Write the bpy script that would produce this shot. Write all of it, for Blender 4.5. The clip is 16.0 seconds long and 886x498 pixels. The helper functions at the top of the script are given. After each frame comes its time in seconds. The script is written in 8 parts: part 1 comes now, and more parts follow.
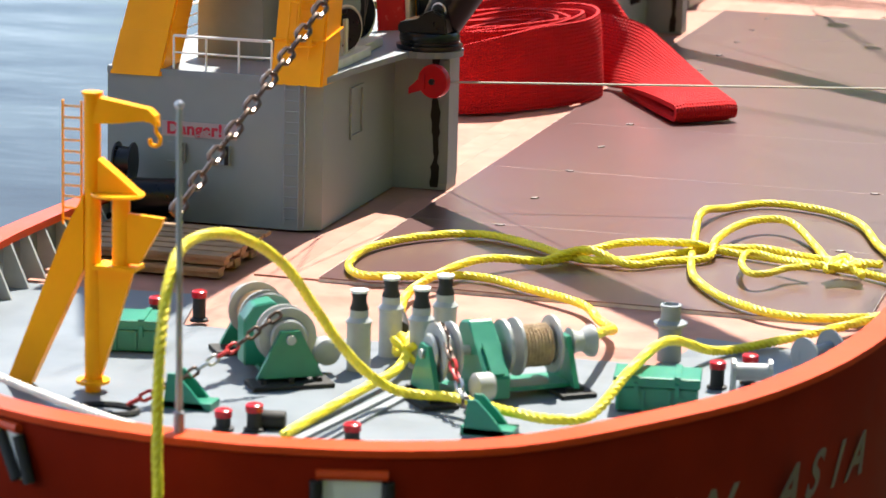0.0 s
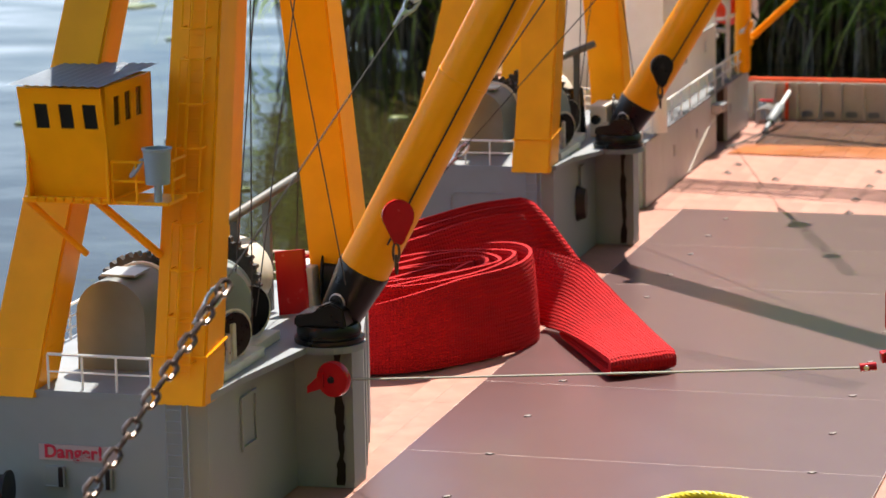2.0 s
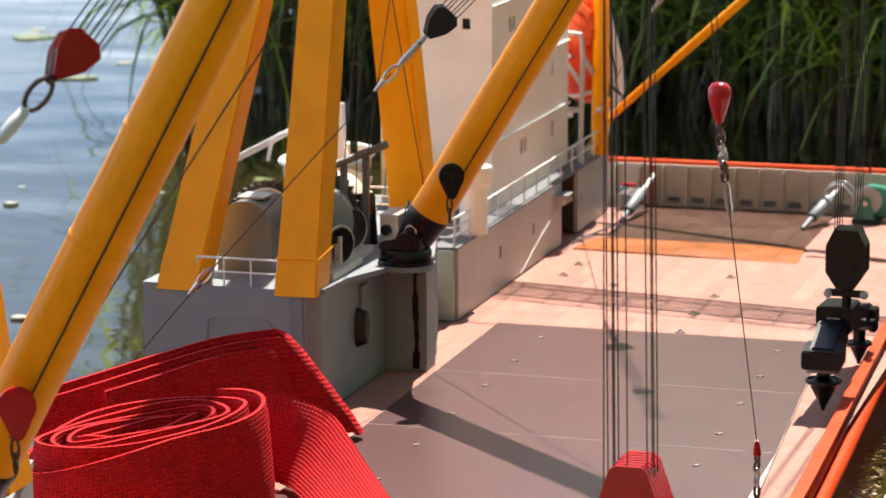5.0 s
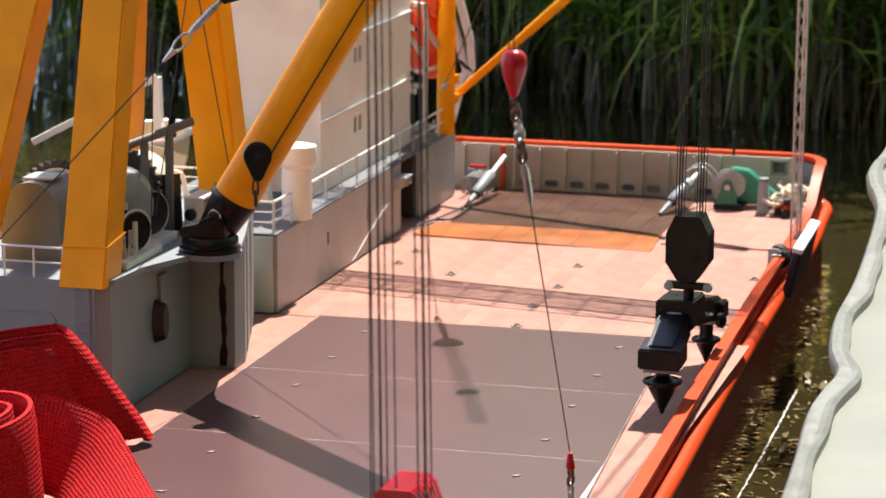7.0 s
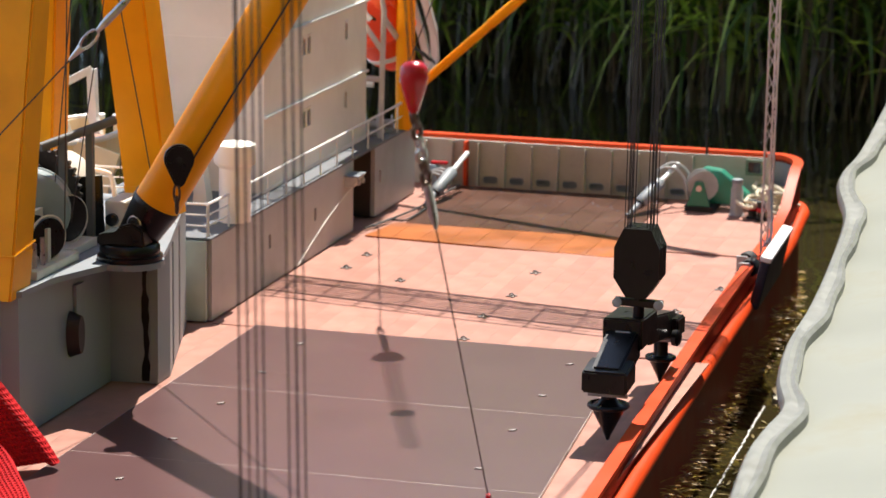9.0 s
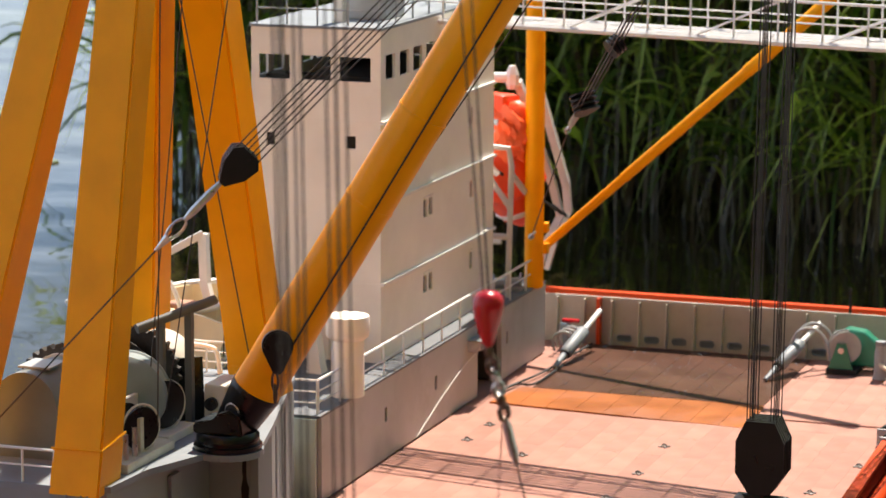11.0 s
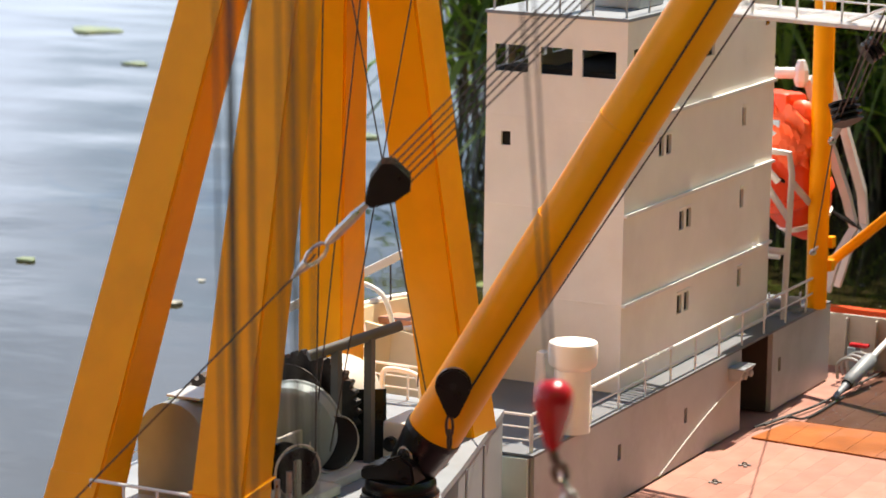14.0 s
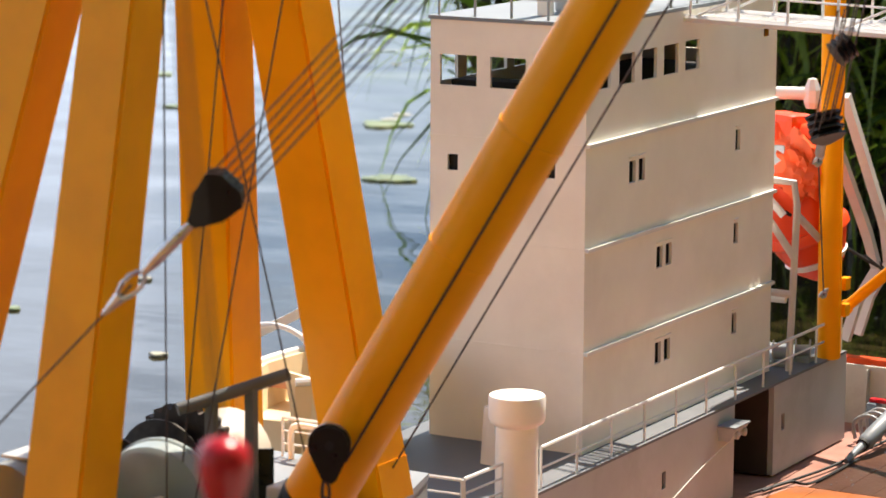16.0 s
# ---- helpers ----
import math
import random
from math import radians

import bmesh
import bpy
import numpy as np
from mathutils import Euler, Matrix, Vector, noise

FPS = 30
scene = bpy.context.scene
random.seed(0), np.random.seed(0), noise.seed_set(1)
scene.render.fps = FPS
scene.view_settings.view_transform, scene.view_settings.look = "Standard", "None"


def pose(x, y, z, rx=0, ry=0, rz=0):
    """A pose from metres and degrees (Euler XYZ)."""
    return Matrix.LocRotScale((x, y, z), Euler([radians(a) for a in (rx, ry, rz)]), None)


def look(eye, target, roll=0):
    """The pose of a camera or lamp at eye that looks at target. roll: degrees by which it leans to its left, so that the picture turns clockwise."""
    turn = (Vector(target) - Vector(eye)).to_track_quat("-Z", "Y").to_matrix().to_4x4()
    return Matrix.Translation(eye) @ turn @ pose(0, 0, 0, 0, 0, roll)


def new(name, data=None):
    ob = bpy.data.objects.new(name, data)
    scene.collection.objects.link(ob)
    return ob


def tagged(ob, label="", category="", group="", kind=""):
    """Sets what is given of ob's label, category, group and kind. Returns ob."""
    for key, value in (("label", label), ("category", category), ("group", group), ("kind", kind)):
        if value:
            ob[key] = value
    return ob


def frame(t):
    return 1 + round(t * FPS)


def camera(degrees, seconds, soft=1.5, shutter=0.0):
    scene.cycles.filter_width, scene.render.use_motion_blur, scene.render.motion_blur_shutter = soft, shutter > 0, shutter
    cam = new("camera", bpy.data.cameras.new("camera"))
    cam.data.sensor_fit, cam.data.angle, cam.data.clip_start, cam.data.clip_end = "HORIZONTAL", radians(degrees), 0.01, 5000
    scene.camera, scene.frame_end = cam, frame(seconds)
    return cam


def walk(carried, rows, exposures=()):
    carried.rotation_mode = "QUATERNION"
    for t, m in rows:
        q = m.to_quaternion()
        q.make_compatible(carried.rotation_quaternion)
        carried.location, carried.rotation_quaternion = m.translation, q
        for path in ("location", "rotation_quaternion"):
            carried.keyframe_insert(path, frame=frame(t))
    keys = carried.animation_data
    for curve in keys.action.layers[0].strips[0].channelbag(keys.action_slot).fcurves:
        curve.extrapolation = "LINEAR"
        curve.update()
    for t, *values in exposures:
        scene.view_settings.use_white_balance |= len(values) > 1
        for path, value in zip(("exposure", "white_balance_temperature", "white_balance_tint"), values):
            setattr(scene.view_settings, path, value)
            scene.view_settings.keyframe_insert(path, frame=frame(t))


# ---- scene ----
cam = camera(17.16, 16.0, soft=1.6)
# a long lens with a shallow field
cam.data.dof.use_dof = True
cam.data.dof.focus_distance = 1.7
cam.data.dof.aperture_fstop = 28
PATH = [
    (0, (0.4628, -2.6093, 0.3402), (-0.0580, -0.7244, -0.0793), 1.40),
    (0.5, (0.4692, -2.5779, 0.3708), (-0.0747, -0.6979, -0.0416), 0.71),
    (1, (0.4812, -2.5392, 0.3846), (-0.0668, -0.6551, -0.0027), 0.04),
    (1.5, (0.4914, -2.5071, 0.4223), (-0.0623, -0.6246, 0.0357), -0.36),
    (2, (0.5047, -2.4617, 0.4529), (-0.0478, -0.5773, 0.0736), -1.04),
    (2.5, (0.5176, -2.4129, 0.4777), (-0.0326, -0.5276, 0.0999), -0.59),
    (3, (0.5304, -2.3629, 0.4966), (-0.0281, -0.4797, 0.1201), -0.25),
    (3.5, (0.5449, -2.3102, 0.4966), (-0.0288, -0.4309, 0.1241), -0.13),
    (4, (0.5683, -2.2592, 0.5018), (-0.0170, -0.3839, 0.1270), -0.20),
    (4.2, (0.5787, -2.2422, 0.5066), (-0.0029, -0.3661, 0.1300), -0.18),
    (6.3, (0.6154, -2.0010, 0.4763), (0.0723, -0.1172, 0.0810), -0.12),
    (6.5, (0.6172, -1.9920, 0.4762), (0.0822, -0.1057, 0.0814), -0.00),
    (7, (0.6200, -1.9602, 0.4665), (0.1093, -0.0678, 0.0689), 0.31),
    (7.5, (0.6215, -1.9269, 0.4640), (0.1145, -0.0376, 0.0476), 0.49),
    (8, (0.6286, -1.9011, 0.4631), (0.1208, -0.0137, 0.0390), 0.84),
    (8.2, (0.6315, -1.8861, 0.4614), (0.1237, 0.0010, 0.0356), 0.96),
    (10.3, (0.6421, -1.7607, 0.4889), (0.0630, 0.1161, 0.1118), 0.15),
    (10.5, (0.6440, -1.7523, 0.4935), (0.0500, 0.1210, 0.1221), 0.18),
    (11, (0.6448, -1.7246, 0.5024), (0.0042, 0.1365, 0.1476), 0.21),
    (11.5, (0.6554, -1.6879, 0.5099), (-0.0379, 0.1538, 0.1532), 0.07),
    (12, (0.6570, -1.6520, 0.5124), (-0.1330, 0.1456, 0.1326), 1.31),
    (12.5, (0.6689, -1.6102, 0.5049), (-0.1570, 0.1696, 0.1172), 0.76),
    (13, (0.6722, -1.5701, 0.5123), (-0.1789, 0.1951, 0.1125), 0.68),
    (13.5, (0.6736, -1.5288, 0.5027), (-0.2039, 0.2262, 0.1155), -0.10),
    (14, (0.6699, -1.4779, 0.4979), (-0.2297, 0.2669, 0.1151), 0.73),
    (14.5, (0.6782, -1.4194, 0.4776), (-0.2336, 0.3206, 0.1021), 0.21),
    (15, (0.6745, -1.3574, 0.4656), (-0.2354, 0.3861, 0.1016), 0.40),
    (15.5, (0.6701, -1.2905, 0.4636), (-0.2591, 0.4437, 0.1040), -0.59),
    (16, (0.6603, -1.2264, 0.4437), (-0.3217, 0.4817, 0.1001), 0.25),
]
walk(cam, [(t, look(eye, target, roll)) for t, eye, target, roll in PATH],
     [(0, 1.46, 6500, 10), (1, 1.14, 6500, 10), (2.5, 1.10, 6600, 11), (4, 1.13, 6600, 11), (6.5, 1.12, 6500, 11), (8, 0.98, 6300, 11), (10.5, 0.94, 6800, 12), (13, 1.00, 6900, 12), (16, 1.02, 6900, 12)])

# ---------------------------------------------------------------- light
SUN_DIR = Vector((0.015, 0.60, 1.0)).normalized()
world = bpy.data.worlds.new("sky")
scene.world = world
world.use_nodes = True
wn = world.node_tree
sky = wn.nodes.new("ShaderNodeTexSky")
sky.sky_type = "NISHITA"
sky.sun_disc = False
sky.sun_elevation = math.asin(SUN_DIR.z)
sky.sun_rotation = math.atan2(SUN_DIR.x, SUN_DIR.y)
sky.dust_density = 0.4
sky.ozone_density = 3.0
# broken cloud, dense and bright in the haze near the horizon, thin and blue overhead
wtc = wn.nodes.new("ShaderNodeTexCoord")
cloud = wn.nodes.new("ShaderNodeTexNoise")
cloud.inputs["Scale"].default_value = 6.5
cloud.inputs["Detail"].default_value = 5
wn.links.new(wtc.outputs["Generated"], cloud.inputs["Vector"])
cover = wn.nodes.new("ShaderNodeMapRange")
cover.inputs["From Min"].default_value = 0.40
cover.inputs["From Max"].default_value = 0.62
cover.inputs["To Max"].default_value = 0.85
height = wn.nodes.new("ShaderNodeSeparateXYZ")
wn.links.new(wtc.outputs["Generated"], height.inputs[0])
# cloud skewed to the open side, added to brighten reflections and cut +x fill
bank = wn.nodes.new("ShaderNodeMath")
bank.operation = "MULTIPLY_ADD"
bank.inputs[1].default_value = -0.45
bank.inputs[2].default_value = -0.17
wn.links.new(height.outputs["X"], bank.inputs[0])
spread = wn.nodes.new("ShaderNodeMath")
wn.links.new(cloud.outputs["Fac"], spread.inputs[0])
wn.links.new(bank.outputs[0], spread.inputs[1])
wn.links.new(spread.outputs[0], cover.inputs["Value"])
haze = wn.nodes.new("ShaderNodeMapRange")
haze.interpolation_type = "SMOOTHSTEP"
haze.inputs["From Min"].default_value = 0.16
haze.inputs["From Max"].default_value = 0.75
haze.inputs["To Min"].default_value = 1.0
haze.inputs["To Max"].default_value = 0.30
wn.links.new(height.outputs["Z"], haze.inputs["Value"])
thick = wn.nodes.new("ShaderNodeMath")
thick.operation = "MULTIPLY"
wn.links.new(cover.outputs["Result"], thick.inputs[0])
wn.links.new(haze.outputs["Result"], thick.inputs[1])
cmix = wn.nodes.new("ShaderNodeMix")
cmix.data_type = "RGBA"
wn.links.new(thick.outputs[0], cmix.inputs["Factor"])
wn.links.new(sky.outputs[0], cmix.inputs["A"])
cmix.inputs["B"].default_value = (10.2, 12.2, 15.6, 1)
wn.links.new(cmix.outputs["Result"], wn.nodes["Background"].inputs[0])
wn.nodes["Background"].inputs[1].default_value = 0.071
sun = new("sun", bpy.data.lights.new("sun", "SUN"))
sun.data.energy = 5.0
sun.data.angle = radians(0.6)
sun.data.color = (1.0, 0.93, 0.82)
sun.matrix_world = look(SUN_DIR * 5, (0, 0, 0))


# ---------------------------------------------------------------- materials
def mat(name, color, rough=0.5, metal=0.0, var=0.12, scale=60.0, bump=0.0, bump_scale=400.0, stain=None, stain_amt=0.0,
        stain_scale=25.0, rand=0.0, spec=0.5, uneven=0.1):
    """Paint, metal or cloth: a colour with grain at two scales, stains and fine relief."""
    m = bpy.data.materials.new(name)
    m.use_nodes = True
    nt = m.node_tree
    b = nt.nodes["Principled BSDF"]
    b.inputs["Roughness"].default_value = rough
    b.inputs["Metallic"].default_value = metal
    b.inputs["Specular IOR Level"].default_value = spec
    geo = nt.nodes.new("ShaderNodeTexCoord")
    n1 = nt.nodes.new("ShaderNodeTexNoise")
    n1.inputs["Scale"].default_value = scale
    n1.inputs["Detail"].default_value = 6
    nt.links.new(geo.outputs["Object"], n1.inputs["Vector"])
    ramp = nt.nodes.new("ShaderNodeMapRange")
    ramp.inputs["From Min"].default_value = 0.3
    ramp.inputs["From Max"].default_value = 0.7
    ramp.inputs["To Min"].default_value = 1 - var
    ramp.inputs["To Max"].default_value = 1 + var
    nt.links.new(n1.outputs["Fac"], ramp.inputs["Value"])
    hue = nt.nodes.new("ShaderNodeMix")
    hue.data_type = "RGBA"
    hue.blend_type = "MULTIPLY"
    hue.inputs["Factor"].default_value = 1
    hue.inputs["A"].default_value = (*color, 1)
    nt.links.new(ramp.outputs["Result"], hue.inputs["B"])
    out = hue.outputs["Result"]
    if rand:
        info = nt.nodes.new("ShaderNodeObjectInfo")
        mr = nt.nodes.new("ShaderNodeMapRange")
        mr.inputs["To Min"].default_value = 1 - rand
        mr.inputs["To Max"].default_value = 1 + rand
        nt.links.new(info.outputs["Random"], mr.inputs["Value"])
        h2 = nt.nodes.new("ShaderNodeMix")
        h2.data_type = "RGBA"
        h2.blend_type = "MULTIPLY"
        h2.inputs["Factor"].default_value = 1
        nt.links.new(out, h2.inputs["A"])
        nt.links.new(mr.outputs["Result"], h2.inputs["B"])
        out = h2.outputs["Result"]
    if stain:
        n2 = nt.nodes.new("ShaderNodeTexNoise")
        n2.inputs["Scale"].default_value = stain_scale
        n2.inputs["Detail"].default_value = 8
        n2.inputs["Roughness"].default_value = 0.65
        nt.links.new(geo.outputs["Object"], n2.inputs["Vector"])
        r2 = nt.nodes.new("ShaderNodeMapRange")
        r2.inputs["From Min"].default_value = 0.52
        r2.inputs["From Max"].default_value = 0.72
        r2.inputs["To Max"].default_value = stain_amt
        nt.links.new(n2.outputs["Fac"], r2.inputs["Value"])
        h3 = nt.nodes.new("ShaderNodeMix")
        h3.data_type = "RGBA"
        nt.links.new(r2.outputs["Result"], h3.inputs["Factor"])
        nt.links.new(out, h3.inputs["A"])
        h3.inputs["B"].default_value = (*stain, 1)
        out = h3.outputs["Result"]
    nt.links.new(out, b.inputs["Base Color"])
    rr = nt.nodes.new("ShaderNodeMapRange")
    rr.inputs["To Min"].default_value = max(rough - uneven, 0.02)
    rr.inputs["To Max"].default_value = min(rough + uneven, 1)
    nt.links.new(n1.outputs["Fac"], rr.inputs["Value"])
    nt.links.new(rr.outputs["Result"], b.inputs["Roughness"])
    if bump:
        n3 = nt.nodes.new("ShaderNodeTexNoise")
        n3.inputs["Scale"].default_value = bump_scale
        n3.inputs["Detail"].default_value = 4
        nt.links.new(geo.outputs["Object"], n3.inputs["Vector"])
        bp = nt.nodes.new("ShaderNodeBump")
        bp.inputs["Strength"].default_value = bump
        bp.inputs["Distance"].default_value = 0.001
        nt.links.new(n3.outputs["Fac"], bp.inputs["Height"])
        nt.links.new(bp.outputs["Normal"], b.inputs["Normal"])
    return m


YELLOW = mat("crane yellow paint", (0.98, 0.385, 0.003), 0.38, spec=0.18, var=0.07, scale=35, bump=0.12, bump_scale=250, stain=(0.76, 0.27, 0.006), stain_amt=0.30, stain_scale=14)
GREY = mat("hull grey paint", (0.222, 0.246, 0.260), 0.5, var=0.06, scale=40, bump=0.1, bump_scale=200, stain=(0.26, 0.25, 0.23), stain_amt=0.5, stain_scale=18)
PALE = mat("pale deck grey paint", (0.22, 0.245, 0.27), 0.5, var=0.07, scale=60, stain=(0.16, 0.17, 0.18), stain_amt=0.4)
DARKDECK = mat("dark grey deck paint", (0.12, 0.13, 0.145), 0.55, var=0.1, scale=60)
WHITE = mat("cream white paint", (0.88, 0.82, 0.735), 0.5, var=0.04, scale=30, bump=0.08, bump_scale=120, stain=(0.6, 0.52, 0.43), stain_amt=0.25, stain_scale=10)
RAILW = mat("white rail paint", (0.75, 0.74, 0.72), 0.4, var=0.06)
BLACK = mat("black painted metal", (0.005, 0.005, 0.0055), 0.3, var=0.3, scale=120, spec=0.35)
RUBBER = mat("black rubber", (0.012, 0.012, 0.012), 0.7, var=0.3)
RED = mat("red paint", (0.46, 0.006, 0.012), 0.24, var=0.12, spec=0.45)
DARKRED = mat("red hull paint", (0.235, 0.014, 0.004), 0.40, var=0.1, scale=30, stain=(0.15, 0.008, 0.003), stain_amt=0.5, stain_scale=9, spec=0.06)
ORANGE = mat("orange red rail paint", (0.62, 0.060, 0.010), 0.38, spec=0.22, var=0.08, scale=30, stain=(0.55, 0.06, 0.02), stain_amt=0.4)
GREEN = mat("green machinery paint", (0.015, 0.20, 0.125), 0.35, var=0.1, scale=80, stain=(0.02, 0.1, 0.07), stain_amt=0.4)
STEEL = mat("grey metal paint", (0.36, 0.37, 0.37), 0.4, var=0.1, scale=120)
BARE = mat("bare steel", (0.5, 0.5, 0.5), 0.3, metal=0.9, var=0.15, scale=200)
RUSTY = mat("rusty chain steel", (0.095, 0.058, 0.042), 0.30, metal=0.5, var=0.4, scale=200)
WIRE = mat("dark rigging wire", (0.035, 0.025, 0.022), 0.6, var=0.2, scale=200)
GLASS_DARK = mat("dark window glass", (0.01, 0.011, 0.012), 0.08, var=0.1)
SOOT = mat("flaking black coating", (0.010, 0.007, 0.006), 0.5, var=0.3, scale=90, stain=(0.09, 0.035, 0.02), stain_amt=0.6, stain_scale=60)
# near-black, so the dark of an unlit inside sits in the colour
INSIDE = mat("unlit interior black", (0.010, 0.009, 0.008), 0.8, var=0.2)


# ---------------------------------------------------------------- building helpers
def thing(name, base=(0, 0, 0), label="", category="", group="", kind=""):
    ob = new(name)
    ob.empty_display_size = 0.01
    ob.location = base
    return tagged(ob, label, category, group, kind)


def part(name, bm, material, parent=None, label="", smooth=False, kind="", category="", group="", base=None):
    """Links a bmesh made in world coordinates as one mesh object, under a thing or under a part."""
    bmesh.ops.recalc_face_normals(bm, faces=bm.faces[:])
    me = bpy.data.meshes.new(name)
    bm.to_mesh(me)
    bm.free()
    me.materials.append(material)
    if smooth:
        me.polygons.foreach_set("use_smooth", [True] * len(me.polygons))
        me.set_sharp_from_angle(angle=radians(40))
    ob = new(name, me)
    o = Vector(base) if base else Vector((0, 0, 0))
    if parent is not None:
        o = parent.location.copy()
        if parent.parent is not None:
            o += parent.parent.location
        ob.parent = parent
        if parent.type == "MESH":
            me.transform(Matrix.Translation(-o))
        else:
            me.transform(Matrix.Translation(-o))
    elif base:
        me.transform(Matrix.Translation(-o))
        ob.location = o
    return tagged(ob, label, category, group, kind)


def B():
    return bmesh.new()


def box(bm, x0, x1, y0, y1, z0, z1, bevel=0.0, m=None):
    r = bmesh.ops.create_cube(bm, size=1)
    vs = r["verts"]
    for v in vs:
        v.co = Vector(((x0 + x1) / 2 + v.co.x * (x1 - x0), (y0 + y1) / 2 + v.co.y * (y1 - y0), (z0 + z1) / 2 + v.co.z * (z1 - z0)))
    if bevel:
        es = list({e for v in vs for e in v.link_edges})
        r = bmesh.ops.bevel(bm, geom=es, offset=bevel, segments=2, affect="EDGES", profile=0.6)
        vs = list({v for f in r["faces"] for v in f.verts} | {v for v in vs if v.is_valid})
    if m is not None:
        bmesh.ops.transform(bm, matrix=m, verts=[v for v in vs if v.is_valid])
    return bm


def prism(bm, poly, z0, z1, axis="z"):
    """A polygon in the plane across axis, drawn out from z0 to z1. The polygon is (x, y), (x, z) for axis y, (y, z) for axis x."""
    def at(p, h):
        return {"z": (p[0], p[1], h), "y": (p[0], h, p[1]), "x": (h, p[0], p[1])}[axis]
    lo = [bm.verts.new(at(p, z0)) for p in poly]
    hi = [bm.verts.new(at(p, z1)) for p in poly]
    bm.faces.new(lo[::-1])
    bm.faces.new(hi)
    n = len(poly)
    for i in range(n):
        bm.faces.new((lo[i], lo[(i + 1) % n], hi[(i + 1) % n], hi[i]))
    return bm


def loft(bm, a, b, cap=True):
    """Two rings of equally many points joined to a solid."""
    va, vb = [bm.verts.new(p) for p in a], [bm.verts.new(p) for p in b]
    n = len(va)
    for i in range(n):
        bm.faces.new((va[i], va[(i + 1) % n], vb[(i + 1) % n], vb[i]))
    if cap:
        bm.faces.new(va[::-1])
        bm.faces.new(vb)
    return bm


def tube(bm, pts, r, n=8, closed=False, radii=None):
    """A round bar swept along points."""
    pts = [Vector(p) for p in pts]
    k = len(pts)
    rings, up = [], None
    for i, p in enumerate(pts):
        a = pts[(i - 1) % k] if closed or i else p
        c = pts[(i + 1) % k] if closed or i < k - 1 else p
        d = (c - a).normalized()
        if up is None:
            up = d.orthogonal().normalized()
        up = (up - d * up.dot(d)).normalized()
        side = d.cross(up)
        rr = radii[i] if radii else r
        rings.append([bm.verts.new(p + (up * math.cos(2 * math.pi * j / n) + side * math.sin(2 * math.pi * j / n)) * rr) for j in range(n)])
    for i in range(k if closed else k - 1):
        a, b = rings[i], rings[(i + 1) % k]
        for j in range(n):
            bm.faces.new((a[j], a[(j + 1) % n], b[(j + 1) % n], b[j]))
    if not closed:
        bm.faces.new(rings[0][::-1])
        bm.faces.new(rings[-1])
    return bm


def cyl(bm, p0, p1, r0, r1=None, n=20):
    return tube(bm, [p0, p1], r0, n, radii=[r0, r0 if r1 is None else r1])


def lathe(bm, c, profile, n=24, axis=(0, 0, 1)):
    """A body of revolution: the profile is (radius, height) from c along axis."""
    ax = Vector(axis).normalized()
    u = ax.orthogonal().normalized()
    w = ax.cross(u)
    rings = []
    for r, h in profile:
        r = max(r, 1e-5)
        rings.append([bm.verts.new(Vector(c) + ax * h + (u * math.cos(2 * math.pi * j / n) + w * math.sin(2 * math.pi * j / n)) * r) for j in range(n)])
    for a, b in zip(rings, rings[1:]):
        for j in range(n):
            bm.faces.new((a[j], a[(j + 1) % n], b[(j + 1) % n], b[j]))
    bm.faces.new(rings[0][::-1])
    bm.faces.new(rings[-1])
    return bm


def spline(pts, per=8, closed=False):
    """Catmull-Rom points through the given ones."""
    pts = [Vector(p) for p in pts]
    k = len(pts)
    out = []
    for i in range(k if closed else k - 1):
        p0 = pts[(i - 1) % k] if closed or i else pts[0]
        p1, p2 = pts[i], pts[(i + 1) % k]
        p3 = pts[(i + 2) % k] if closed or i < k - 2 else pts[-1]
        for j in range(per):
            t = j / per
            out.append(0.5 * (2 * p1 + (p2 - p0) * t + (2 * p0 - 5 * p1 + 4 * p2 - p3) * t * t + (3 * p1 - p0 - 3 * p2 + p3) * t ** 3))
    if not closed:
        out.append(pts[-1])
    return out


def wall(bm, o, u, v, lu, lv, thick, holes):
    """A wall of size lu x lv from o along u and v, with thickness against u x v, and rectangular holes (u0, u1, v0, v1)."""
    o, u, v = Vector(o), Vector(u).normalized(), Vector(v).normalized()
    n = u.cross(v)
    us = sorted({0, lu, *[h[0] for h in holes], *[h[1] for h in holes]})
    vs = sorted({0, lv, *[h[2] for h in holes], *[h[3] for h in holes]})
    solid = [[not any(h[0] - 1e-9 <= a and b <= h[1] + 1e-9 and h[2] - 1e-9 <= c and d <= h[3] + 1e-9 for h in holes)
              for c, d in zip(vs, vs[1:])] for a, b in zip(us, us[1:])]
    vert = {}

    def p(i, j, k):
        if (i, j, k) not in vert:
            vert[i, j, k] = bm.verts.new(o + u * us[i] + v * vs[j] - n * thick * k)
        return vert[i, j, k]
    nu, nv = len(us) - 1, len(vs) - 1
    for i in range(nu):
        for j in range(nv):
            if not solid[i][j]:
                continue
            bm.faces.new((p(i, j, 0), p(i + 1, j, 0), p(i + 1, j + 1, 0), p(i, j + 1, 0)))
            bm.faces.new((p(i, j, 1), p(i, j + 1, 1), p(i + 1, j + 1, 1), p(i + 1, j, 1)))
            for di, dj, a, b in ((-1, 0, (i, j), (i, j + 1)), (1, 0, (i + 1, j + 1), (i + 1, j)), (0, -1, (i + 1, j), (i, j)), (0, 1, (i, j + 1), (i + 1, j + 1))):
                ii, jj = i + di, j + dj
                if not (0 <= ii < nu and 0 <= jj < nv and solid[ii][jj]):
                    bm.faces.new((p(*a, 0), p(*b, 0), p(*b, 1), p(*a, 1)))
    return bm


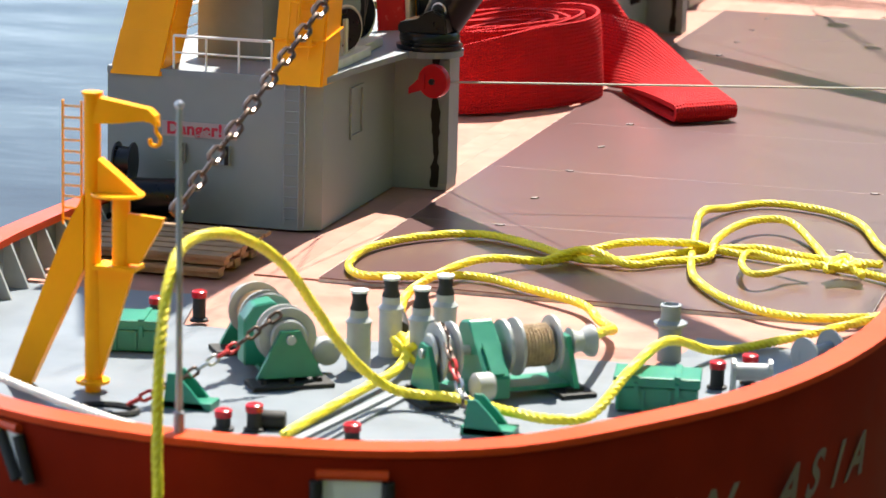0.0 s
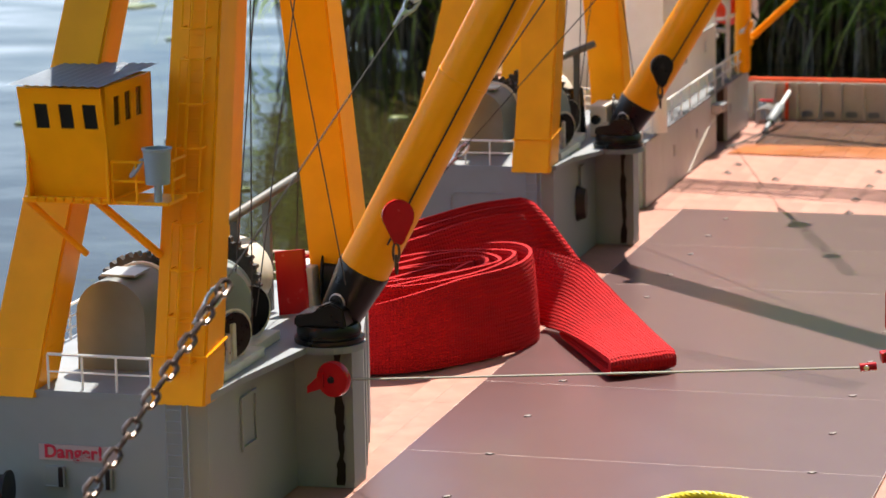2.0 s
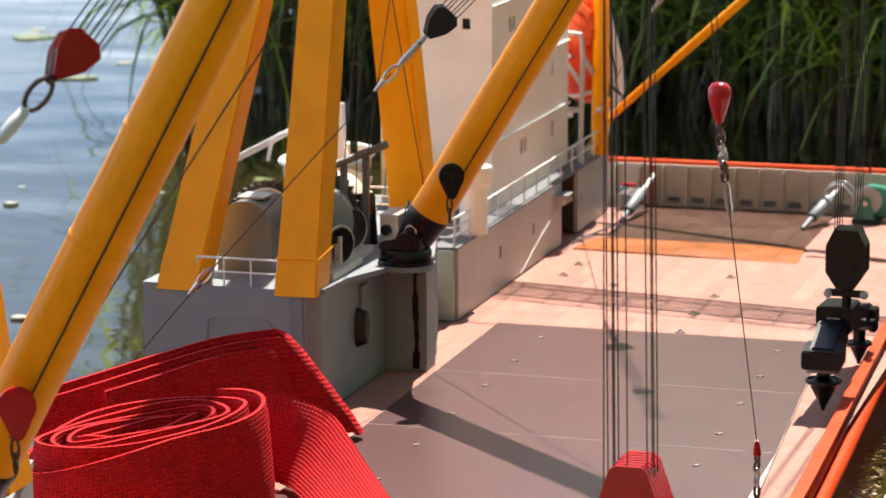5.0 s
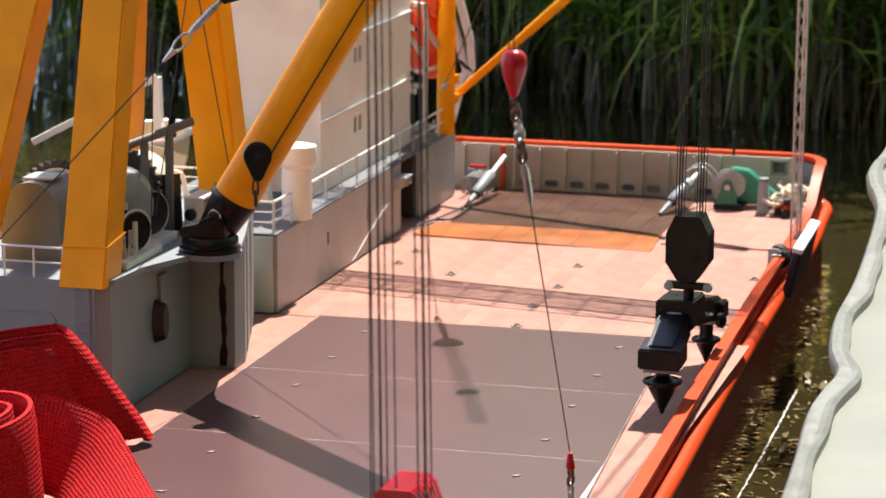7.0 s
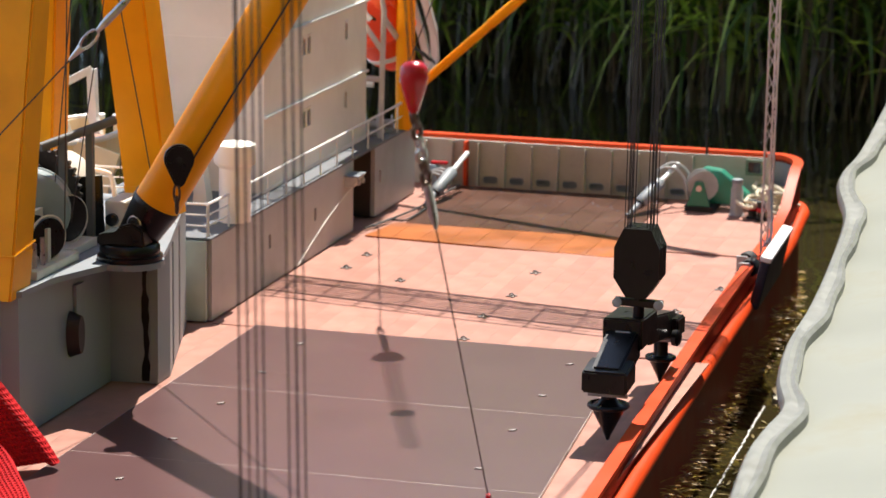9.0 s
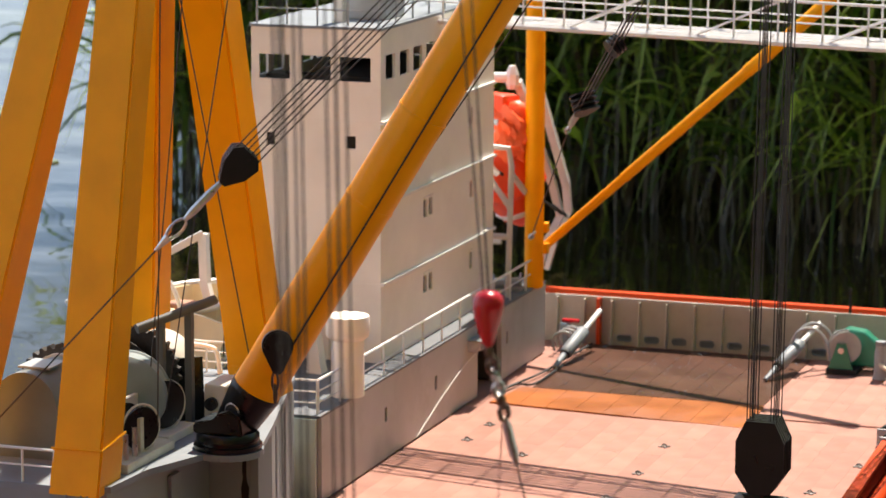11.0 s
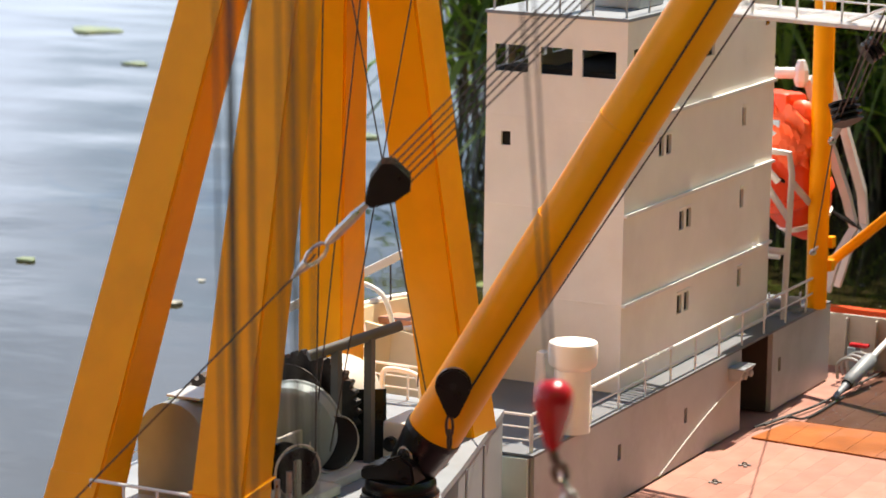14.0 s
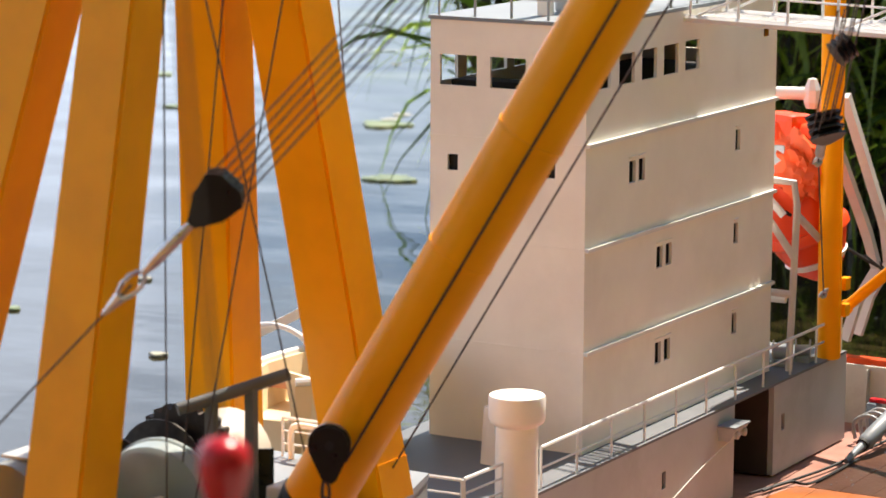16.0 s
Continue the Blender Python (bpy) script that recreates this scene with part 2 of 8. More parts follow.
def railing(name, pts, h, parent=None, rails=2, r=0.0008, posts=None, label="white painted tube guard rail", material=None):
    """A guard rail along points: posts at each point and horizontal bars between them."""
    t = thing(name, pts[0], label, "railing") if parent is None else parent
    pts = [Vector(p) for p in pts]
    for p in pts:
        part("post", tube(B(), [p, p + Vector((0, 0, h))], r, 6), material or RAILW, t, smooth=True)
    part("top_rail", tube(B(), [p + Vector((0, 0, h)) for p in pts], r * 1.25, 6), material or RAILW, t, smooth=True)
    for k in range(1, rails):
        part("middle_rail", tube(B(), [p + Vector((0, 0, h * k / rails)) for p in pts], r * 0.8, 6), material or RAILW, t, smooth=True)
    return t


# ---------------------------------------------------------------- water and bank
WATER_Z = -0.085


def water_material():
    m = bpy.data.materials.new("pond water")
    m.use_nodes = True
    nt = m.node_tree
    b = nt.nodes["Principled BSDF"]
    b.inputs["Base Color"].default_value = (0.027, 0.022, 0.0085, 1)
    b.inputs["Roughness"].default_value = 0.04
    b.inputs["IOR"].default_value = 1.36
    b.inputs["Specular IOR Level"].default_value = 0.6
    tc = nt.nodes.new("ShaderNodeTexCoord")
    mp = nt.nodes.new("ShaderNodeMapping")
    mp.inputs["Scale"].default_value = (0.75, 1.25, 1.0)
    nt.links.new(tc.outputs["Object"], mp.inputs["Vector"])
    n1 = nt.nodes.new("ShaderNodeTexNoise")
    n1.inputs["Scale"].default_value = 3.6
    n1.inputs["Detail"].default_value = 1.0
    n2 = nt.nodes.new("ShaderNodeTexNoise")
    n2.inputs["Scale"].default_value = 17
    n2.inputs["Detail"].default_value = 2
    for n in (n1, n2):
        nt.links.new(mp.outputs[0], n.inputs["Vector"])
    add = nt.nodes.new("ShaderNodeMath")
    add.operation = "MULTIPLY_ADD"
    add.inputs[1].default_value = 0.08
    nt.links.new(n2.outputs["Fac"], add.inputs[0])
    nt.links.new(n1.outputs["Fac"], add.inputs[2])
    bp = nt.nodes.new("ShaderNodeBump")
    bp.inputs["Strength"].default_value = 0.20
    bp.inputs["Distance"].default_value = 0.03
    nt.links.new(add.outputs[0], bp.inputs["Height"])
    nt.links.new(bp.outputs["Normal"], b.inputs["Normal"])
    return m


WATER = water_material()
bm = B()
bmesh.ops.create_grid(bm, x_segments=2, y_segments=2, size=60)
for v in bm.verts:
    v.co.z = WATER_Z
part("water", bm, WATER, None, "murky green pond water with small ripples", kind="structure", category="water")

EARTH = mat("dark bank earth", (0.035, 0.028, 0.018), 0.9, var=0.4, scale=6, bump=0.6, bump_scale=20)
BANK = spline([(3.5, 0.9, 0), (1.2, 1.38, 0), (0.25, 1.54, 0), (0.0, 1.62, 0), (-0.30, 1.76, 0), (-0.66, 1.74, 0), (-0.94, 1.80, 0), (-1.02, 2.2, 0), (-1.48, 3.8, 0), (-3.4, 9.0, 0), (-8, 20, 0)], 6)
bm = B()
rows = []
for p in BANK:
    q = [p + Vector((d * 0.25, d, 0)) for d in (0, 0.12, 0.5, 1.5, 40)]
    rows.append([bm.verts.new((c.x, c.y, WATER_Z + h)) for c, h in zip(q, (-0.15, 0.02, 0.10, 0.2, 0.5))])
for a, b in zip(rows, rows[1:]):
    for i in range(4):
        bm.faces.new((a[i], a[i + 1], b[i + 1], b[i]))
part("ground", bm, EARTH, None, "dark muddy pond bank under reeds", kind="structure", category="ground", smooth=True)


def leaf_material(name, a, b, glow=0.45):
    m = mat(name, a, 0.33, var=0.25, scale=3)
    nt = m.node_tree
    bs = nt.nodes["Principled BSDF"]
    src = bs.inputs["Base Color"].links[0].from_socket
    gi = nt.nodes.new("ShaderNodeNewGeometry")
    mx = nt.nodes.new("ShaderNodeMix")
    mx.data_type = "RGBA"
    pw = nt.nodes.new("ShaderNodeMath")
    pw.operation = "POWER"
    pw.inputs[1].default_value = 2.7
    nt.links.new(gi.outputs["Random Per Island"], pw.inputs[0])
    nt.links.new(pw.outputs[0], mx.inputs["Factor"])
    nt.links.new(src, mx.inputs["A"])
    mx.inputs["B"].default_value = (*b, 1)
    nt.links.new(mx.outputs["Result"], bs.inputs["Base Color"])
    # thin leaves let the light from behind through
    tr = nt.nodes.new("ShaderNodeBsdfTranslucent")
    warm = nt.nodes.new("ShaderNodeMix")
    warm.data_type = "RGBA"
    warm.blend_type = "MULTIPLY"
    warm.inputs["Factor"].default_value = 1
    warm.inputs["B"].default_value = (1.5, 1.7, 0.6, 1)
    nt.links.new(mx.outputs["Result"], warm.inputs["A"])
    nt.links.new(warm.outputs["Result"], tr.inputs["Color"])
    mix = nt.nodes.new("ShaderNodeMixShader")
    mix.inputs[0].default_value = glow
    nt.links.new(bs.outputs[0], mix.inputs[1])
    nt.links.new(tr.outputs[0], mix.inputs[2])
    nt.links.new(mix.outputs[0], nt.nodes["Material Output"].inputs["Surface"])
    return m


REED = leaf_material("reed leaves", (0.080, 0.135, 0.024), (0.80, 0.86, 0.24), 0.60)
DRY = leaf_material("dry reed stalks", (0.12, 0.09, 0.045), (0.05, 0.045, 0.02), 0.15)


def reeds(name, count, leaves, depth, seed, material, stalk_material, label, line=None, far=37, tall=1.0):
    """Reed plants along the bank: upright stalks, and long tapered leaves that arch out of them and droop."""
    rng = random.Random(seed)
    stalk_v, stalk_f, leaf_v, leaf_f = [], [], [], []

    def blade(vs, fs, pts, side, w):
        k, n = len(vs), len(pts)
        for i, p in enumerate(pts):
            t = i / (n - 1)
            s = side * w * (0.35 + 2.4 * t * (1 - t) + 0.05) * (1 - 0.85 * t * t)
            vs.append(tuple(p - s))
            vs.append(tuple(p + s))
        for i in range(n - 1):
            b = k + 2 * i
            fs.append((b, b + 1, b + 3, b + 2))
    for _ in range(count):
        f = rng.random() ** 0.9 * far
        i = int(f)
        line = line or BANK
        p = line[i].lerp(line[i + 1], f - i)
        d = rng.random() ** 1.3 * depth - 0.08
        p = p + Vector((d * 0.25, d, WATER_Z - 0.03)) if tall == 1.0 else p + (p - Vector((0.3, -1.0, 0))).normalized() * d + Vector((0, 0, WATER_Z - 0.03))
        h = (rng.uniform(0.45, 0.86) + max(0, d) * 0.35) * tall
        lean = Vector((rng.gauss(0, 0.15), rng.gauss(-0.01, 0.09), 0))
        a = rng.uniform(0, math.pi)
        top = p + lean * h + Vector((0, 0, h))
        side = Vector((math.cos(a), math.sin(a), 0))
        blade(stalk_v, stalk_f, [p, p.lerp(top, 0.4) - lean * 0.05, p.lerp(top, 0.75), top], side, rng.uniform(0.0022, 0.0045))
        for _ in range(leaves):
            q = p.lerp(top, rng.uniform(0.15, 0.98))
            a = rng.uniform(0, 2 * math.pi)
            out = Vector((math.cos(a), math.sin(a) * 0.8, 0))
            ln = (0.07 + 0.35 * rng.random() ** 1.5) * tall
            rise, drop = rng.uniform(0.25, 1.0), rng.uniform(0.2, 1.0)
            pts = [q + out * ln * t * (0.9 - 0.25 * t) + Vector((0, 0, ln * (rise * t - drop * t * t))) for t in (0, 0.2, 0.4, 0.6, 0.8, 1.0)]
            twist = rng.uniform(-0.7, 0.7)
            sd = (Vector((-out.y, out.x, 0)) * math.cos(twist) + Vector((0, 0, 1)) * math.sin(twist)).normalized()
            blade(leaf_v, leaf_f, pts, sd, (0.0022 + 0.0065 * rng.random() ** 2.2) * tall)
    for nm, vs, fs, m, lab in ((name + "_leaves", leaf_v, leaf_f, material, "arching green " + label), (name + "_stalks", stalk_v, stalk_f, stalk_material, "upright stalks of " + label)):
        me = bpy.data.meshes.new(nm)
        me.from_pydata(vs, [], fs)
        me.materials.append(m)
        tagged(new(nm, me), lab, "reeds", kind="stuff")


reeds("reed", 5200, 10, 1.1, 3, REED, DRY, "reeds on the pond bank")
# unseen shore, added to close the pond round the camera and block sky fill
NEAR = spline([(3.5, 0.9, 0), (2.3, 0.2, 0), (1.65, -1.0, 0), (1.75, -2.6, 0), (1.5, -4.0, 0), (0.3, -4.6, 0), (-1.6, -4.5, 0), (-3.2, -3.6, 0)], 6)
reeds("shore_reed", 2600, 6, 0.8, 8, REED, DRY, "tall unseen reeds added to block sky light", NEAR, 35.9, 2.3)
bm = B()
rows = []
for p in NEAR:
    o = (p - Vector((0.3, -1.0, 0))).normalized()
    rows.append([bm.verts.new((p.x + o.x * d, p.y + o.y * d, WATER_Z + h)) for d, h in ((0, -0.15), (0.12, 0.03), (0.5, 0.1), (1.5, 0.2), (30, 0.5))])
for a, b in zip(rows, rows[1:]):
    for i in range(4):
        bm.faces.new((a[i], a[i + 1], b[i + 1], b[i]))
part("ground_shore", bm, EARTH, None, "dark muddy unseen shore added under the screening reeds", kind="structure", category="ground", smooth=True)

# ---------------------------------------------------------------- hull and decks
CX = 0.082
STERN_Y = 0.548
# half width of the hull at the deck edge, by length along the ship
SIDE = [(-1.585, 0.02), (-1.575, 0.07), (-1.55, 0.118), (-1.50, 0.158), (-1.43, 0.198), (-1.33, 0.226), (-1.2, 0.236), (-0.9, 0.238), (-0.5, 0.236),
        (-0.1, 0.222), (0.2, 0.213), (0.45, 0.208), (0.53, 0.205), (0.56, 0.190), (0.566, 0.17)]


def half(y):
    for (a, wa), (b, wb) in zip(SIDE, SIDE[1:]):
        if a <= y <= b:
            return wa + (wb - wa) * (y - a) / (b - a)
    return SIDE[0][1] if y < SIDE[0][0] else SIDE[-1][1]


def rim_z(y):
    """Height of the rail's top along the ship."""
    pts = [(-1.6, 0.030), (-1.25, 0.027), (-1.10, 0.022), (-0.95, 0.010), (0.30, 0.010), (0.44, 0.012), (0.50, 0.040), (0.6, 0.040)]
    for (a, za), (b, zb) in zip(pts, pts[1:]):
        if a <= y <= b:
            return za + (zb - za) * (y - a) / (b - a)
    return 0.03


def outline(off=0.0):
    """The deck edge as a closed ring of (x, y), from the stern along the right side to the bow and back."""
    right = spline([(CX + w, y, 0) for y, w in SIDE], 4)
    left = [Vector((2 * CX - p.x, p.y, 0)) for p in right]
    ring = right[::-1] + left
    n = len(ring)
    out = []
    for i, p in enumerate(ring):
        d = (ring[(i + 1) % n] - ring[i - 1]).normalized()
        out.append(p + Vector((-d.y, d.x, 0)) * off)
    return out


RING = outline()
INNER = outline(-0.006)


def ring_band(bm, a, za, b, zb):
    n = len(a)
    va = [bm.verts.new((p.x, p.y, za(p.y))) for p in a]
    vb = [bm.verts.new((p.x, p.y, zb(p.y))) for p in b]
    for i in range(n):
        bm.faces.new((va[i], va[(i + 1) % n], vb[(i + 1) % n], vb[i]))


hull = thing("ship_hull", (CX, -0.5, WATER_Z), "red model ship hull with an orange rail, afloat", "ship hull")
OUT = outline(0.002)
def flare(y):
    """How far the bow leans in for each metre of depth."""
    k = min(1, max(0, (-1.45 - y) / 0.11))
    return 0.8 * k * k * (3 - 2 * k)


bm = B()
NORM = [(b - a) for a, b in zip(outline(0.0), outline(1.0))]


def flared(z, off):
    return [p + n * (off - flare(p.y) * max(0, -0.0135 - z)) for p, n in zip(RING, NORM)]


LEVELS = [(-0.0135, 0.0), (-0.03, 0.0005), (-0.06, 0.0015), (WATER_Z - 0.05, 0.001)]
ring_band(bm, RING, lambda y: rim_z(y) - 0.004, flared(-0.0135, 0.0), lambda y: -0.0135)
for (za, oa), (zb, ob) in zip(LEVELS, LEVELS[1:]):
    ring_band(bm, flared(za, oa), lambda y: za, flared(zb, ob), lambda y: zb)
ring_band(bm, RING, lambda y: rim_z(y) - 0.004, INNER, lambda y: rim_z(y) - 0.004)
bmesh.ops.remove_doubles(bm, verts=bm.verts[:], dist=1e-5)
part("shell", bm, DARKRED, hull, "dark red painted hull side", smooth=True)
bm = B()
ring_band(bm, INNER, lambda y: rim_z(y) - 0.006, INNER, lambda y: -0.012)
part("bulwark_inside", bm, PALE, hull, "pale grey inner bulwark", smooth=True)
bm = B()
CAPIN = [p - n * (0.0065 + 0.0055 * min(1, max(0, (-1.0 - p.y) / 0.25))) for p, n in zip(RING, NORM)]
ring_band(bm, OUT, lambda y: rim_z(y), CAPIN, lambda y: rim_z(y))
ring_band(bm, OUT, lambda y: rim_z(y), OUT, lambda y: rim_z(y) - 0.003)
ring_band(bm, CAPIN, lambda y: rim_z(y), CAPIN, lambda y: rim_z(y) - 0.004)
bmesh.ops.remove_doubles(bm, verts=bm.verts[:], dist=1e-5)
part("cap_rail", bm, ORANGE, hull, "orange red cap rail", smooth=True)
right = [p for p in outline(0.003)]
part("rub_rail", tube(B(), [(p.x, p.y, -0.012 + max(0, rim_z(p.y) - 0.012) * 0.35) for p in right if p.y > -1.1], 0.0056, 14), ORANGE, hull, "rounded orange rub rail", smooth=True)

RUSTDECK = mat("weathered red brown wooden deck", (0.395, 0.188, 0.142), 0.55, spec=0.25, var=0.18, scale=45, bump=0.15, bump_scale=300, stain=(0.27, 0.085, 0.05), stain_amt=0.5, stain_scale=16, rand=0.07)
PLATE = mat("brown coated deck plate", (0.084, 0.028, 0.028), 0.30, var=0.05, scale=22, stain=(0.110, 0.048, 0.046), stain_amt=0.16, stain_scale=7, rand=0.06, spec=0.8, uneven=0.02)
plate_node = PLATE.node_tree.nodes["Principled BSDF"]
plate_node.inputs["Coat Weight"].default_value = 0.45
plate_node.inputs["Coat Roughness"].default_value = 0.34
FORED = mat("blue grey foredeck paint", (0.16, 0.185, 0.21), 0.45, spec=0.3, var=0.10, scale=30, stain=(0.09, 0.105, 0.12), stain_amt=0.5, stain_scale=12, bump=0.1, bump_scale=150)
SEAM = mat("pale joint filler", (0.62, 0.54, 0.50), 0.6, var=0.3, scale=90, stain=(0.09, 0.035, 0.036), stain_amt=1.0, stain_scale=9)
ring = [p for p in outline(-0.007)]
bm = B()
prism(bm, [(p.x, p.y) for p in ring], -0.012, -0.0015)
part("deck", bm, RUSTDECK, None, "weathered red brown deck of a model ship", kind="structure", category="deck")
bm = B()
fore = [p for p in ring if p.y < -1.236]
prism(bm, [(p.x, p.y) for p in fore if p.x > CX] + [(p.x, p.y) for p in fore if p.x <= CX] + [(-0.045, -1.236), (-0.030, -1.30), (0.205, -1.2955), (0.2125, -1.265), (0.2127, -1.234)], -0.0015, 0.0005)
part("foredeck", bm, FORED, None, "pale blue grey painted foredeck", kind="structure", category="deck")
bm = B()
prism(bm, [(0, 0), (0, -1.1775), (0.287, -1.1775), (0.287, -0.45), (0.256, 0)], -0.0015, 0.00096)
deck_plate = thing("deck_plate", (0.13, -0.6, 0), "dark brown smooth plate in sections on the ship deck", "deck plate")
part("base", bm, SEAM, deck_plate, "pale filler in the joints")
seams = [0.0, -0.163, -0.325, -0.65, -0.83, -1.007, -1.178]
for a, b in zip(seams, seams[1:]):
    def edge(y):
        return 0.256 + 0.031 * min(1, -y / 0.45)
    bm = B()
    j = 0.00022
    prism(bm, [(0.0002, a - j), (0.0002, b + j), (edge(b) - 0.0002, b + j), (edge(a) - 0.0002, a - j)], 0.0004, 0.001)
    part("panel", bm, PLATE, deck_plate)

# ---------------------------------------------------------------- winch towers, crane legs, booms
# centre of each turntable, heel and slope of each boom, by tower front
TURN = {-1.064: (-0.0155, -0.920), -0.314: (-0.0105, -0.202)}
HEEL = {-1.064: ((-0.0116, -0.9117, 0.100), (0.5443, 0.016, 1.0)), -0.314: ((-0.0084, -0.1956, 0.100), (0.5986, 0.0605, 1.0))}
# each leg: middle of its foot and of its head, half width at both
LEGS = {-1.064: ((-0.0515, 0.0135, -0.0440, 0.1190, 0.0150, 0.0112), (-0.1480, 0.0135, -0.0460, 0.1180, 0.0152, 0.0113), (-0.0395, 0.2490, -0.0530, 0.1350, 0.0151, 0.0130), (-0.1290, 0.2490, -0.0430, 0.1240, 0.0150, 0.0115)),
        -0.314: ((-0.0540, 0.0131, -0.0362, 0.1060, 0.0148, 0.0106), (-0.1404, 0.0135, -0.0292, 0.1125, 0.0149, 0.0113), (-0.0455, 0.2489, -0.0509, 0.0946, 0.0149, 0.0134), (-0.1295, 0.2491, -0.0487, 0.1139, 0.0143, 0.0119))}


def tower(yf, label):
    t = thing("winch_tower", (-0.1, yf + 0.15, 0), label, "ship superstructure", "winch towers")
    sx = 0.003 if yf < -1 else 0.0
    body = [(-0.165, yf), (-0.050, yf), (-0.0375, yf + 0.006), (-0.0375, yf + 0.146), (-0.007 + sx, yf + 0.148), (-0.007 + sx, yf + 0.17), (-0.045 + sx, yf + 0.30), (-0.165, yf + 0.30)]
    part("body", prism(B(), body, 0, 0.0835), GREY, t, "grey painted steel sides")
    (cx, cy), r = TURN[yf], 0.0208
    cap = [(-0.165, yf - 0.0005), (-0.050, yf - 0.0005), (-0.036, yf + 0.008), (-0.033, yf + 0.05)]
    cap += [(cx + r * math.cos(radians(a)), cy + r * math.sin(radians(a))) for a in range(-110, 41, 15)]
    cap += [(-0.0065 + sx, yf + 0.17), (-0.0445 + sx, yf + 0.3005), (-0.165, yf + 0.3005)]
    part("top_deck", prism(B(), cap, 0.0835, 0.0872), PALE, t, "pale grey top deck")
    # flaking black band beside the outer edge of the turntable pillar
    rng = random.Random(int(-yf * 1000))
    zs = [0.0015 + 0.0805 * k / 26 for k in range(27)]
    mid = [-0.0146 + sx + 0.0006 * math.sin(k * 0.23) + rng.uniform(-0.0003, 0.0003) for k in range(27)]
    wid = [0.0021 + 0.0004 * math.sin(k * 0.5 + 1) + rng.uniform(-0.0007, 0.0007) for k in range(27)]
    slope = 0.002 / (0.0305 + sx)
    bm = B()
    rows = [[bm.verts.new((x, yf + 0.146 + (x + 0.0375) * slope - 0.0003, z)) for x in (m - w, m + w)] for z, m, w in zip(zs, mid, wid)]
    for a, b in zip(rows, rows[1:]):
        bm.faces.new((a[0], a[1], b[1], b[0]))
    bmesh.ops.solidify(bm, geom=bm.faces[:], thickness=0.0002)
    part("worn_band", bm, SOOT, t, "flaking black band")
    return t


def legs(yf, label):
    t = thing("crane_portal", (-0.07, yf + 0.13, 0.0872), label, "crane frame", "crane portals")
    corners = ((-1, -1), (1, -1), (1, 1), (-1, 1))
    for bx, by, tx, ty, h, k in LEGS[yf]:
        def ring(z, g=0.0):
            f = (z - 0.0835) / (0.64 - 0.0835)
            w = h + (k - h) * f + g
            return [(bx + (tx - bx) * f + i * w, yf + by + (ty - by) * f + j * w * 0.95, z) for i, j in corners]
        bm = B()
        # the shoe at the foot stands upright, the leg leans above it
        zf = 0.0830 if by < 0.1 else 0.0872
        loft(bm, ring(0.108), ring(0.64))
        bmesh.ops.bevel(bm, geom=[e for e in bm.edges if abs(e.verts[0].co.z - e.verts[1].co.z) > 0.1], offset=0.0012, segments=2, affect="EDGES")
        part("leg", bm, YELLOW, t)
        up = ring(0.108, 0.0003)
        low = [(x, y - (0.0012 if by < 0.1 else 0), zf) for x, y, z in ring(0.0855, 0.0003)]
        bm = loft(B(), low, up)
        bmesh.ops.bevel(bm, geom=[e for e in bm.edges if abs(e.verts[0].co.z - e.verts[1].co.z) > 0.01], offset=0.0010, segments=2, affect="EDGES")
        part("leg_shoe", bm, YELLOW, t)
    return t


def boom(yf, label):
    cx, cy = TURN[yf]
    base = Vector((cx, cy, 0.0872))
    t = thing("crane_boom", base, label, "crane boom", "crane booms")
    bm = lathe(B(), base, [(0.0195, 0), (0.0200, 0.001), (0.0200, 0.003), (0.0178, 0.0035), (0.0178, 0.005), (0.0184, 0.0056), (0.0184, 0.0085), (0.0170, 0.0105), (0.0, 0.0105)], 36)
    part("turntable", bm, BLACK, t, "glossy black turntable", smooth=True)
    d = Vector(HEEL[yf][1]).normalized()
    p0 = Vector(HEEL[yf][0])
    low = 0.031 if yf < -1 else 0.024
    part("boom_tube", cyl(B(), p0 + d * low, p0 + d * 0.62, 0.0146, 0.0146, 32), YELLOW, t, "yellow round boom", smooth=True)
    # stepped housing on the turntable, lower towards the winches
    bm = B()
    prism(bm, [(cx - 0.0165, 0.0972), (cx - 0.0165, 0.1030), (cx - 0.0145, 0.1042), (cx - 0.0045, 0.1048), (cx - 0.0025, 0.1090), (cx + 0.0060, 0.1120), (cx + 0.0130, 0.1080), (cx + 0.0145, 0.0972)], cy - 0.013, cy + 0.013, "y")
    bmesh.ops.bevel(bm, geom=bm.edges[:], offset=0.0011, segments=2, affect="EDGES")
    part("housing", bm, BLACK, t, "black stepped foot housing")
    bm = cyl(B(), p0 - d * 0.006, p0 + d * (low - 0.001), 0.0115, 0.0152, 24)
    part("knuckle", bm, BLACK, t, "black boom heel", smooth=True)
    part("knuckle_band", cyl(B(), p0 + d * (low - 0.0015), p0 + d * (low + 0.0015), 0.0153, 0.0153, 28), BLACK, t, smooth=True)
    ax = Vector((-0.25, -1, 0)).normalized()
    c = p0 + d * 0.012 + ax * 0.0128
    part("heel_pin", lathe(B(), c, [(0.0042, -0.002), (0.0042, 0.0012), (0.0026, 0.0018), (0.0026, 0.0026), (0.0005, 0.0027)], 18, ax), RUBBER, t, "round pivot pin", smooth=True)
    part("pin_washer", lathe(B(), c, [(0.0052, -0.002), (0.0052, 0.0004), (0.0045, 0.0007)], 18, ax), BARE, t, "worn steel washer", smooth=True)
    return t


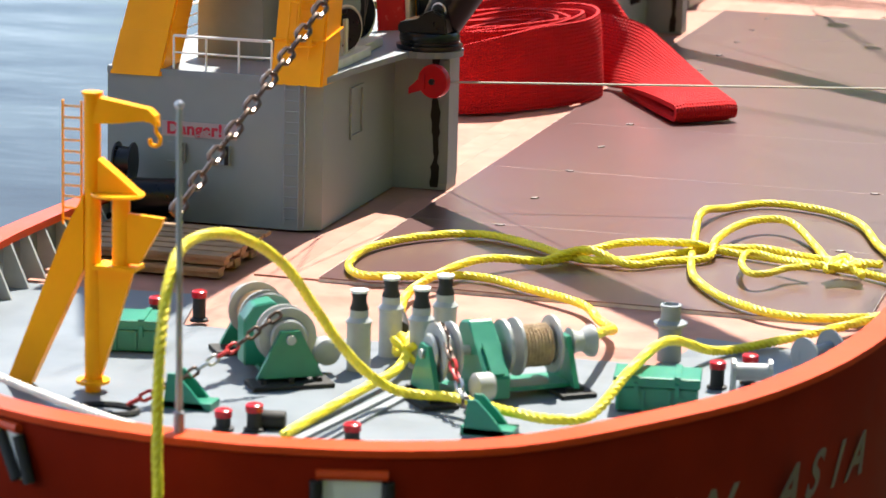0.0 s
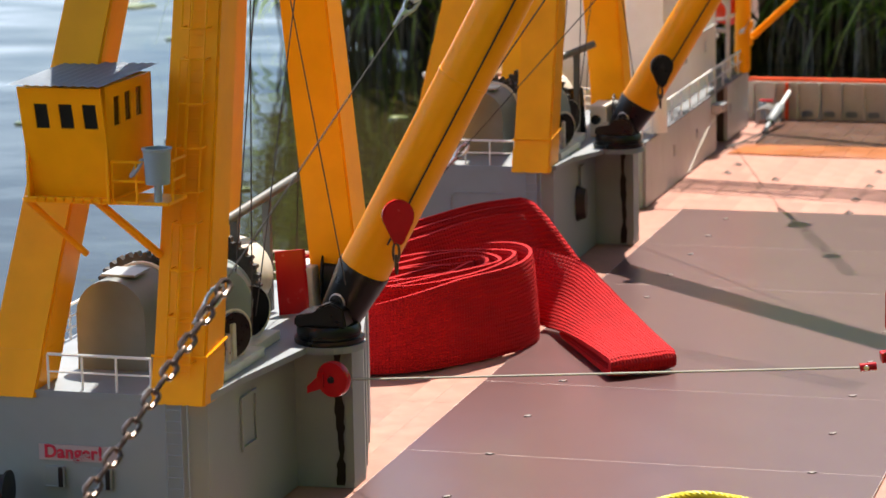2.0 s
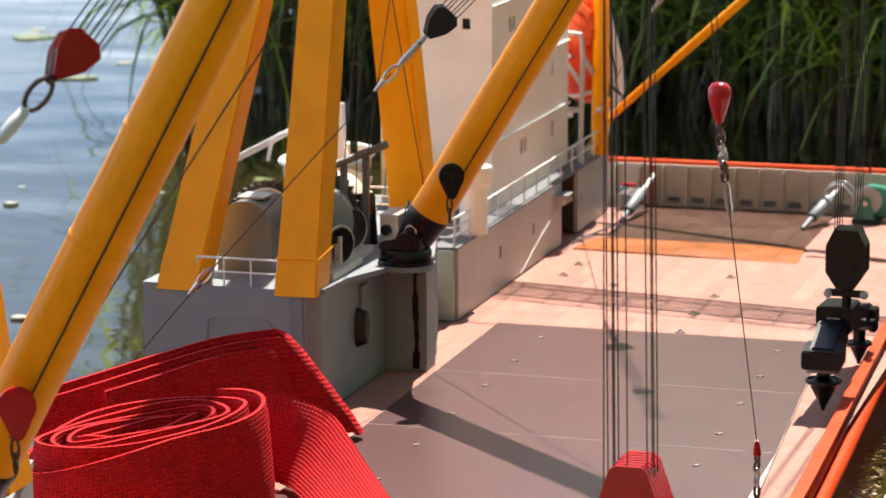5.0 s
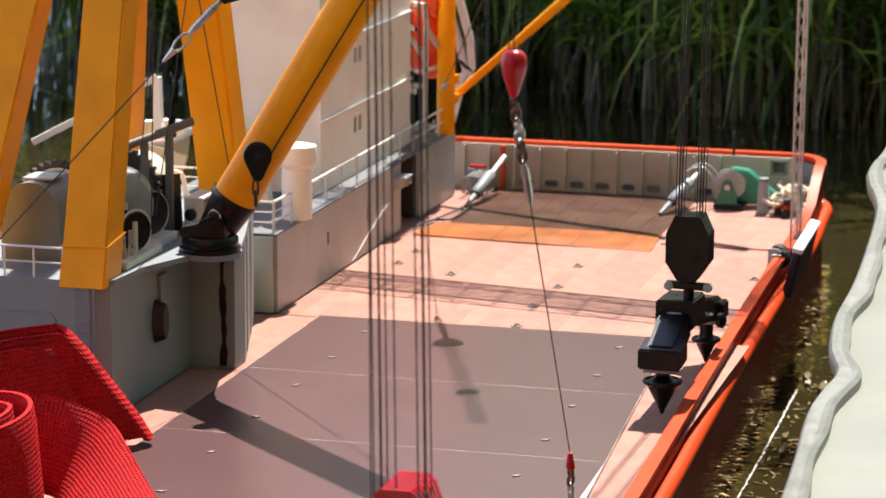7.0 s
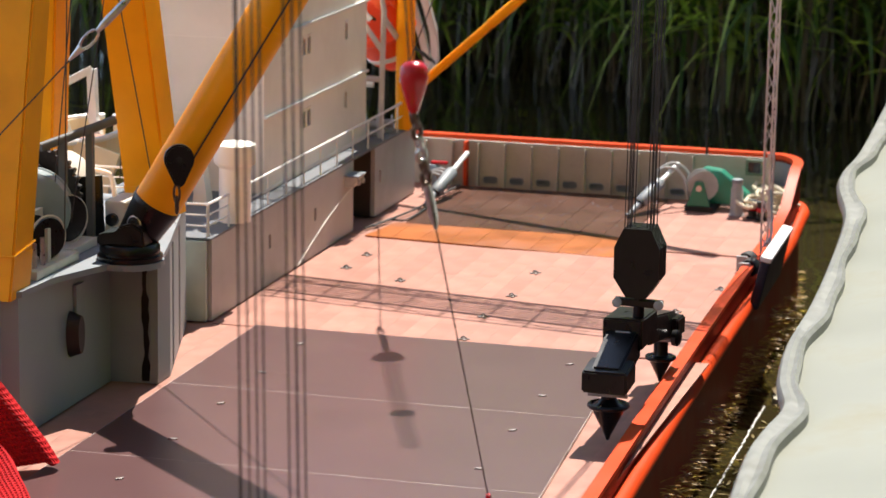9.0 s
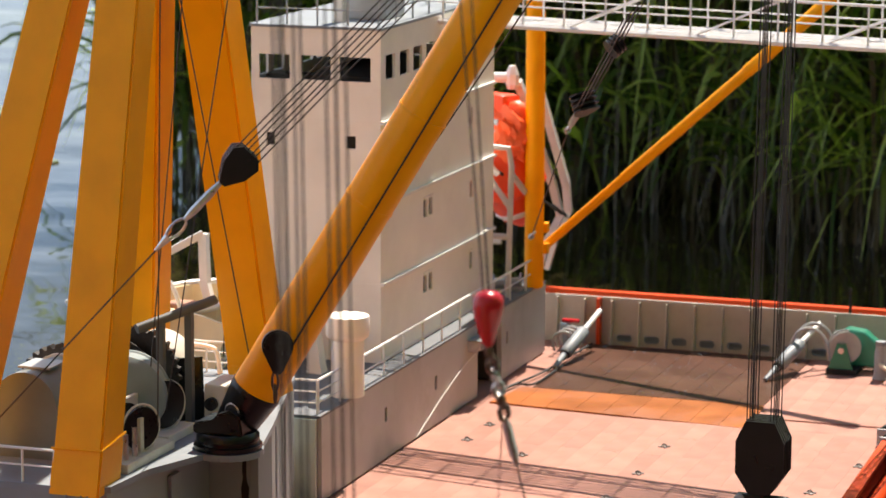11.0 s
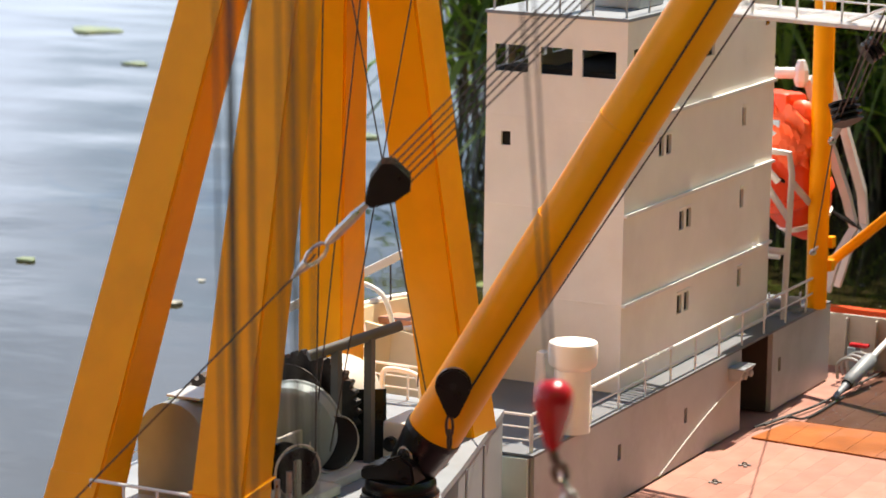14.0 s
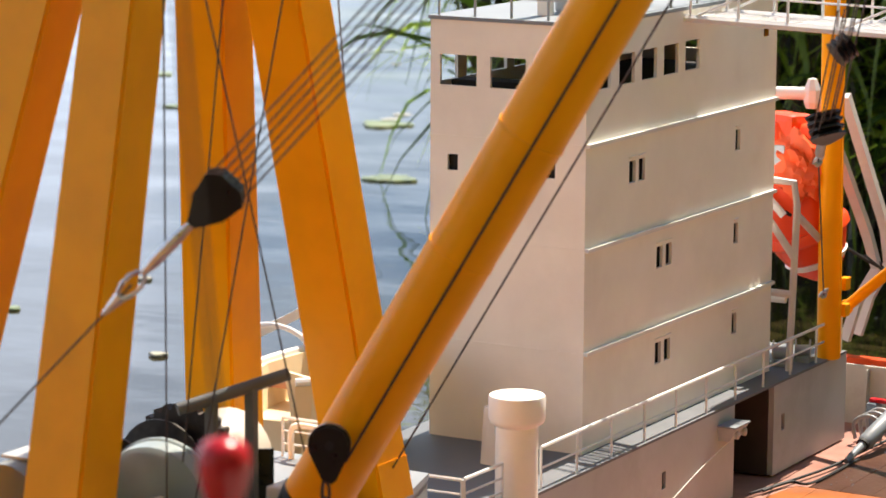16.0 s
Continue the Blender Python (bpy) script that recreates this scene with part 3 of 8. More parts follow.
for yf, nm in ((-1.064, "fore"), (-0.314, "after")):
    tower(yf, "grey steel winch tower on the ship deck")
    legs(yf, "four yellow leaning crane legs on a winch tower")
    boom(yf, "yellow tubular crane boom on a black foot")

# ---------------------------------------------------------------- deckhouse
hx0, hx1, hy0, hy1, hz0, hz1 = -0.148, -0.0515, 0.165, 0.418, 0.0575, 0.2915
house = thing("deckhouse", (-0.1, 0.29, 0.0575), "cream white deckhouse with dark windows and a bridge on top", "ship superstructure")
front = [(0.006, 0.029, 0.198, 0.215), (0.0375, 0.0595, 0.198, 0.215), (0.066, 0.089, 0.198, 0.215), (0.011, 0.0175, 0.151, 0.160), (0.071, 0.078, 0.151, 0.160)]
part("front_wall", wall(B(), (hx0, hy0, hz0), (1, 0, 0), (0, 0, 1), hx1 - hx0, hz1 - hz0, 0.002, front), WHITE, house)
side = [(a, a + 0.019, 0.199, 0.216) for a in (0.008, 0.037, 0.065, 0.093, 0.121)]
for z, u in ((0.1040, 0.0875), (0.1596, 0.0875), (0.2130, 0.0510)):
    side += [(u, u + 0.008, z - hz0 - 0.0125, z - hz0), (u + 0.012, u + 0.020, z - hz0 - 0.0125, z - hz0)]
for z in (0.1033, 0.1582, 0.2145):
    side.append((0.193, 0.1998, z - hz0 - 0.0125, z - hz0))
part("side_wall", wall(B(), (hx1, hy0 + 0.002, hz0), (0, 1, 0), (0, 0, 1), hy1 - hy0 - 0.002, hz1 - hz0, 0.002, side), WHITE, house)
part("side_wall", wall(B(), (hx0, hy1, hz0), (0, -1, 0), (0, 0, 1), hy1 - hy0 - 0.002, hz1 - hz0, 0.002, [(hy1 - hy0 - b, hy1 - hy0 - a, c, d) for a, b, c, d in side[:5]]), WHITE, house)
part("back_wall", wall(B(), (hx1 - 0.002, hy1, hz0), (-1, 0, 0), (0, 0, 1), hx1 - hx0 - 0.004, hz1 - hz0, 0.002, [(0.03, 0.06, 0.198, 0.215)]), WHITE, house)
# solid block, coloured near-black in place of unlit rooms behind the windows
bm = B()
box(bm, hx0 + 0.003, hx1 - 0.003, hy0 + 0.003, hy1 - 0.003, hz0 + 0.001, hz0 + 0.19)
part("inner_core", bm, INSIDE, house, "near-black block for the unlit deckhouse inside")
bm = B()
box(bm, hx0 - 0.001, hx1 + 0.001, hy0 - 0.001, hy1 + 0.001, hz1, hz1 + 0.002)
part("roof", bm, PALE, house, "pale grey bridge roof")
for z in (0.1135, 0.1705, 0.2275):
    bm = B()
    box(bm, hx1, hx1 + 0.0024, hy0, hy1, z - 0.0010, z + 0.0010)
    part("ledge", bm, RAILW, house, "white storey ledge")

lx = -0.0335
LOWG = mat("pale weathered grey paint", (0.40, 0.395, 0.39), 0.45, var=0.07, scale=40, bump=0.1, bump_scale=200, stain=(0.27, 0.25, 0.23), stain_amt=0.5, stain_scale=22)
lower = thing("lower_superstructure", (-0.1, 0.25, 0), "grey lower deckhouse with narrow slot windows", "ship superstructure")
part("side_wall", wall(B(), (lx, 0.005, 0), (0, 1, 0), (0, 0, 1), 0.322, 0.056, 0.003, [(0.119, 0.124, 0.026, 0.036), (0.224, 0.229, 0.026, 0.036)]), LOWG, lower)
part("side_wall", wall(B(), (lx, 0.385, 0), (0, 1, 0), (0, 0, 1), 0.115, 0.056, 0.003, [(0.012, 0.017, 0.026, 0.036)]), LOWG, lower)
bm = B()
prism(bm, [(-0.165, 0.003), (-0.085, 0.003), (-0.04, 0.005), (lx - 0.003, 0.008), (lx - 0.003, 0.327), (-0.06, 0.327), (-0.06, 0.385), (lx - 0.003, 0.385), (lx - 0.003, 0.50), (-0.165, 0.50)], 0, 0.0555)
part("core", bm, LOWG, lower)
part("front_wall", box(B(), -0.0840, -0.0362, 0.0005, 0.0032, 0.0, 0.0555), mat("pale green grey paint", (0.50, 0.56, 0.50), 0.5, var=0.06, stain=(0.36, 0.40, 0.36), stain_amt=0.4), lower, "pale green front wall")
# dark linings put the overhang's shade into the alcove's colour
ALCOVE_SHADE = mat("alcove shade brown", (0.045, 0.028, 0.022), 0.7, var=0.2, scale=40)
part("alcove_back", box(B(), -0.0600, -0.0588, 0.3272, 0.3848, 0.0, 0.0555), ALCOVE_SHADE, lower, "alcove wall coloured dark for its shade")
part("alcove_side", box(B(), -0.0588, lx - 0.0035, 0.3838, 0.3850, 0.0, 0.0555), ALCOVE_SHADE, lower, "alcove wall coloured dark for its shade")
# near-black panels over the pale core stand for the slots' unlit depth
for y0 in (0.124, 0.229, 0.397):
    part("slot_pane", box(B(), lx - 0.0030, lx - 0.0018, y0, y0 + 0.005, 0.026, 0.036), INSIDE, lower, "near-black panel for the unlit slot window")
bm = B()
box(bm, -0.165, lx, 0.003, 0.50, 0.056, 0.0575)
part("top_deck", bm, DARKDECK, lower, "dark grey walkway deck")


# ---------------------------------------------------------------- fittings on the towers
def ladder(parent, a, b, width, n, r, material, across=(1, 0, 0), name="ladder"):
    a, b, s = Vector(a), Vector(b), Vector(across).normalized() * width / 2
    bm = B()
    tube(bm, [a - s, b - s], r, 6)
    tube(bm, [a + s, b + s], r, 6)
    for i in range(n):
        p = a.lerp(b, (i + 0.5) / n)
        tube(bm, [p - s, p + s], r * 0.8, 5)
    return part(name, bm, material, parent)


def drum(parent, c, axis, length, r, flange, material, name="drum"):
    ax = Vector(axis).normalized()
    h = length / 2
    prof = [(0.002, -h - 0.001), (flange, -h - 0.001), (flange, -h), (r, -h), (r, h), (flange, h), (flange, h + 0.001), (0.002, h + 0.001)]
    return part(name, lathe(B(), c, prof, 28, ax), material, parent, smooth=True)


def gear(bm, c, axis, r, thick, teeth):
    ax = Vector(axis).normalized()
    u = ax.orthogonal().normalized()
    w = ax.cross(u)
    a, b = [], []
    for i in range(teeth * 4):
        rr = r if i % 4 < 2 else r * 0.92
        t = 2 * math.pi * i / (teeth * 4)
        p = Vector(c) + (u * math.cos(t) + w * math.sin(t)) * rr
        a.append(p - ax * thick / 2)
        b.append(p + ax * thick / 2)
    return loft(bm, a, b)


CREAM = mat("cream machine paint", (0.62, 0.58, 0.50), 0.45, var=0.08, stain=(0.35, 0.28, 0.2), stain_amt=0.35, stain_scale=40)
MGREY = mat("grey green machine paint", (0.17, 0.185, 0.175), 0.45, var=0.1, stain=(0.15, 0.14, 0.12), stain_amt=0.4)
GEARM = mat("oily dark gear steel", (0.05, 0.045, 0.04), 0.4, metal=0.7, var=0.3, scale=200)
Z1 = 0.0872


BLUEG = mat("pale blue grey motor paint", (0.24, 0.29, 0.29), 0.4, var=0.08)
BEAMG = mat("dark grey beam paint", (0.10, 0.105, 0.10), 0.5, var=0.15)


def tower_fittings(yf, first):
    t = thing("cargo_winch", (-0.10, yf + 0.09, Z1), "grey cargo winch with an arched cover and a toothed gear", "winch", "cargo winches")
    x0, x1, h = -0.129, -0.089, 0.050
    arch = [(x0, Z1), (x1, Z1)] + [((x0 + x1) / 2 + 0.02 * math.cos(radians(a)), Z1 + h - 0.02 + 0.02 * math.sin(radians(a))) for a in range(0, 181, 15)]
    part("cover", prism(B(), arch, yf + 0.05, yf + 0.098, "y"), MGREY, t, "grey arched sheet cover", smooth=True)
    arch2 = [((x - (x0 + x1) / 2) * 1.04 + (x0 + x1) / 2, (z - Z1) * 1.03 + Z1) for x, z in arch]
    part("cover_flange", prism(B(), arch2, yf + 0.096, yf + 0.0985, "y"), CREAM, t, smooth=True)
    bm = B()
    box(bm, -0.118, -0.098, yf + 0.060, yf + 0.082, Z1 + h, Z1 + h + 0.0012)
    part("cover_hatch", bm, STEEL, t)
    part("gear_wheel", gear(B(), (-0.112, yf + 0.108, Z1 + 0.024), (0, 1, 0), 0.031, 0.006, 34), GEARM, t, "dark toothed gear wheel")
    drum(t, (-0.100, yf + 0.135, Z1 + 0.026), (0, 1, 0), 0.036, 0.014, 0.024, GEARM, "rope_drum")
    part("gear_wheel", gear(B(), (-0.092, yf + 0.162, Z1 + 0.027), (0, 1, 0), 0.030, 0.005, 32), GEARM, t, "dark toothed gear wheel")
    part("motor_cover", lathe(B(), (-0.088, yf + 0.168, Z1 + 0.027), [(0.021, 0), (0.022, 0.003), (0.022, 0.026), (0.017, 0.033), (0.002, 0.034)], 28, (0, 1, 0)), CREAM, t, "cream rounded motor cover", smooth=True)
    part("motor_cover", lathe(B(), (-0.0780, yf + 0.122, Z1 + 0.026), [(0.025, 0), (0.0255, 0.004), (0.0245, 0.005), (0.0245, 0.017), (0.020, 0.021), (0.002, 0.022)], 32, (0.3, -1, 0)), BLUEG, t, "pale rounded motor cover", smooth=True)
    bm = B()
    box(bm, -0.130, -0.070, yf + 0.120, yf + 0.200, Z1, Z1 + 0.006, 0.001)
    part("bed_frame", bm, MGREY, t)
    # small winches by the boom side
    w = thing("tugger_winch", (-0.052, yf + 0.08, Z1), "small black drum winch on a white bed", "winch", "tugger winches")
    bm = B()
    box(bm, -0.066, -0.0385, yf + 0.036, yf + 0.100, Z1, Z1 + 0.0055, 0.0008)
    part("bed", bm, CREAM, w, "cream white bed plate")
    drum(w, (-0.0500, yf + 0.068, Z1 + 0.019), (1, -0.5, 0), 0.013, 0.008, 0.0128, BLACK)
    drum(w, (-0.0600, yf + 0.122, Z1 + 0.021), (1, -0.5, 0), 0.014, 0.009, 0.0145, BLACK)
    part("bed", box(B(), -0.072, -0.0440, yf + 0.103, yf + 0.142, Z1, Z1 + 0.0055, 0.0008), CREAM, w, "cream white bed plate")
    for cx2, cy2, rr2 in ((-0.0438, 0.0649, 0.0133), (-0.0534, 0.1187, 0.0150)):
        part("rim", tube(B(), [Vector((cx2, yf + cy2, Z1 + 0.020)) + (Vector((0.447, 0.894, 0)) * math.cos(q * math.pi / 14) + Vector((0, 0, 1)) * math.sin(q * math.pi / 14)) * rr2 for q in range(28)], 0.0007, 6, closed=True), CREAM, w, "worn pale drum rim", smooth=True)
    for dx, dy, hh in ((-0.0445, 0.046, 0.020), (-0.0435, 0.056, 0.022), (-0.0475, 0.080, 0.022)):
        part("guide_post", cyl(B(), (dx, yf + dy, Z1 + 0.005), (dx, yf + dy, Z1 + hh), 0.0016, n=10), BARE, w, "bright steel guide post", smooth=True)
    bm = B()
    box(bm, -0.0455, -0.0425, yf + 0.062, yf + 0.080, Z1 + 0.005, Z1 + 0.026, 0.0008)
    part("side_plate", bm, CREAM, w)
    bm = B()
    box(bm, -0.0665, -0.0635, yf + 0.082, yf + 0.108, Z1 + 0.005, Z1 + 0.030, 0.0008)
    part("side_plate", bm, CREAM, w)
    # plate, box and drum by the boom heel
    py = 0.0425 if first else 0.0
    hx, hy = (0.0, 0.030) if first else (0.020, -0.034)
    pl = thing("guard_plate", (-0.058, yf + py + 0.15, Z1), ("red" if first else "black") + " leaning guard plate beside the winch", "plate")
    pts = [(-0.066, yf + py + 0.160, Z1), (-0.052, yf + py + 0.170, Z1), (-0.056, yf + py + 0.176, Z1 + 0.037), (-0.070, yf + py + 0.166, Z1 + 0.037)]
    part("plate", loft(B(), pts, [(x + 0.001, y + 0.002, z) for x, y, z in pts]), RED if first else BLACK, pl)
    bx = thing("winch_box", (-0.052 + hx, yf + hy + 0.20, Z1), "cream winch box with a black hub and drum", "winch")
    part("case", box(B(), -0.064 + hx, -0.050 + hx, yf + hy + 0.188, yf + hy + 0.218, Z1, Z1 + 0.026, 0.0014), CREAM, bx)
    part("hub", lathe(B(), (-0.0585 + hx, yf + hy + 0.188, Z1 + 0.0145), [(0.0040, 0), (0.0040, 0.003), (0.002, 0.004)], 14, (0, -1, 0)), BLACK, bx, smooth=True)
    drum(bx, (-0.042 + hx, yf + hy + 0.205, Z1 + 0.017), (1, 0.15, 0), 0.010, 0.012, 0.0165, BLACK)
    # sloping roller beam on posts
    bmn = thing("fairlead_beam", (-0.068, yf + 0.17, Z1), "grey sloping fairlead beam on two posts", "beam")
    a, b = (Vector((-0.088, yf + 0.145, 0.1465)), Vector((-0.071, yf + 0.253, 0.1615))) if first else (Vector((-0.0789, yf + 0.1364, 0.1476)), Vector((-0.0449, yf + 0.1752, 0.1605)))
    part("beam", cyl(B(), a, b, 0.0030, n=12), BEAMG, bmn, smooth=True)
    for f in (0.30, 0.66):
        p = a.lerp(b, f)
        bm = B()
        box(bm, p.x - 0.0022, p.x + 0.0022, p.y - 0.0022, p.y + 0.0022, Z1, p.z)
        part("post", bm, BEAMG, bmn)
    # rails
    railing("guard_rail", [(-0.126 + 0.0195 * i, yf + 0.003, Z1) for i in range(4)], 0.0190, rails=2, r=0.00075)
    railing("guard_rail", [(-0.162, yf + 0.04 + 0.038 * i, Z1) for i in range(6)], 0.0200, rails=3)
    railing("guard_rail", [(-0.125 + 0.022 * i, yf + 0.293, Z1) for i in range(4)], 0.0200, rails=3)


def tower_details(yf, first):
    tw = [o for o in scene.objects if o.name.startswith("winch_tower") and abs(o.location.y - yf - 0.15) < 0.01][0]
    ladder(tw, (-0.0535, yf - 0.0025, 0.004), (-0.0535, yf - 0.0025, 0.0835), 0.0090, 13, 0.0005, PALE)
    part("edge_bar", cyl(B(), (-0.0455, yf - 0.0022, 0.003), (-0.0455, yf - 0.0022, 0.0835), 0.0006, n=6), PALE, tw)
    # hatch frame and dark pipe mouth on the recessed side
    if first:
        part("hatch_frame", wall(B(), (-0.0362, yf + 0.055, 0.044), (0, 1, 0), (0, 0, 1), 0.024, 0.030, 0.0012, [(0.002, 0.022, 0.002, 0.028)]), GREY, tw)
    else:
        part("vent_plate", box(B(), -0.0378, -0.0352, yf + 0.087, yf + 0.100, 0.053, 0.074, 0.0005), PALE, tw, "pale vent plate")
        cowl = [(0.0070 * math.cos(a * math.pi / 10), 0.0135 * math.sin(a * math.pi / 10) * (1.0 if a < 10 else 1.15)) for a in range(20)]
        bm = loft(B(), [(-0.0376, yf + 0.082 + u, 0.046 + v) for u, v in cowl], [(-0.0300, yf + 0.082 + u * 0.72, 0.046 + v * 0.8) for u, v in cowl])
        part("vent_cowl", bm, SOOT, tw, "sooty black vent cowl", smooth=True)
    bm = B()
    sx = 0.003 if first else 0.0
    box(bm, -0.0115 + sx, -0.0062 + sx, yf + 0.1468, yf + 0.1485, 0.004, 0.080, 0.0004)
    part("edge_strip", bm, GREY, tw, "raised grey edge strip")
    for k in (0.0, 0.5):
        bm = B()
        ex = -0.0128 - 0.0292 * k + sx
        box(bm, ex - 0.002, ex + 0.0003, yf + 0.190 + k * 0.10, yf + 0.192 + k * 0.10, 0.002, 0.082)
        part("seam", bm, GREY, tw)
    if not first:
        pts = [(-0.118, 0.062), (-0.114, 0.066), (-0.076, 0.066), (-0.072, 0.062), (-0.072, 0.004)]
        part("door_outline", tube(B(), [(-0.118, yf - 0.0003, 0.004)] + [(x, yf - 0.0003, z) for x, z in pts], 0.0005, 5), PALE, tw, "rounded door outline")


for yf, first in ((-1.064, True), (-0.314, False)):
    tower_fittings(yf, first)
    tower_details(yf, first)

# sign on the fore tower
SIGNW = mat("pale pink sign plate", (0.40, 0.30, 0.31), 0.5, var=0.05)
SIGNR = mat("red sign lettering", (0.5, 0.01, 0.04), 0.5, var=0.05)


def lettering(name, body, m, size, material, parent, spacing=1.0, depth=0.0002, bold=0.0):
    """Letters from the built-in font as a mesh, at the pose m (text plane x right, y up)."""
    cu = bpy.data.curves.new(name, "FONT")
    cu.body = body
    cu.size = size
    cu.space_character = spacing
    cu.extrude = depth
    cu.offset = bold
    tmp = new(name, cu)
    dg = bpy.context.evaluated_depsgraph_get()
    me = bpy.data.meshes.new_from_object(tmp.evaluated_get(dg))
    bpy.data.objects.remove(tmp)
    me.transform(m)
    o = parent.location + (parent.parent.location if parent.parent else Vector((0, 0, 0)))
    me.transform(Matrix.Translation(-o))
    me.materials.clear()
    me.materials.append(material)
    ob = new(name, me)
    ob.parent = parent
    return ob


sign = thing("warning_sign", (-0.109, -1.0645, 0.053), "pale sign with red warning lettering on the grey tower", "sign")
bm = B()
box(bm, -0.1315, -0.0865, -1.0652, -1.0642, 0.0492, 0.0578)
part("sign_plate", bm, SIGNW, sign)
lettering("lettering", "Danger!", pose(-0.1285, -1.0654, 0.0508, 90, 0, 0), 0.0098, SIGNR, sign, 1.06, 0.0002, 0.00028)
for x in (-0.1285, -0.1015):
    fr = thing("sign_holder", (x + 0.005, -1.065, 0.035), "small grey holder with a black bar below the sign", "holder", "small holders")
    part("back_plate", box(B(), x, x + 0.0105, -1.0650, -1.0640, 0.0345, 0.0460, 0.0003), GREY, fr)
    part("side_bar", box(B(), x + 0.0082, x + 0.0108, -1.0672, -1.0648, 0.0348, 0.0458, 0.0006), BLACK, fr, "black side bar")
    part("side_lip", box(B(), x + 0.0108, x + 0.0114, -1.0668, -1.0648, 0.0346, 0.0460, 0.0002), PALE, fr)
    part("foot", box(B(), x + 0.0005, x + 0.0085, -1.0662, -1.0648, 0.0343, 0.0352, 0.0003), GREY, fr)
hk = thing("side_hook", (-0.1645, -1.064, 0.066), "small black cleat on the tower edge", "cleat")
part("stem", box(B(), -0.1665, -0.1600, -1.0670, -1.0638, 0.0630, 0.0665, 0.0008), BLACK, hk)
part("horn", tube(B(), [(-0.1650, -1.0655, 0.0660), (-0.1690, -1.0655, 0.0645)], 0.0011, 8), BLACK, hk, smooth=True)
part("horn", tube(B(), [(-0.1650, -1.0655, 0.0635), (-0.1695, -1.0655, 0.0605)], 0.0011, 8), BLACK, hk, smooth=True)

# fittings of the fore portal: caged ladder, cab and bucket
portal = [o for o in scene.objects if o.name.startswith("crane_portal") and o.location.y < -0.8][0]


def on_leg(x, z, out=0.0):
    """A point on the front face of the fore right leg."""
    bx, by, tx, ty, h, k = LEGS[-1.064][0]
    f = (z - 0.0835) / (0.64 - 0.0835)
    return Vector((x + (tx - bx) * f, -1.064 + by + (ty - by) * f - 0.95 * (h + (k - h) * f) - out, z))


ladder(portal, on_leg(-0.0495, 0.098, 0.003), on_leg(-0.0495, 0.42, 0.003), 0.0088, 52, 0.0005, YELLOW)
for za, zb in ((0.098, 0.178), (0.186, 0.262), (0.27, 0.345)):
    bm = B()
    for dx in (-0.0068, 0.0, 0.0068):
        tube(bm, [on_leg(-0.0495 + dx, za + 0.008, 0.008 if dx else 0.0115), on_leg(-0.0495 + dx, zb, 0.008 if dx else 0.0115)], 0.0006, 5)
    for k in range(4):
        z = za + 0.008 + (zb - za - 0.008) * k / 3
        tube(bm, [on_leg(-0.0565, z, 0.0005), on_leg(-0.0563, z, 0.008), on_leg(-0.0495, z, 0.0115), on_leg(-0.0427, z, 0.008), on_leg(-0.0425, z, 0.0005)], 0.0006, 5)
    part("ladder_cage", bm, YELLOW, portal, "yellow tube ladder cage")
for p in (portal, [o for o in scene.objects if o.name.startswith("crane_portal") and o.location.y > -0.8][0]):
    yb = -1.064 if p is portal else -0.314
    bx, by, tx, ty, h, k = LEGS[yb][0]
    f = 0.0255 / 0.5565
    mx, my, w = bx + (tx - bx) * f, yb + by + (ty - by) * f, h + 0.0004
    part("weld_band", tube(B(), [(mx - w, my - w, 0.108), (mx + w, my - w, 0.1085), (mx + w, my + w, 0.1125)], 0.0008, 6), YELLOW, p, "raised weld seam", smooth=True)

cab = thing("crane_cab", (-0.102, -1.065, 0.188), "yellow crane cab with dark windows and a corrugated roof", "crane cab")
xa, xb = -0.1200, -0.0745
CABF = [(-0.1120, -0.1045), (-0.0985, -0.0910), (-0.0855, -0.0780)]
# walls slant inwards to the floor
lean = 0.014


def cab_wall(name, o, u, v, lu, lv, holes):
    pw = part(name, wall(B(), o, u, v, lu, lv, 0.0015, holes), YELLOW, cab)
    ou, ov = Vector(u).normalized(), Vector(v).normalized()
    n = ou.cross(ov)
    for a, b, c, d in holes:
        q = [Vector(o) + ou * i + ov * j - n * 0.0008 for i, j in ((a, c), (b, c), (b, d), (a, d))]
        part("window_pane", loft(B(), q, [p - n * 0.0004 for p in q]), GLASS_DARK, pw, "dark cab window pane")


upv = Vector((0, -lean, 0.0585))
cab_wall("front_wall", (xa, -1.084, 0.1955), (1, 0, 0), upv, xb - xa, upv.length, [(a - xa, b - xa, 0.038, 0.0515) for a, b in CABF])
cab_wall("side_wall", (xb, -1.0905, 0.1955), (0, 1, 0), (0, 0, 1), 0.0625, 0.0585, [(0.0105, 0.0185, 0.037, 0.052), (0.0255, 0.0335, 0.0375, 0.0525), (0.0405, 0.0485, 0.038, 0.053)])
cab_wall("side_wall", (xa, -1.028, 0.1955), (0, -1, 0), (0, 0, 1), 0.0625, 0.0585, [(0.014, 0.022, 0.037, 0.052), (0.029, 0.037, 0.037, 0.052)])
cab_wall("back_wall", (xb, -1.028, 0.1955), (-1, 0, 0), (0, 0, 1), xb - xa, 0.0585, [])
bm = B()
for i in range(22):
    x = xa - 0.004 + (xb - xa + 0.008) * i / 21
    z = 0.2565 + (0.0007 if i % 2 else 0)
    bm.verts.new((x, -1.104, z - 0.0008)), bm.verts.new((x, -1.024, z + 0.001))
bm.verts.ensure_lookup_table()
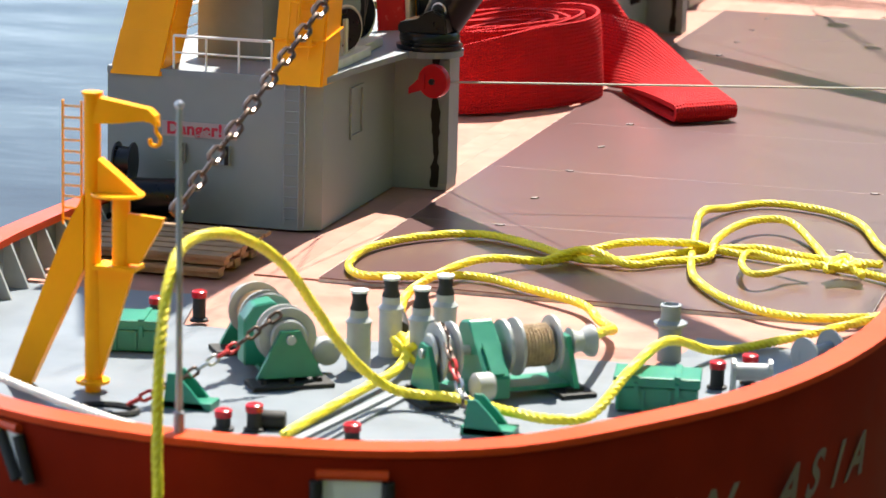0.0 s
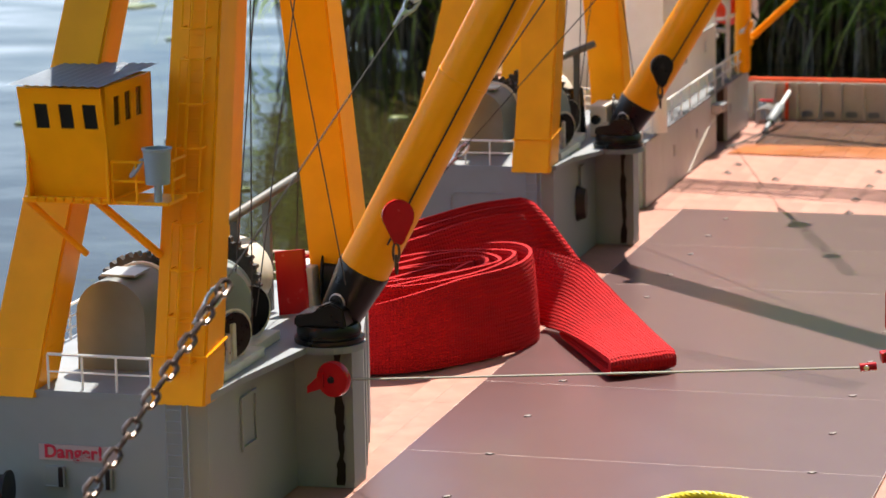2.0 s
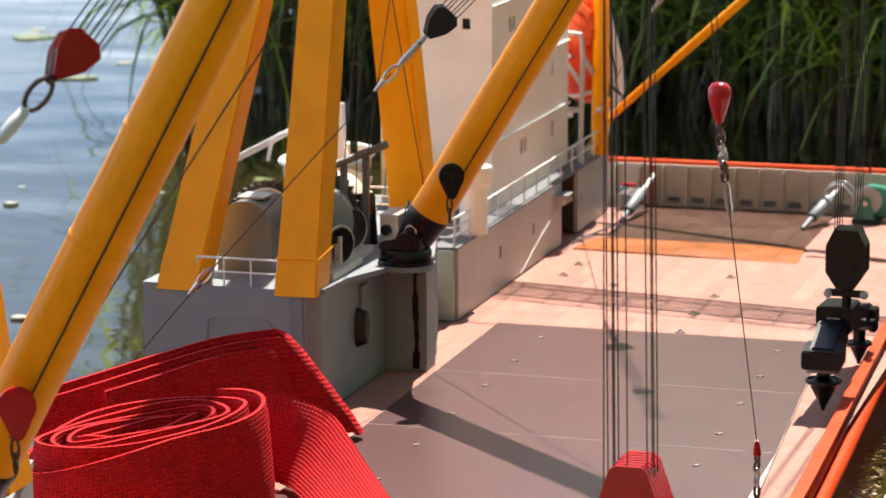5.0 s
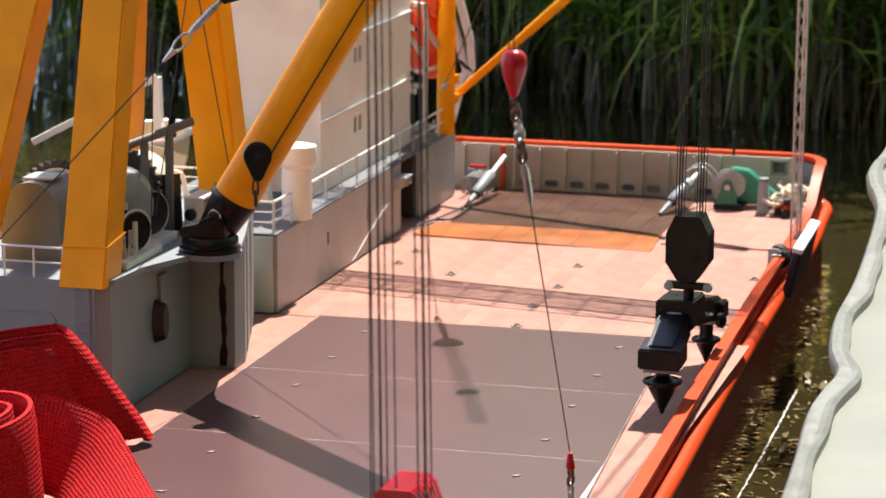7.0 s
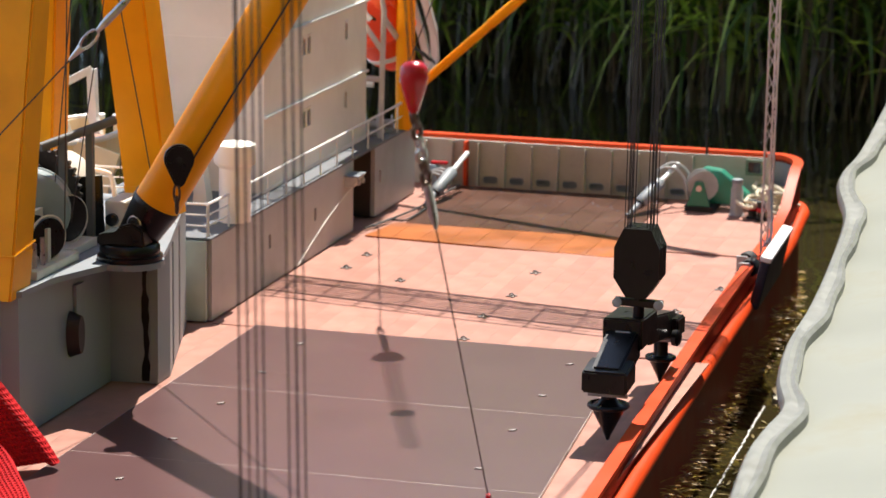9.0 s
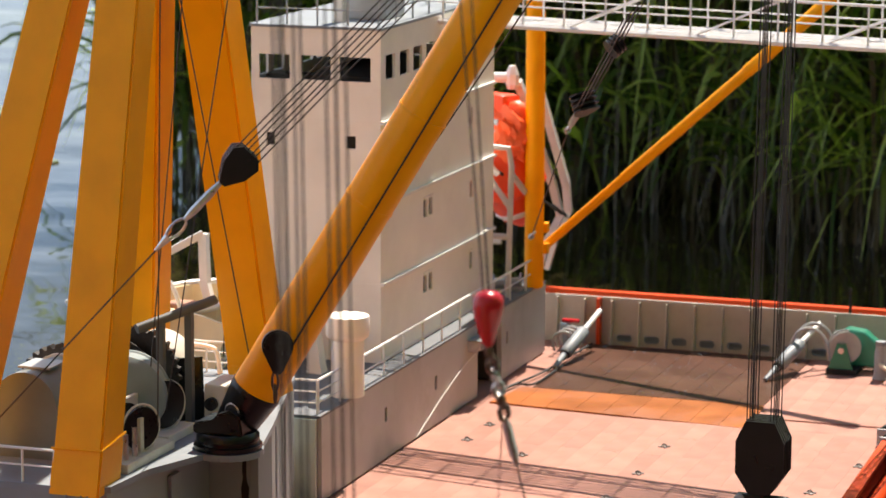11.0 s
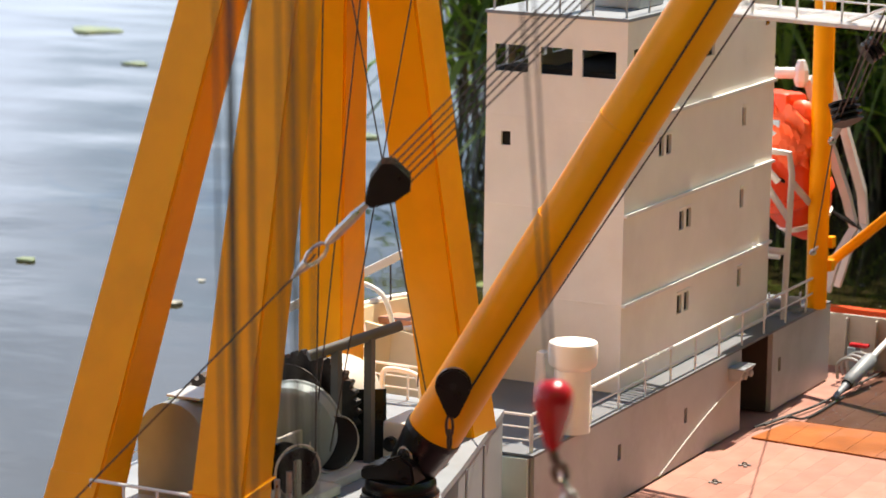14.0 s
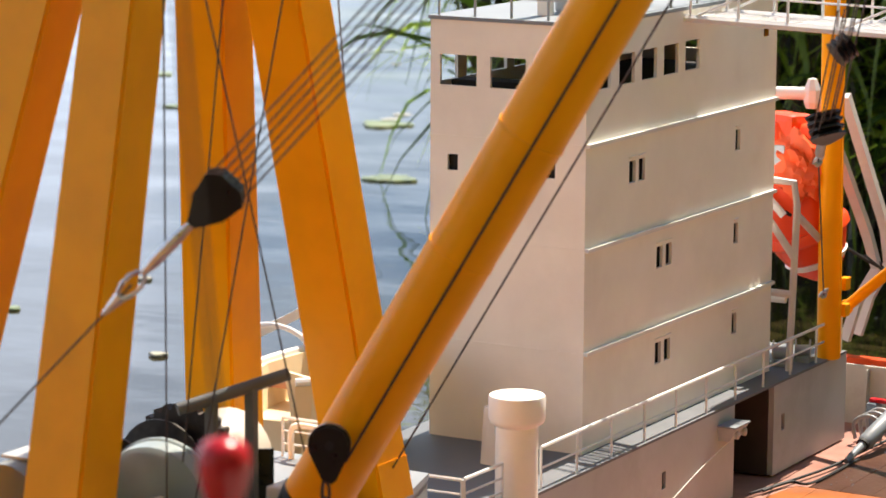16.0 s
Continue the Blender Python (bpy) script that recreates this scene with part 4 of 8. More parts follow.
for i in range(21):
    bm.faces.new((bm.verts[2 * i], bm.verts[2 * i + 1], bm.verts[2 * i + 3], bm.verts[2 * i + 2]))
bmesh.ops.solidify(bm, geom=bm.faces[:], thickness=0.0012)
ROOFM = mat("blue grey corrugated roof", (0.30, 0.36, 0.44), 0.45, var=0.08)
part("roof", bm, ROOFM, cab, "blue grey corrugated roof")
bm = B()
box(bm, xa - 0.003, xb + 0.002, -1.089, -1.024, 0.1930, 0.1960, 0.0006)
part("floor_plate", bm, YELLOW, cab)
for k in range(9):
    x = xa + 0.001 + k * 0.0051
    part("floor_clip", cyl(B(), (x, -1.0895, 0.1957), (x + 0.0038, -1.0895, 0.1950), 0.0012, n=6), YELLOW, cab)
part("bracket", cyl(B(), (-0.0865, -1.080, 0.1935), (-0.0640, -1.050, 0.160), 0.0022, n=8), YELLOW, cab)
part("bracket", cyl(B(), (-0.126, -1.080, 0.1935), (-0.108, -1.045, 0.158), 0.0018, n=8), YELLOW, cab)
bm = B()
box(bm, -0.0735, -0.043, -1.088, -1.062, 0.1930, 0.1950, 0.0005)
part("balcony_floor", bm, YELLOW, cab)
bm = B()
for z in (0.2055, 0.2155):
    tube(bm, [(-0.0735, -1.088, z), (-0.052, -1.089, z), (-0.043, -1.0825, z), (-0.043, -1.064, z)], 0.0007, 6)
for x, y in ((-0.0735, -1.088), (-0.060, -1.0885), (-0.043, -1.0825)):
    tube(bm, [(x, y, 0.1945), (x, y, 0.2155)], 0.0008, 6)
part("balcony_rail", bm, YELLOW, cab)
BUCKM = mat("blue grey plastic", (0.25, 0.33, 0.40), 0.5, var=0.08)
bucket = thing("round_tub", (-0.0490, -1.0870, 0.1950), "blue grey round tub on the cab balcony", "tub")
part("tub", lathe(B(), (-0.0490, -1.0870, 0.2045), [(0.0062, 0), (0.0072, 0.017), (0.0078, 0.0175), (0.0078, 0.0185), (0.006, 0.0185), (0.0055, 0.004), (0.001, 0.004)], 22), BUCKM, bucket, smooth=True)
part("tub_stand", cyl(B(), (-0.0495, -1.086, 0.1950), (-0.0490, -1.0870, 0.2050), 0.0022, n=8), BUCKM, bucket)
part("lid", lathe(B(), (-0.0600, -1.087, 0.2120), [(0.0058, 0), (0.006, 0.0008), (0.001, 0.001)], 20, (-0.7, -0.4, 0.6)), BUCKM, bucket, smooth=True)

# ---------------------------------------------------------------- red webbing sling
def webbing_material():
    m = mat("red woven webbing", (0.46, 0.009, 0.012), 0.8, var=0.12, scale=60, spec=0.15)
    nt = m.node_tree
    b = nt.nodes["Principled BSDF"]
    tc = nt.nodes.new("ShaderNodeUVMap")
    tc.uv_map = "weave"
    mp = nt.nodes.new("ShaderNodeMapping")
    mp.inputs["Scale"].default_value = (1, 1, 1)
    nt.links.new(tc.outputs[0], mp.inputs["Vector"])
    w1 = nt.nodes.new("ShaderNodeTexWave")
    w1.inputs["Scale"].default_value = 140
    w1.inputs["Distortion"].default_value = 1.5
    w1.inputs["Detail"].default_value = 1
    w2 = nt.nodes.new("ShaderNodeTexWave")
    w2.bands_direction = "Y"
    w2.inputs["Scale"].default_value = 140
    w2.inputs["Distortion"].default_value = 1.5
    for w in (w1, w2):
        nt.links.new(mp.outputs[0], w.inputs["Vector"])
    mul = nt.nodes.new("ShaderNodeMath")
    mul.operation = "MULTIPLY"
    nt.links.new(w1.outputs["Fac"], mul.inputs[0])
    nt.links.new(w2.outputs["Fac"], mul.inputs[1])
    bp = nt.nodes.new("ShaderNodeBump")
    bp.inputs["Strength"].default_value = 1.0
    bp.inputs["Distance"].default_value = 0.0010
    nt.links.new(mul.outputs[0], bp.inputs["Height"])
    nt.links.new(bp.outputs["Normal"], b.inputs["Normal"])
    return m


WEB = webbing_material()


def strap(name, left, right, thick, parent):
    """A woven band between two rails of points, with thickness and a weave map."""
    n = len(left)
    verts, faces, uvs = [], [], []
    rows = 7
    s = 0.0
    for i in range(n):
        a, b = left[i], right[i]
        d = (left[min(i + 1, n - 1)] - left[max(i - 1, 0)]) + (right[min(i + 1, n - 1)] - right[max(i - 1, 0)])
        nn = d.cross(b - a).normalized() * thick / 2
        if i:
            s += ((left[i] + right[i]) / 2 - (left[i - 1] + right[i - 1]) / 2).length
        for k in range(rows):
            p = a.lerp(b, k / (rows - 1))
            q = nn * (1.0 if 0 < k < rows - 1 else 0.55)
            verts += [p + q, p - q]
            uvs += [(s, k / (rows - 1) * 0.047)] * 2
    for i in range(n - 1):
        for k in range(rows - 1):
            a, b = (i * rows + k) * 2, (i * rows + k + 1) * 2
            c, d = ((i + 1) * rows + k + 1) * 2, ((i + 1) * rows + k) * 2
            faces += [(a, b, c, d), (d + 1, c + 1, b + 1, a + 1)]
        for k in (0, rows - 1):
            a, d = (i * rows + k) * 2, ((i + 1) * rows + k) * 2
            faces.append((a, d, d + 1, a + 1) if k == 0 else (a + 1, d + 1, d, a))
    for i in (0, n - 1):
        for k in range(rows - 1):
            a, b = (i * rows + k) * 2, (i * rows + k + 1) * 2
            faces.append((a, a + 1, b + 1, b) if i == 0 else (b, b + 1, a + 1, a))
    me = bpy.data.meshes.new(name)
    o = parent.location
    me.from_pydata([tuple(Vector(v) - o) for v in verts], [], faces)
    lay = me.uv_layers.new(name="weave")
    for loop in me.loops:
        lay.data[loop.index].uv = uvs[loop.vertex_index]
    me.polygons.foreach_set("use_smooth", [True] * len(me.polygons))
    me.set_sharp_from_angle(angle=radians(50))
    me.materials.append(WEB)
    ob = new(name, me)
    ob.parent = parent
    return ob


sling = thing("webbing_sling", (-0.06, -0.53, 0.0), "red woven lifting sling coiled on the brown deck", "sling")
# the coil: an elongated spiral of band standing on its edge
ca, ux, uy = Vector((-0.058, -0.575, 0.001)), Vector((0.55, 0.835, 0)), Vector((-0.835, 0.55, 0))
CW = 0.060
low, high = [], []
turns = 5.0
for i in range(int(turns * 48) + 1):
    a = 2 * math.pi * i / 48
    k = i / (turns * 48)
    rx, ry = 0.036 + 0.054 * k, 0.006 + 0.041 * k ** 1.1
    wob = 0.0022 * math.sin(a * 3.3 + 1) * (1 - k)
    cs, sn = math.cos(a + 0.6), math.sin(a + 0.6)
    # the wraps are blunt at their ends, as a folded band is
    cs = math.copysign(abs(cs) ** 0.8, cs)
    p = ca + ux * (rx + wob) * cs + uy * (ry + wob) * sn + uy * 0.010 * (1 - k)
    lean_in = (ca - p) * 0.06
    low.append(p)
    dip = 0.014 * max(0.0, -math.cos(a + 0.6)) * min(1, max(0, (k - 0.72) * 8))
    high.append(p + lean_in + Vector((0, 0, CW - 0.006 * (1 - k) + 0.003 * math.sin(a + 2) * k + 0.0012 * math.sin(a * 2.7) - dip)))
strap("coil", low, high, 0.0046, sling)
# the doubled loop behind the coil: a band standing on edge that folds back on itself along a slanting end
top = spline([(-0.165, -0.515, 0.048), (-0.130, -0.478, 0.056), (-0.098, -0.448, 0.0645), (-0.066, -0.418, 0.0715), (-0.0367, -0.394, 0.0735)], 6)
foot = spline([(-0.150, -0.505, 0.002), (-0.110, -0.466, 0.003), (-0.068, -0.430, 0.004), (-0.028, -0.398, 0.005), (0.0056, -0.373, 0.0075)], 6)
bend = []
ext, back = Vector((0.80, 0.42, -0.42)).normalized(), Vector((-0.52, 0.85, 0.10)).normalized()
for a in range(15, 181, 15):
    bend.append(ext * 0.0090 * math.sin(radians(a)) + back * 0.0085 * (1 - math.cos(radians(a))))
l2 = top + [top[-1] + o for o in bend] + [p + back * 0.017 for p in top[::-1]]
r2 = foot + [foot[-1] + o for o in bend] + [p + back * 0.017 for p in foot[::-1]]
strap("loop", l2, r2, 0.0062, sling)
# inner turn of the loop, sagging towards the coil
itop = spline([(-0.118, -0.492, 0.055), (-0.092, -0.468, 0.0615), (-0.068, -0.444, 0.0680), (-0.048, -0.424, 0.0700), (-0.036, -0.409, 0.0690)], 6)
ifoot = spline([(-0.112, -0.490, 0.004), (-0.080, -0.462, 0.004), (-0.052, -0.440, 0.005), (-0.028, -0.420, 0.006), (-0.010, -0.402, 0.010)], 6)
strap("loop_inner", itop, ifoot, 0.0050, sling)
# the doubled tail: it leaves the coil standing, turns over at a crease and lies down along the deck
rr = spline([(-0.048, -0.478, 0.0585), (-0.015, -0.470, 0.0560), (0.0235, -0.4775, 0.0490), (0.048, -0.502, 0.0385), (0.072, -0.533, 0.0275), (0.096, -0.566, 0.0185), (0.1150, -0.5940, 0.0135)], 8)
rl = spline([(-0.046, -0.492, 0.003), (-0.012, -0.488, 0.003), (0.0070, -0.5010, 0.0045), (0.0245, -0.5310, 0.0085), (0.0420, -0.5620, 0.0110), (0.0610, -0.5960, 0.0125), (0.0780, -0.6265, 0.0130)], 8)
for name, dz, n0 in (("tail_upper", 0.0, 0), ("tail_lower", -0.0085, 22)):
    l3, r3 = rl[n0:], rr[n0:]
    strap(name, [p + Vector((0, 0, max(dz, 0.0040 - p.z))) for p in l3], [p + Vector((0, 0, max(dz, 0.0040 - p.z))) for p in r3], 0.0068, sling)
ez, ed = Vector((0, 0, 1)), (rl[-1] - rl[-2]).normalized()
arc = [ed * 0.0052 * math.sin(radians(a)) + ez * 0.00425 * (math.cos(radians(a)) - 1) for a in range(0, 181, 15)]
strap("tail_end", [rl[-1] + o for o in arc], [rr[-1] + o for o in arc], 0.0068, sling)


# ---------------------------------------------------------------- foredeck
def grow_chain(bm_list, p0, p1, link, wire, width):
    """Chain links between two points, each a bent ring, turned by turns."""
    p0, p1 = Vector(p0), Vector(p1)
    d = (p1 - p0)
    n = max(1, round(d.length / (link * 0.76)))
    dn = d.normalized()
    u = dn.orthogonal().normalized()
    w = dn.cross(u)
    for i in range(n):
        c = p0 + d * ((i + 0.5) / n)
        s = u if i % 2 else w
        L = d.length / n / 0.76 / 2 - wire
        half_w = width / 2 - wire
        pts = []
        for k in range(12):
            a = 2 * math.pi * k / 12
            pts.append(c + dn * (math.cos(a) * half_w + (L - half_w) * (1 if math.cos(a) > 0 else -1)) + s * math.sin(a) * half_w)
        bm_list(i, tube(B(), pts, wire, 6, closed=True))


def chain(name, pts, link, wire, width, materials, label):
    t = thing(name, pts[0], label, "chain")
    count = [0]

    def add(i, bm):
        part("link", bm, materials[count[0] // 2 % len(materials)], t, smooth=True)
        count[0] += 1
    for a, b in zip(pts, pts[1:]):
        grow_chain(add, a, b, link, wire, width)
    return t


TANROPE = mat("tan rope on a drum", (0.42, 0.31, 0.19), 0.85, var=0.25, scale=300, bump=0.8, bump_scale=500)
WHITEP = mat("white painted cap", (0.8, 0.8, 0.79), 0.4, var=0.04)


def windlass(m, label):
    """Green anchor winch along local x: stand, chain wheel, gear case, rope drum, stand and warping head."""
    t = thing("anchor_winch", m.translation, label, "winch", "anchor winches")

    def put(name, bm, material, lab="", smooth=False):
        bmesh.ops.transform(bm, matrix=m, verts=bm.verts[:])
        return part(name, bm, material, t, lab, smooth)
    Z = 0.0215
    for x in (-0.036, 0.031):
        prof = [(-0.0155, 0.004), (0.0155, 0.004), (0.0045, Z + 0.004), (-0.0045, Z + 0.004)]
        put("stand", prism(B(), prof, x - 0.0013, x + 0.0013, "x"), GREEN, "green triangular stand")
        bm = B()
        for yy in (-0.013, 0.0, 0.013):
            prism(bm, [(yy - 0.0012, 0.0), (yy + 0.0012, 0.0), (yy + 0.0012, 0.0042), (yy - 0.0012, 0.0042)], x - 0.004, x + 0.004, "x")
        put("foot", bm, RUBBER, "black foot plates")
        put("bearing", lathe(B(), (x - 0.0022, 0, Z), [(0.0022, 0), (0.0022, 0.0044)], 12, (1, 0, 0)), BARE, "", True)
    put("shaft", cyl(B(), (-0.039, 0, Z), (0.040, 0, Z), 0.0022, n=12), STEEL, "", True)
    put("chain_wheel", lathe(B(), (-0.032, 0, Z), [(0.004, 0), (0.0135, 0), (0.0135, 0.0012), (0.0095, 0.0022), (0.0095, 0.0062), (0.0135, 0.0072), (0.0135, 0.0084), (0.004, 0.0084)], 30, (1, 0, 0)), STEEL, "grey grooved chain wheel", True)
    bm = B()
    case = [(-0.016, 0.005), (0.020, 0.003), (0.020, 0.013), (0.006, 0.0265), (-0.002, 0.0345), (-0.011, 0.033), (-0.016, 0.026)]
    prism(bm, [(-y, z) for y, z in case], -0.0155, -0.0035, "x")
    bmesh.ops.bevel(bm, geom=bm.edges[:], offset=0.0008, segments=1, affect="EDGES")
    put("gear_case", bm, GREEN, "green sloped gear case")
    put("name_plate", loft(B(), [(-0.0128, -0.0075, 0.0258), (-0.0062, -0.0075, 0.0258), (-0.0062, -0.0195, 0.0142), (-0.0128, -0.0195, 0.0142)],
                           [(-0.0128, -0.0082, 0.0265), (-0.0062, -0.0082, 0.0265), (-0.0062, -0.0202, 0.0149), (-0.0128, -0.0202, 0.0149)]), GREEN, "raised green plate")
    put("disc", lathe(B(), (0.0, 0, Z), [(0.004, 0), (0.0128, 0), (0.0128, 0.0015), (0.004, 0.0015)], 30, (1, 0, 0)), STEEL, "", True)
    prof = [(0.004, 0), (0.0125, 0), (0.0125, 0.0012)]
    prof += [(0.0088 + (0.0011 if k % 2 else 0), 0.0014 + k * 0.00085) for k in range(19)]
    put("rope_winding", lathe(B(), (0.006, 0, Z), [(0.005, 0.0012)] + prof[3:] + [(0.005, 0.018)], 26, (1, 0, 0)), TANROPE, "tan rope wound on the drum", True)
    for x in (0.006, 0.0242):
        put("flange", lathe(B(), (x, 0, Z), [(0.004, 0), (0.0132, 0), (0.0132, 0.0012), (0.004, 0.0012)], 30, (1, 0, 0)), STEEL, "", True)
    put("warping_head", lathe(B(), (0.0325, 0, Z), [(0.003, 0), (0.0068, 0.001), (0.0048, 0.004), (0.0045, 0.007), (0.0072, 0.0105), (0.0075, 0.0125), (0.002, 0.0128)], 24, (1, 0, 0)), STEEL, "grey warping head", True)
    put("motor", lathe(B(), (-0.0135, -0.022, 0.0105), [(0.0055, 0), (0.0062, 0.001), (0.0062, 0.008), (0.0045, 0.0095), (0.001, 0.01)], 20, (-1, 0, 0)), STEEL, "grey motor", True)
    put("base_frame", box(B(), -0.034, 0.030, -0.010, 0.010, 0.0035, 0.0055), GREEN)
    for x in (-0.036, 0.031):
        put("sole_plate", box(B(), x - 0.0085, x + 0.0085, -0.0190, 0.0190, 0.0, 0.0022, 0.0004), RUBBER, "black sole plate")
    for x in (-0.0262, -0.0340):
        put("spoke_disc", lathe(B(), (x, 0, Z), [(0.0022, 0), (0.0088, 0), (0.0080, 0.0010), (0.0022, 0.0012)], 24, (-1, 0, 0)), STEEL, "", True)
    return t


windlass(pose(0.149, -1.372, 0.0005, 0, 0, 38), "green anchor winch with a tan rope drum on the foredeck")
windlass(pose(0.036, -1.362, 0.0005, 0, 0, 124), "green anchor winch with a chain wheel on the foredeck")


def capstan(x, y, label):
    t = thing("roller_post", (x, y, 0.0005), label, "bollard", "roller posts")
    part("post", lathe(B(), (x, y, 0.0005), [(0.0058, 0), (0.0056, 0.001), (0.0056, 0.022), (0.0062, 0.0222), (0.0062, 0.0232), (0.0044, 0.0252), (0.0044, 0.0285), (0.001, 0.0286)], 22), STEEL, t, "grey post", smooth=True)
    part("roller", lathe(B(), (x, y, 0.0285), [(0.0040, 0), (0.0044, 0.001), (0.0034, 0.004), (0.0033, 0.006), (0.0039, 0.0088), (0.001, 0.009)], 20), RUBBER, t, "black waisted roller", smooth=True)
    part("cap", lathe(B(), (x, y, 0.0372), [(0.0041, 0), (0.0042, 0.0012), (0.0008, 0.0016)], 20), WHITEP, t, "white cap", smooth=True)
    return t


for x, y in ((0.0765, -1.353), (0.0825, -1.322), (0.1020, -1.338), (0.1050, -1.308)):
    capstan(x, y, "grey roller post with a black roller and white cap")

vent = thing("deck_vent", (0.2085, -1.2835, 0.0005), "pale grey round deck vent with a flanged collar", "vent")
part("vent_body", lathe(B(), (0.2085, -1.2835, 0.0005), [(0.0058, 0), (0.0056, 0.016), (0.0078, 0.0172), (0.0080, 0.0185), (0.0050, 0.0200), (0.0046, 0.0225), (0.0047, 0.0250), (0.0052, 0.0262), (0.0051, 0.0270), (0.0038, 0.0272), (0.0034, 0.025), (0.0005, 0.025)], 26), PALE, vent, smooth=True)


def green_box(x, y, rz, label, w=0.036, d=0.021, h=0.0165):
    t = thing("green_chest", (x, y, 0.0005), label, "chest", "green chests")
    m = pose(x, y, 0.0005, 0, 0, rz)
    bm = box(B(), -w / 2, w / 2, -d / 2, d / 2, 0.001, h * 0.70, 0.0006, m)
    part("body", bm, GREEN, t)
    bm = B()
    box(bm, -w / 2 - 0.0012, w / 2 + 0.0012, -d / 2 - 0.0012, d / 2 + 0.0012, h * 0.72, h, 0.0009, m)
    part("lid", bm, GREEN, t, "green lid with ribs")
    for k in (-0.25, 0.25):
        bm = box(B(), w * k - 0.0015, w * k + 0.0015, -d / 2 - 0.0013, d / 2 + 0.0013, h, h + 0.0008, 0.0002, m)
        part("rib", bm, GREEN, t)
        bm = box(B(), w * k - 0.0010, w * k + 0.0010, -d / 2 - 0.0022, -d / 2 - 0.0002, h * 0.5, h * 0.85, 0.0002, m)
        part("latch", bm, GREEN, t)
    for k in (-0.5, -0.17, 0.17, 0.5):
        bm = box(B(), (w - 0.002) * k - 0.0007, (w - 0.002) * k + 0.0007, -d / 2 - 0.0012, -d / 2, 0.0012, h * 0.68, 0.0002, m)
        part("side_rib", bm, GREEN, t)
    return t


green_box(0.2205, -1.370, 9, "bright green ribbed chest on the foredeck")
green_box(-0.0370, -1.352, 12, "bright green ribbed chest behind the yellow davit", 0.030, 0.022, 0.016)


def bitt(x, y, h, label, red=True):
    t = thing("small_bollard", (x, y, 0.0005), label, "bollard", "small bollards")
    part("post", lathe(B(), (x, y, 0.0005), [(0.0046, 0), (0.0046, 0.0012), (0.0032, 0.0016), (0.0032, h)], 18), RUBBER, t, smooth=True)
    part("cap", lathe(B(), (x, y, 0.0005 + h), [(0.0038, 0), (0.0039, 0.0028), (0.003, 0.0034), (0.0005, 0.0035)], 18), RED, t, "red cap", smooth=True)
    return t


for x, y, h in ((0.2395, -1.3270, 0.0095), (0.2520, -1.3130, 0.0105), (0.0535, -1.4720, 0.0060), (0.0660, -1.4680, 0.0085), (0.1110, -1.4720, 0.0055), (-0.0365, -1.3180, 0.014), (-0.0250, -1.2900, 0.012)):
    bitt(x, y, h, "black bollard with a red cap on the foredeck")
lay = thing("lying_roller", (0.073, -1.463, 0.0005), "black lying rubber roller on the foredeck", "roller")
part("roller", lathe(B(), (0.0660, -1.4635, 0.0045), [(0.0035, 0), (0.004, 0.001), (0.004, 0.011), (0.0035, 0.012)], 16, (1, 0.2, 0)), RUBBER, lay, smooth=True)


def roller_stand(x, y, rz, label, r, gap):
    t = thing("cable_roller", (x, y, 0.0005), label, "roller", "cable rollers")
    m = pose(x, y, 0.0005, 0, 0, rz)
    for s in (-1, 1):
        prof = [(-0.007, 0), (0.007, 0), (0.004, r * 1.2)] + [(r * 0.55 * math.cos(radians(a)), r * 1.2 + r * 0.55 * math.sin(radians(a))) for a in range(20, 161, 28)] + [(-0.004, r * 1.2)]
        bm = prism(B(), prof, s * gap / 2 - 0.0009, s * gap / 2 + 0.0009, "x")
        bmesh.ops.transform(bm, matrix=m, verts=bm.verts[:])
        part("side_plate", bm, STEEL, t)
    bm = cyl(B(), (-gap / 2, 0, r * 1.1), (gap / 2, 0, r * 1.1), r * 0.42, n=16)
    bmesh.ops.transform(bm, matrix=m, verts=bm.verts[:])
    part("roller", bm, STEEL, t, smooth=True)
    return t


roller_stand(0.2560, -1.3320, 15, "grey roller between two plates on the foredeck", 0.0095, 0.0165)
reel = thing("cable_reel", (0.279, -1.285, 0.0005), "pale grey empty cable reel with two discs", "reel")
for dx, dy in ((-0.0045, -0.010), (0.0045, 0.010)):
    part("disc", lathe(B(), (0.279 + dx, -1.285 + dy, 0.0105), [(0.003, -0.0006), (0.0095, -0.0006), (0.0095, 0.0006), (0.003, 0.0006)], 28, (0.62, 0.78, 0)), PALE, reel, "round disc", smooth=True)
part("core", cyl(B(), (0.2745, -1.295, 0.0105), (0.2835, -1.275, 0.0105), 0.0040, n=18), PALE, reel, smooth=True)

# yellow davit
davit = thing("deck_davit", (-0.025, -1.43, 0.0005), "yellow steel deck davit with a ladder and an open hook", "davit")
part("post", cyl(B(), (-0.0225, -1.432, 0.0005), (-0.0235, -1.430, 0.1335), 0.0036, 0.0038, 16), YELLOW, davit, smooth=True)
part("post_cap", lathe(B(), (-0.0235, -1.430, 0.1335), [(0.0046, 0), (0.0046, 0.0015), (0.001, 0.0018)], 16), YELLOW, davit, smooth=True)
part("base_ring", lathe(B(), (-0.0225, -1.432, 0.0005), [(0.0075, 0.004), (0.0075, 0.0055), (0.004, 0.006)], 20), YELLOW, davit, smooth=True)
arm = [(-0.0225, 0.1215), (-0.0195, 0.1330), (0.0035, 0.1295), (0.0070, 0.1265), (0.0075, 0.1215), (0.0050, 0.1235), (0.0010, 0.1240), (-0.0120, 0.1220)]
part("jib", prism(B(), arm, -1.4335, -1.4275, "y"), YELLOW, davit)
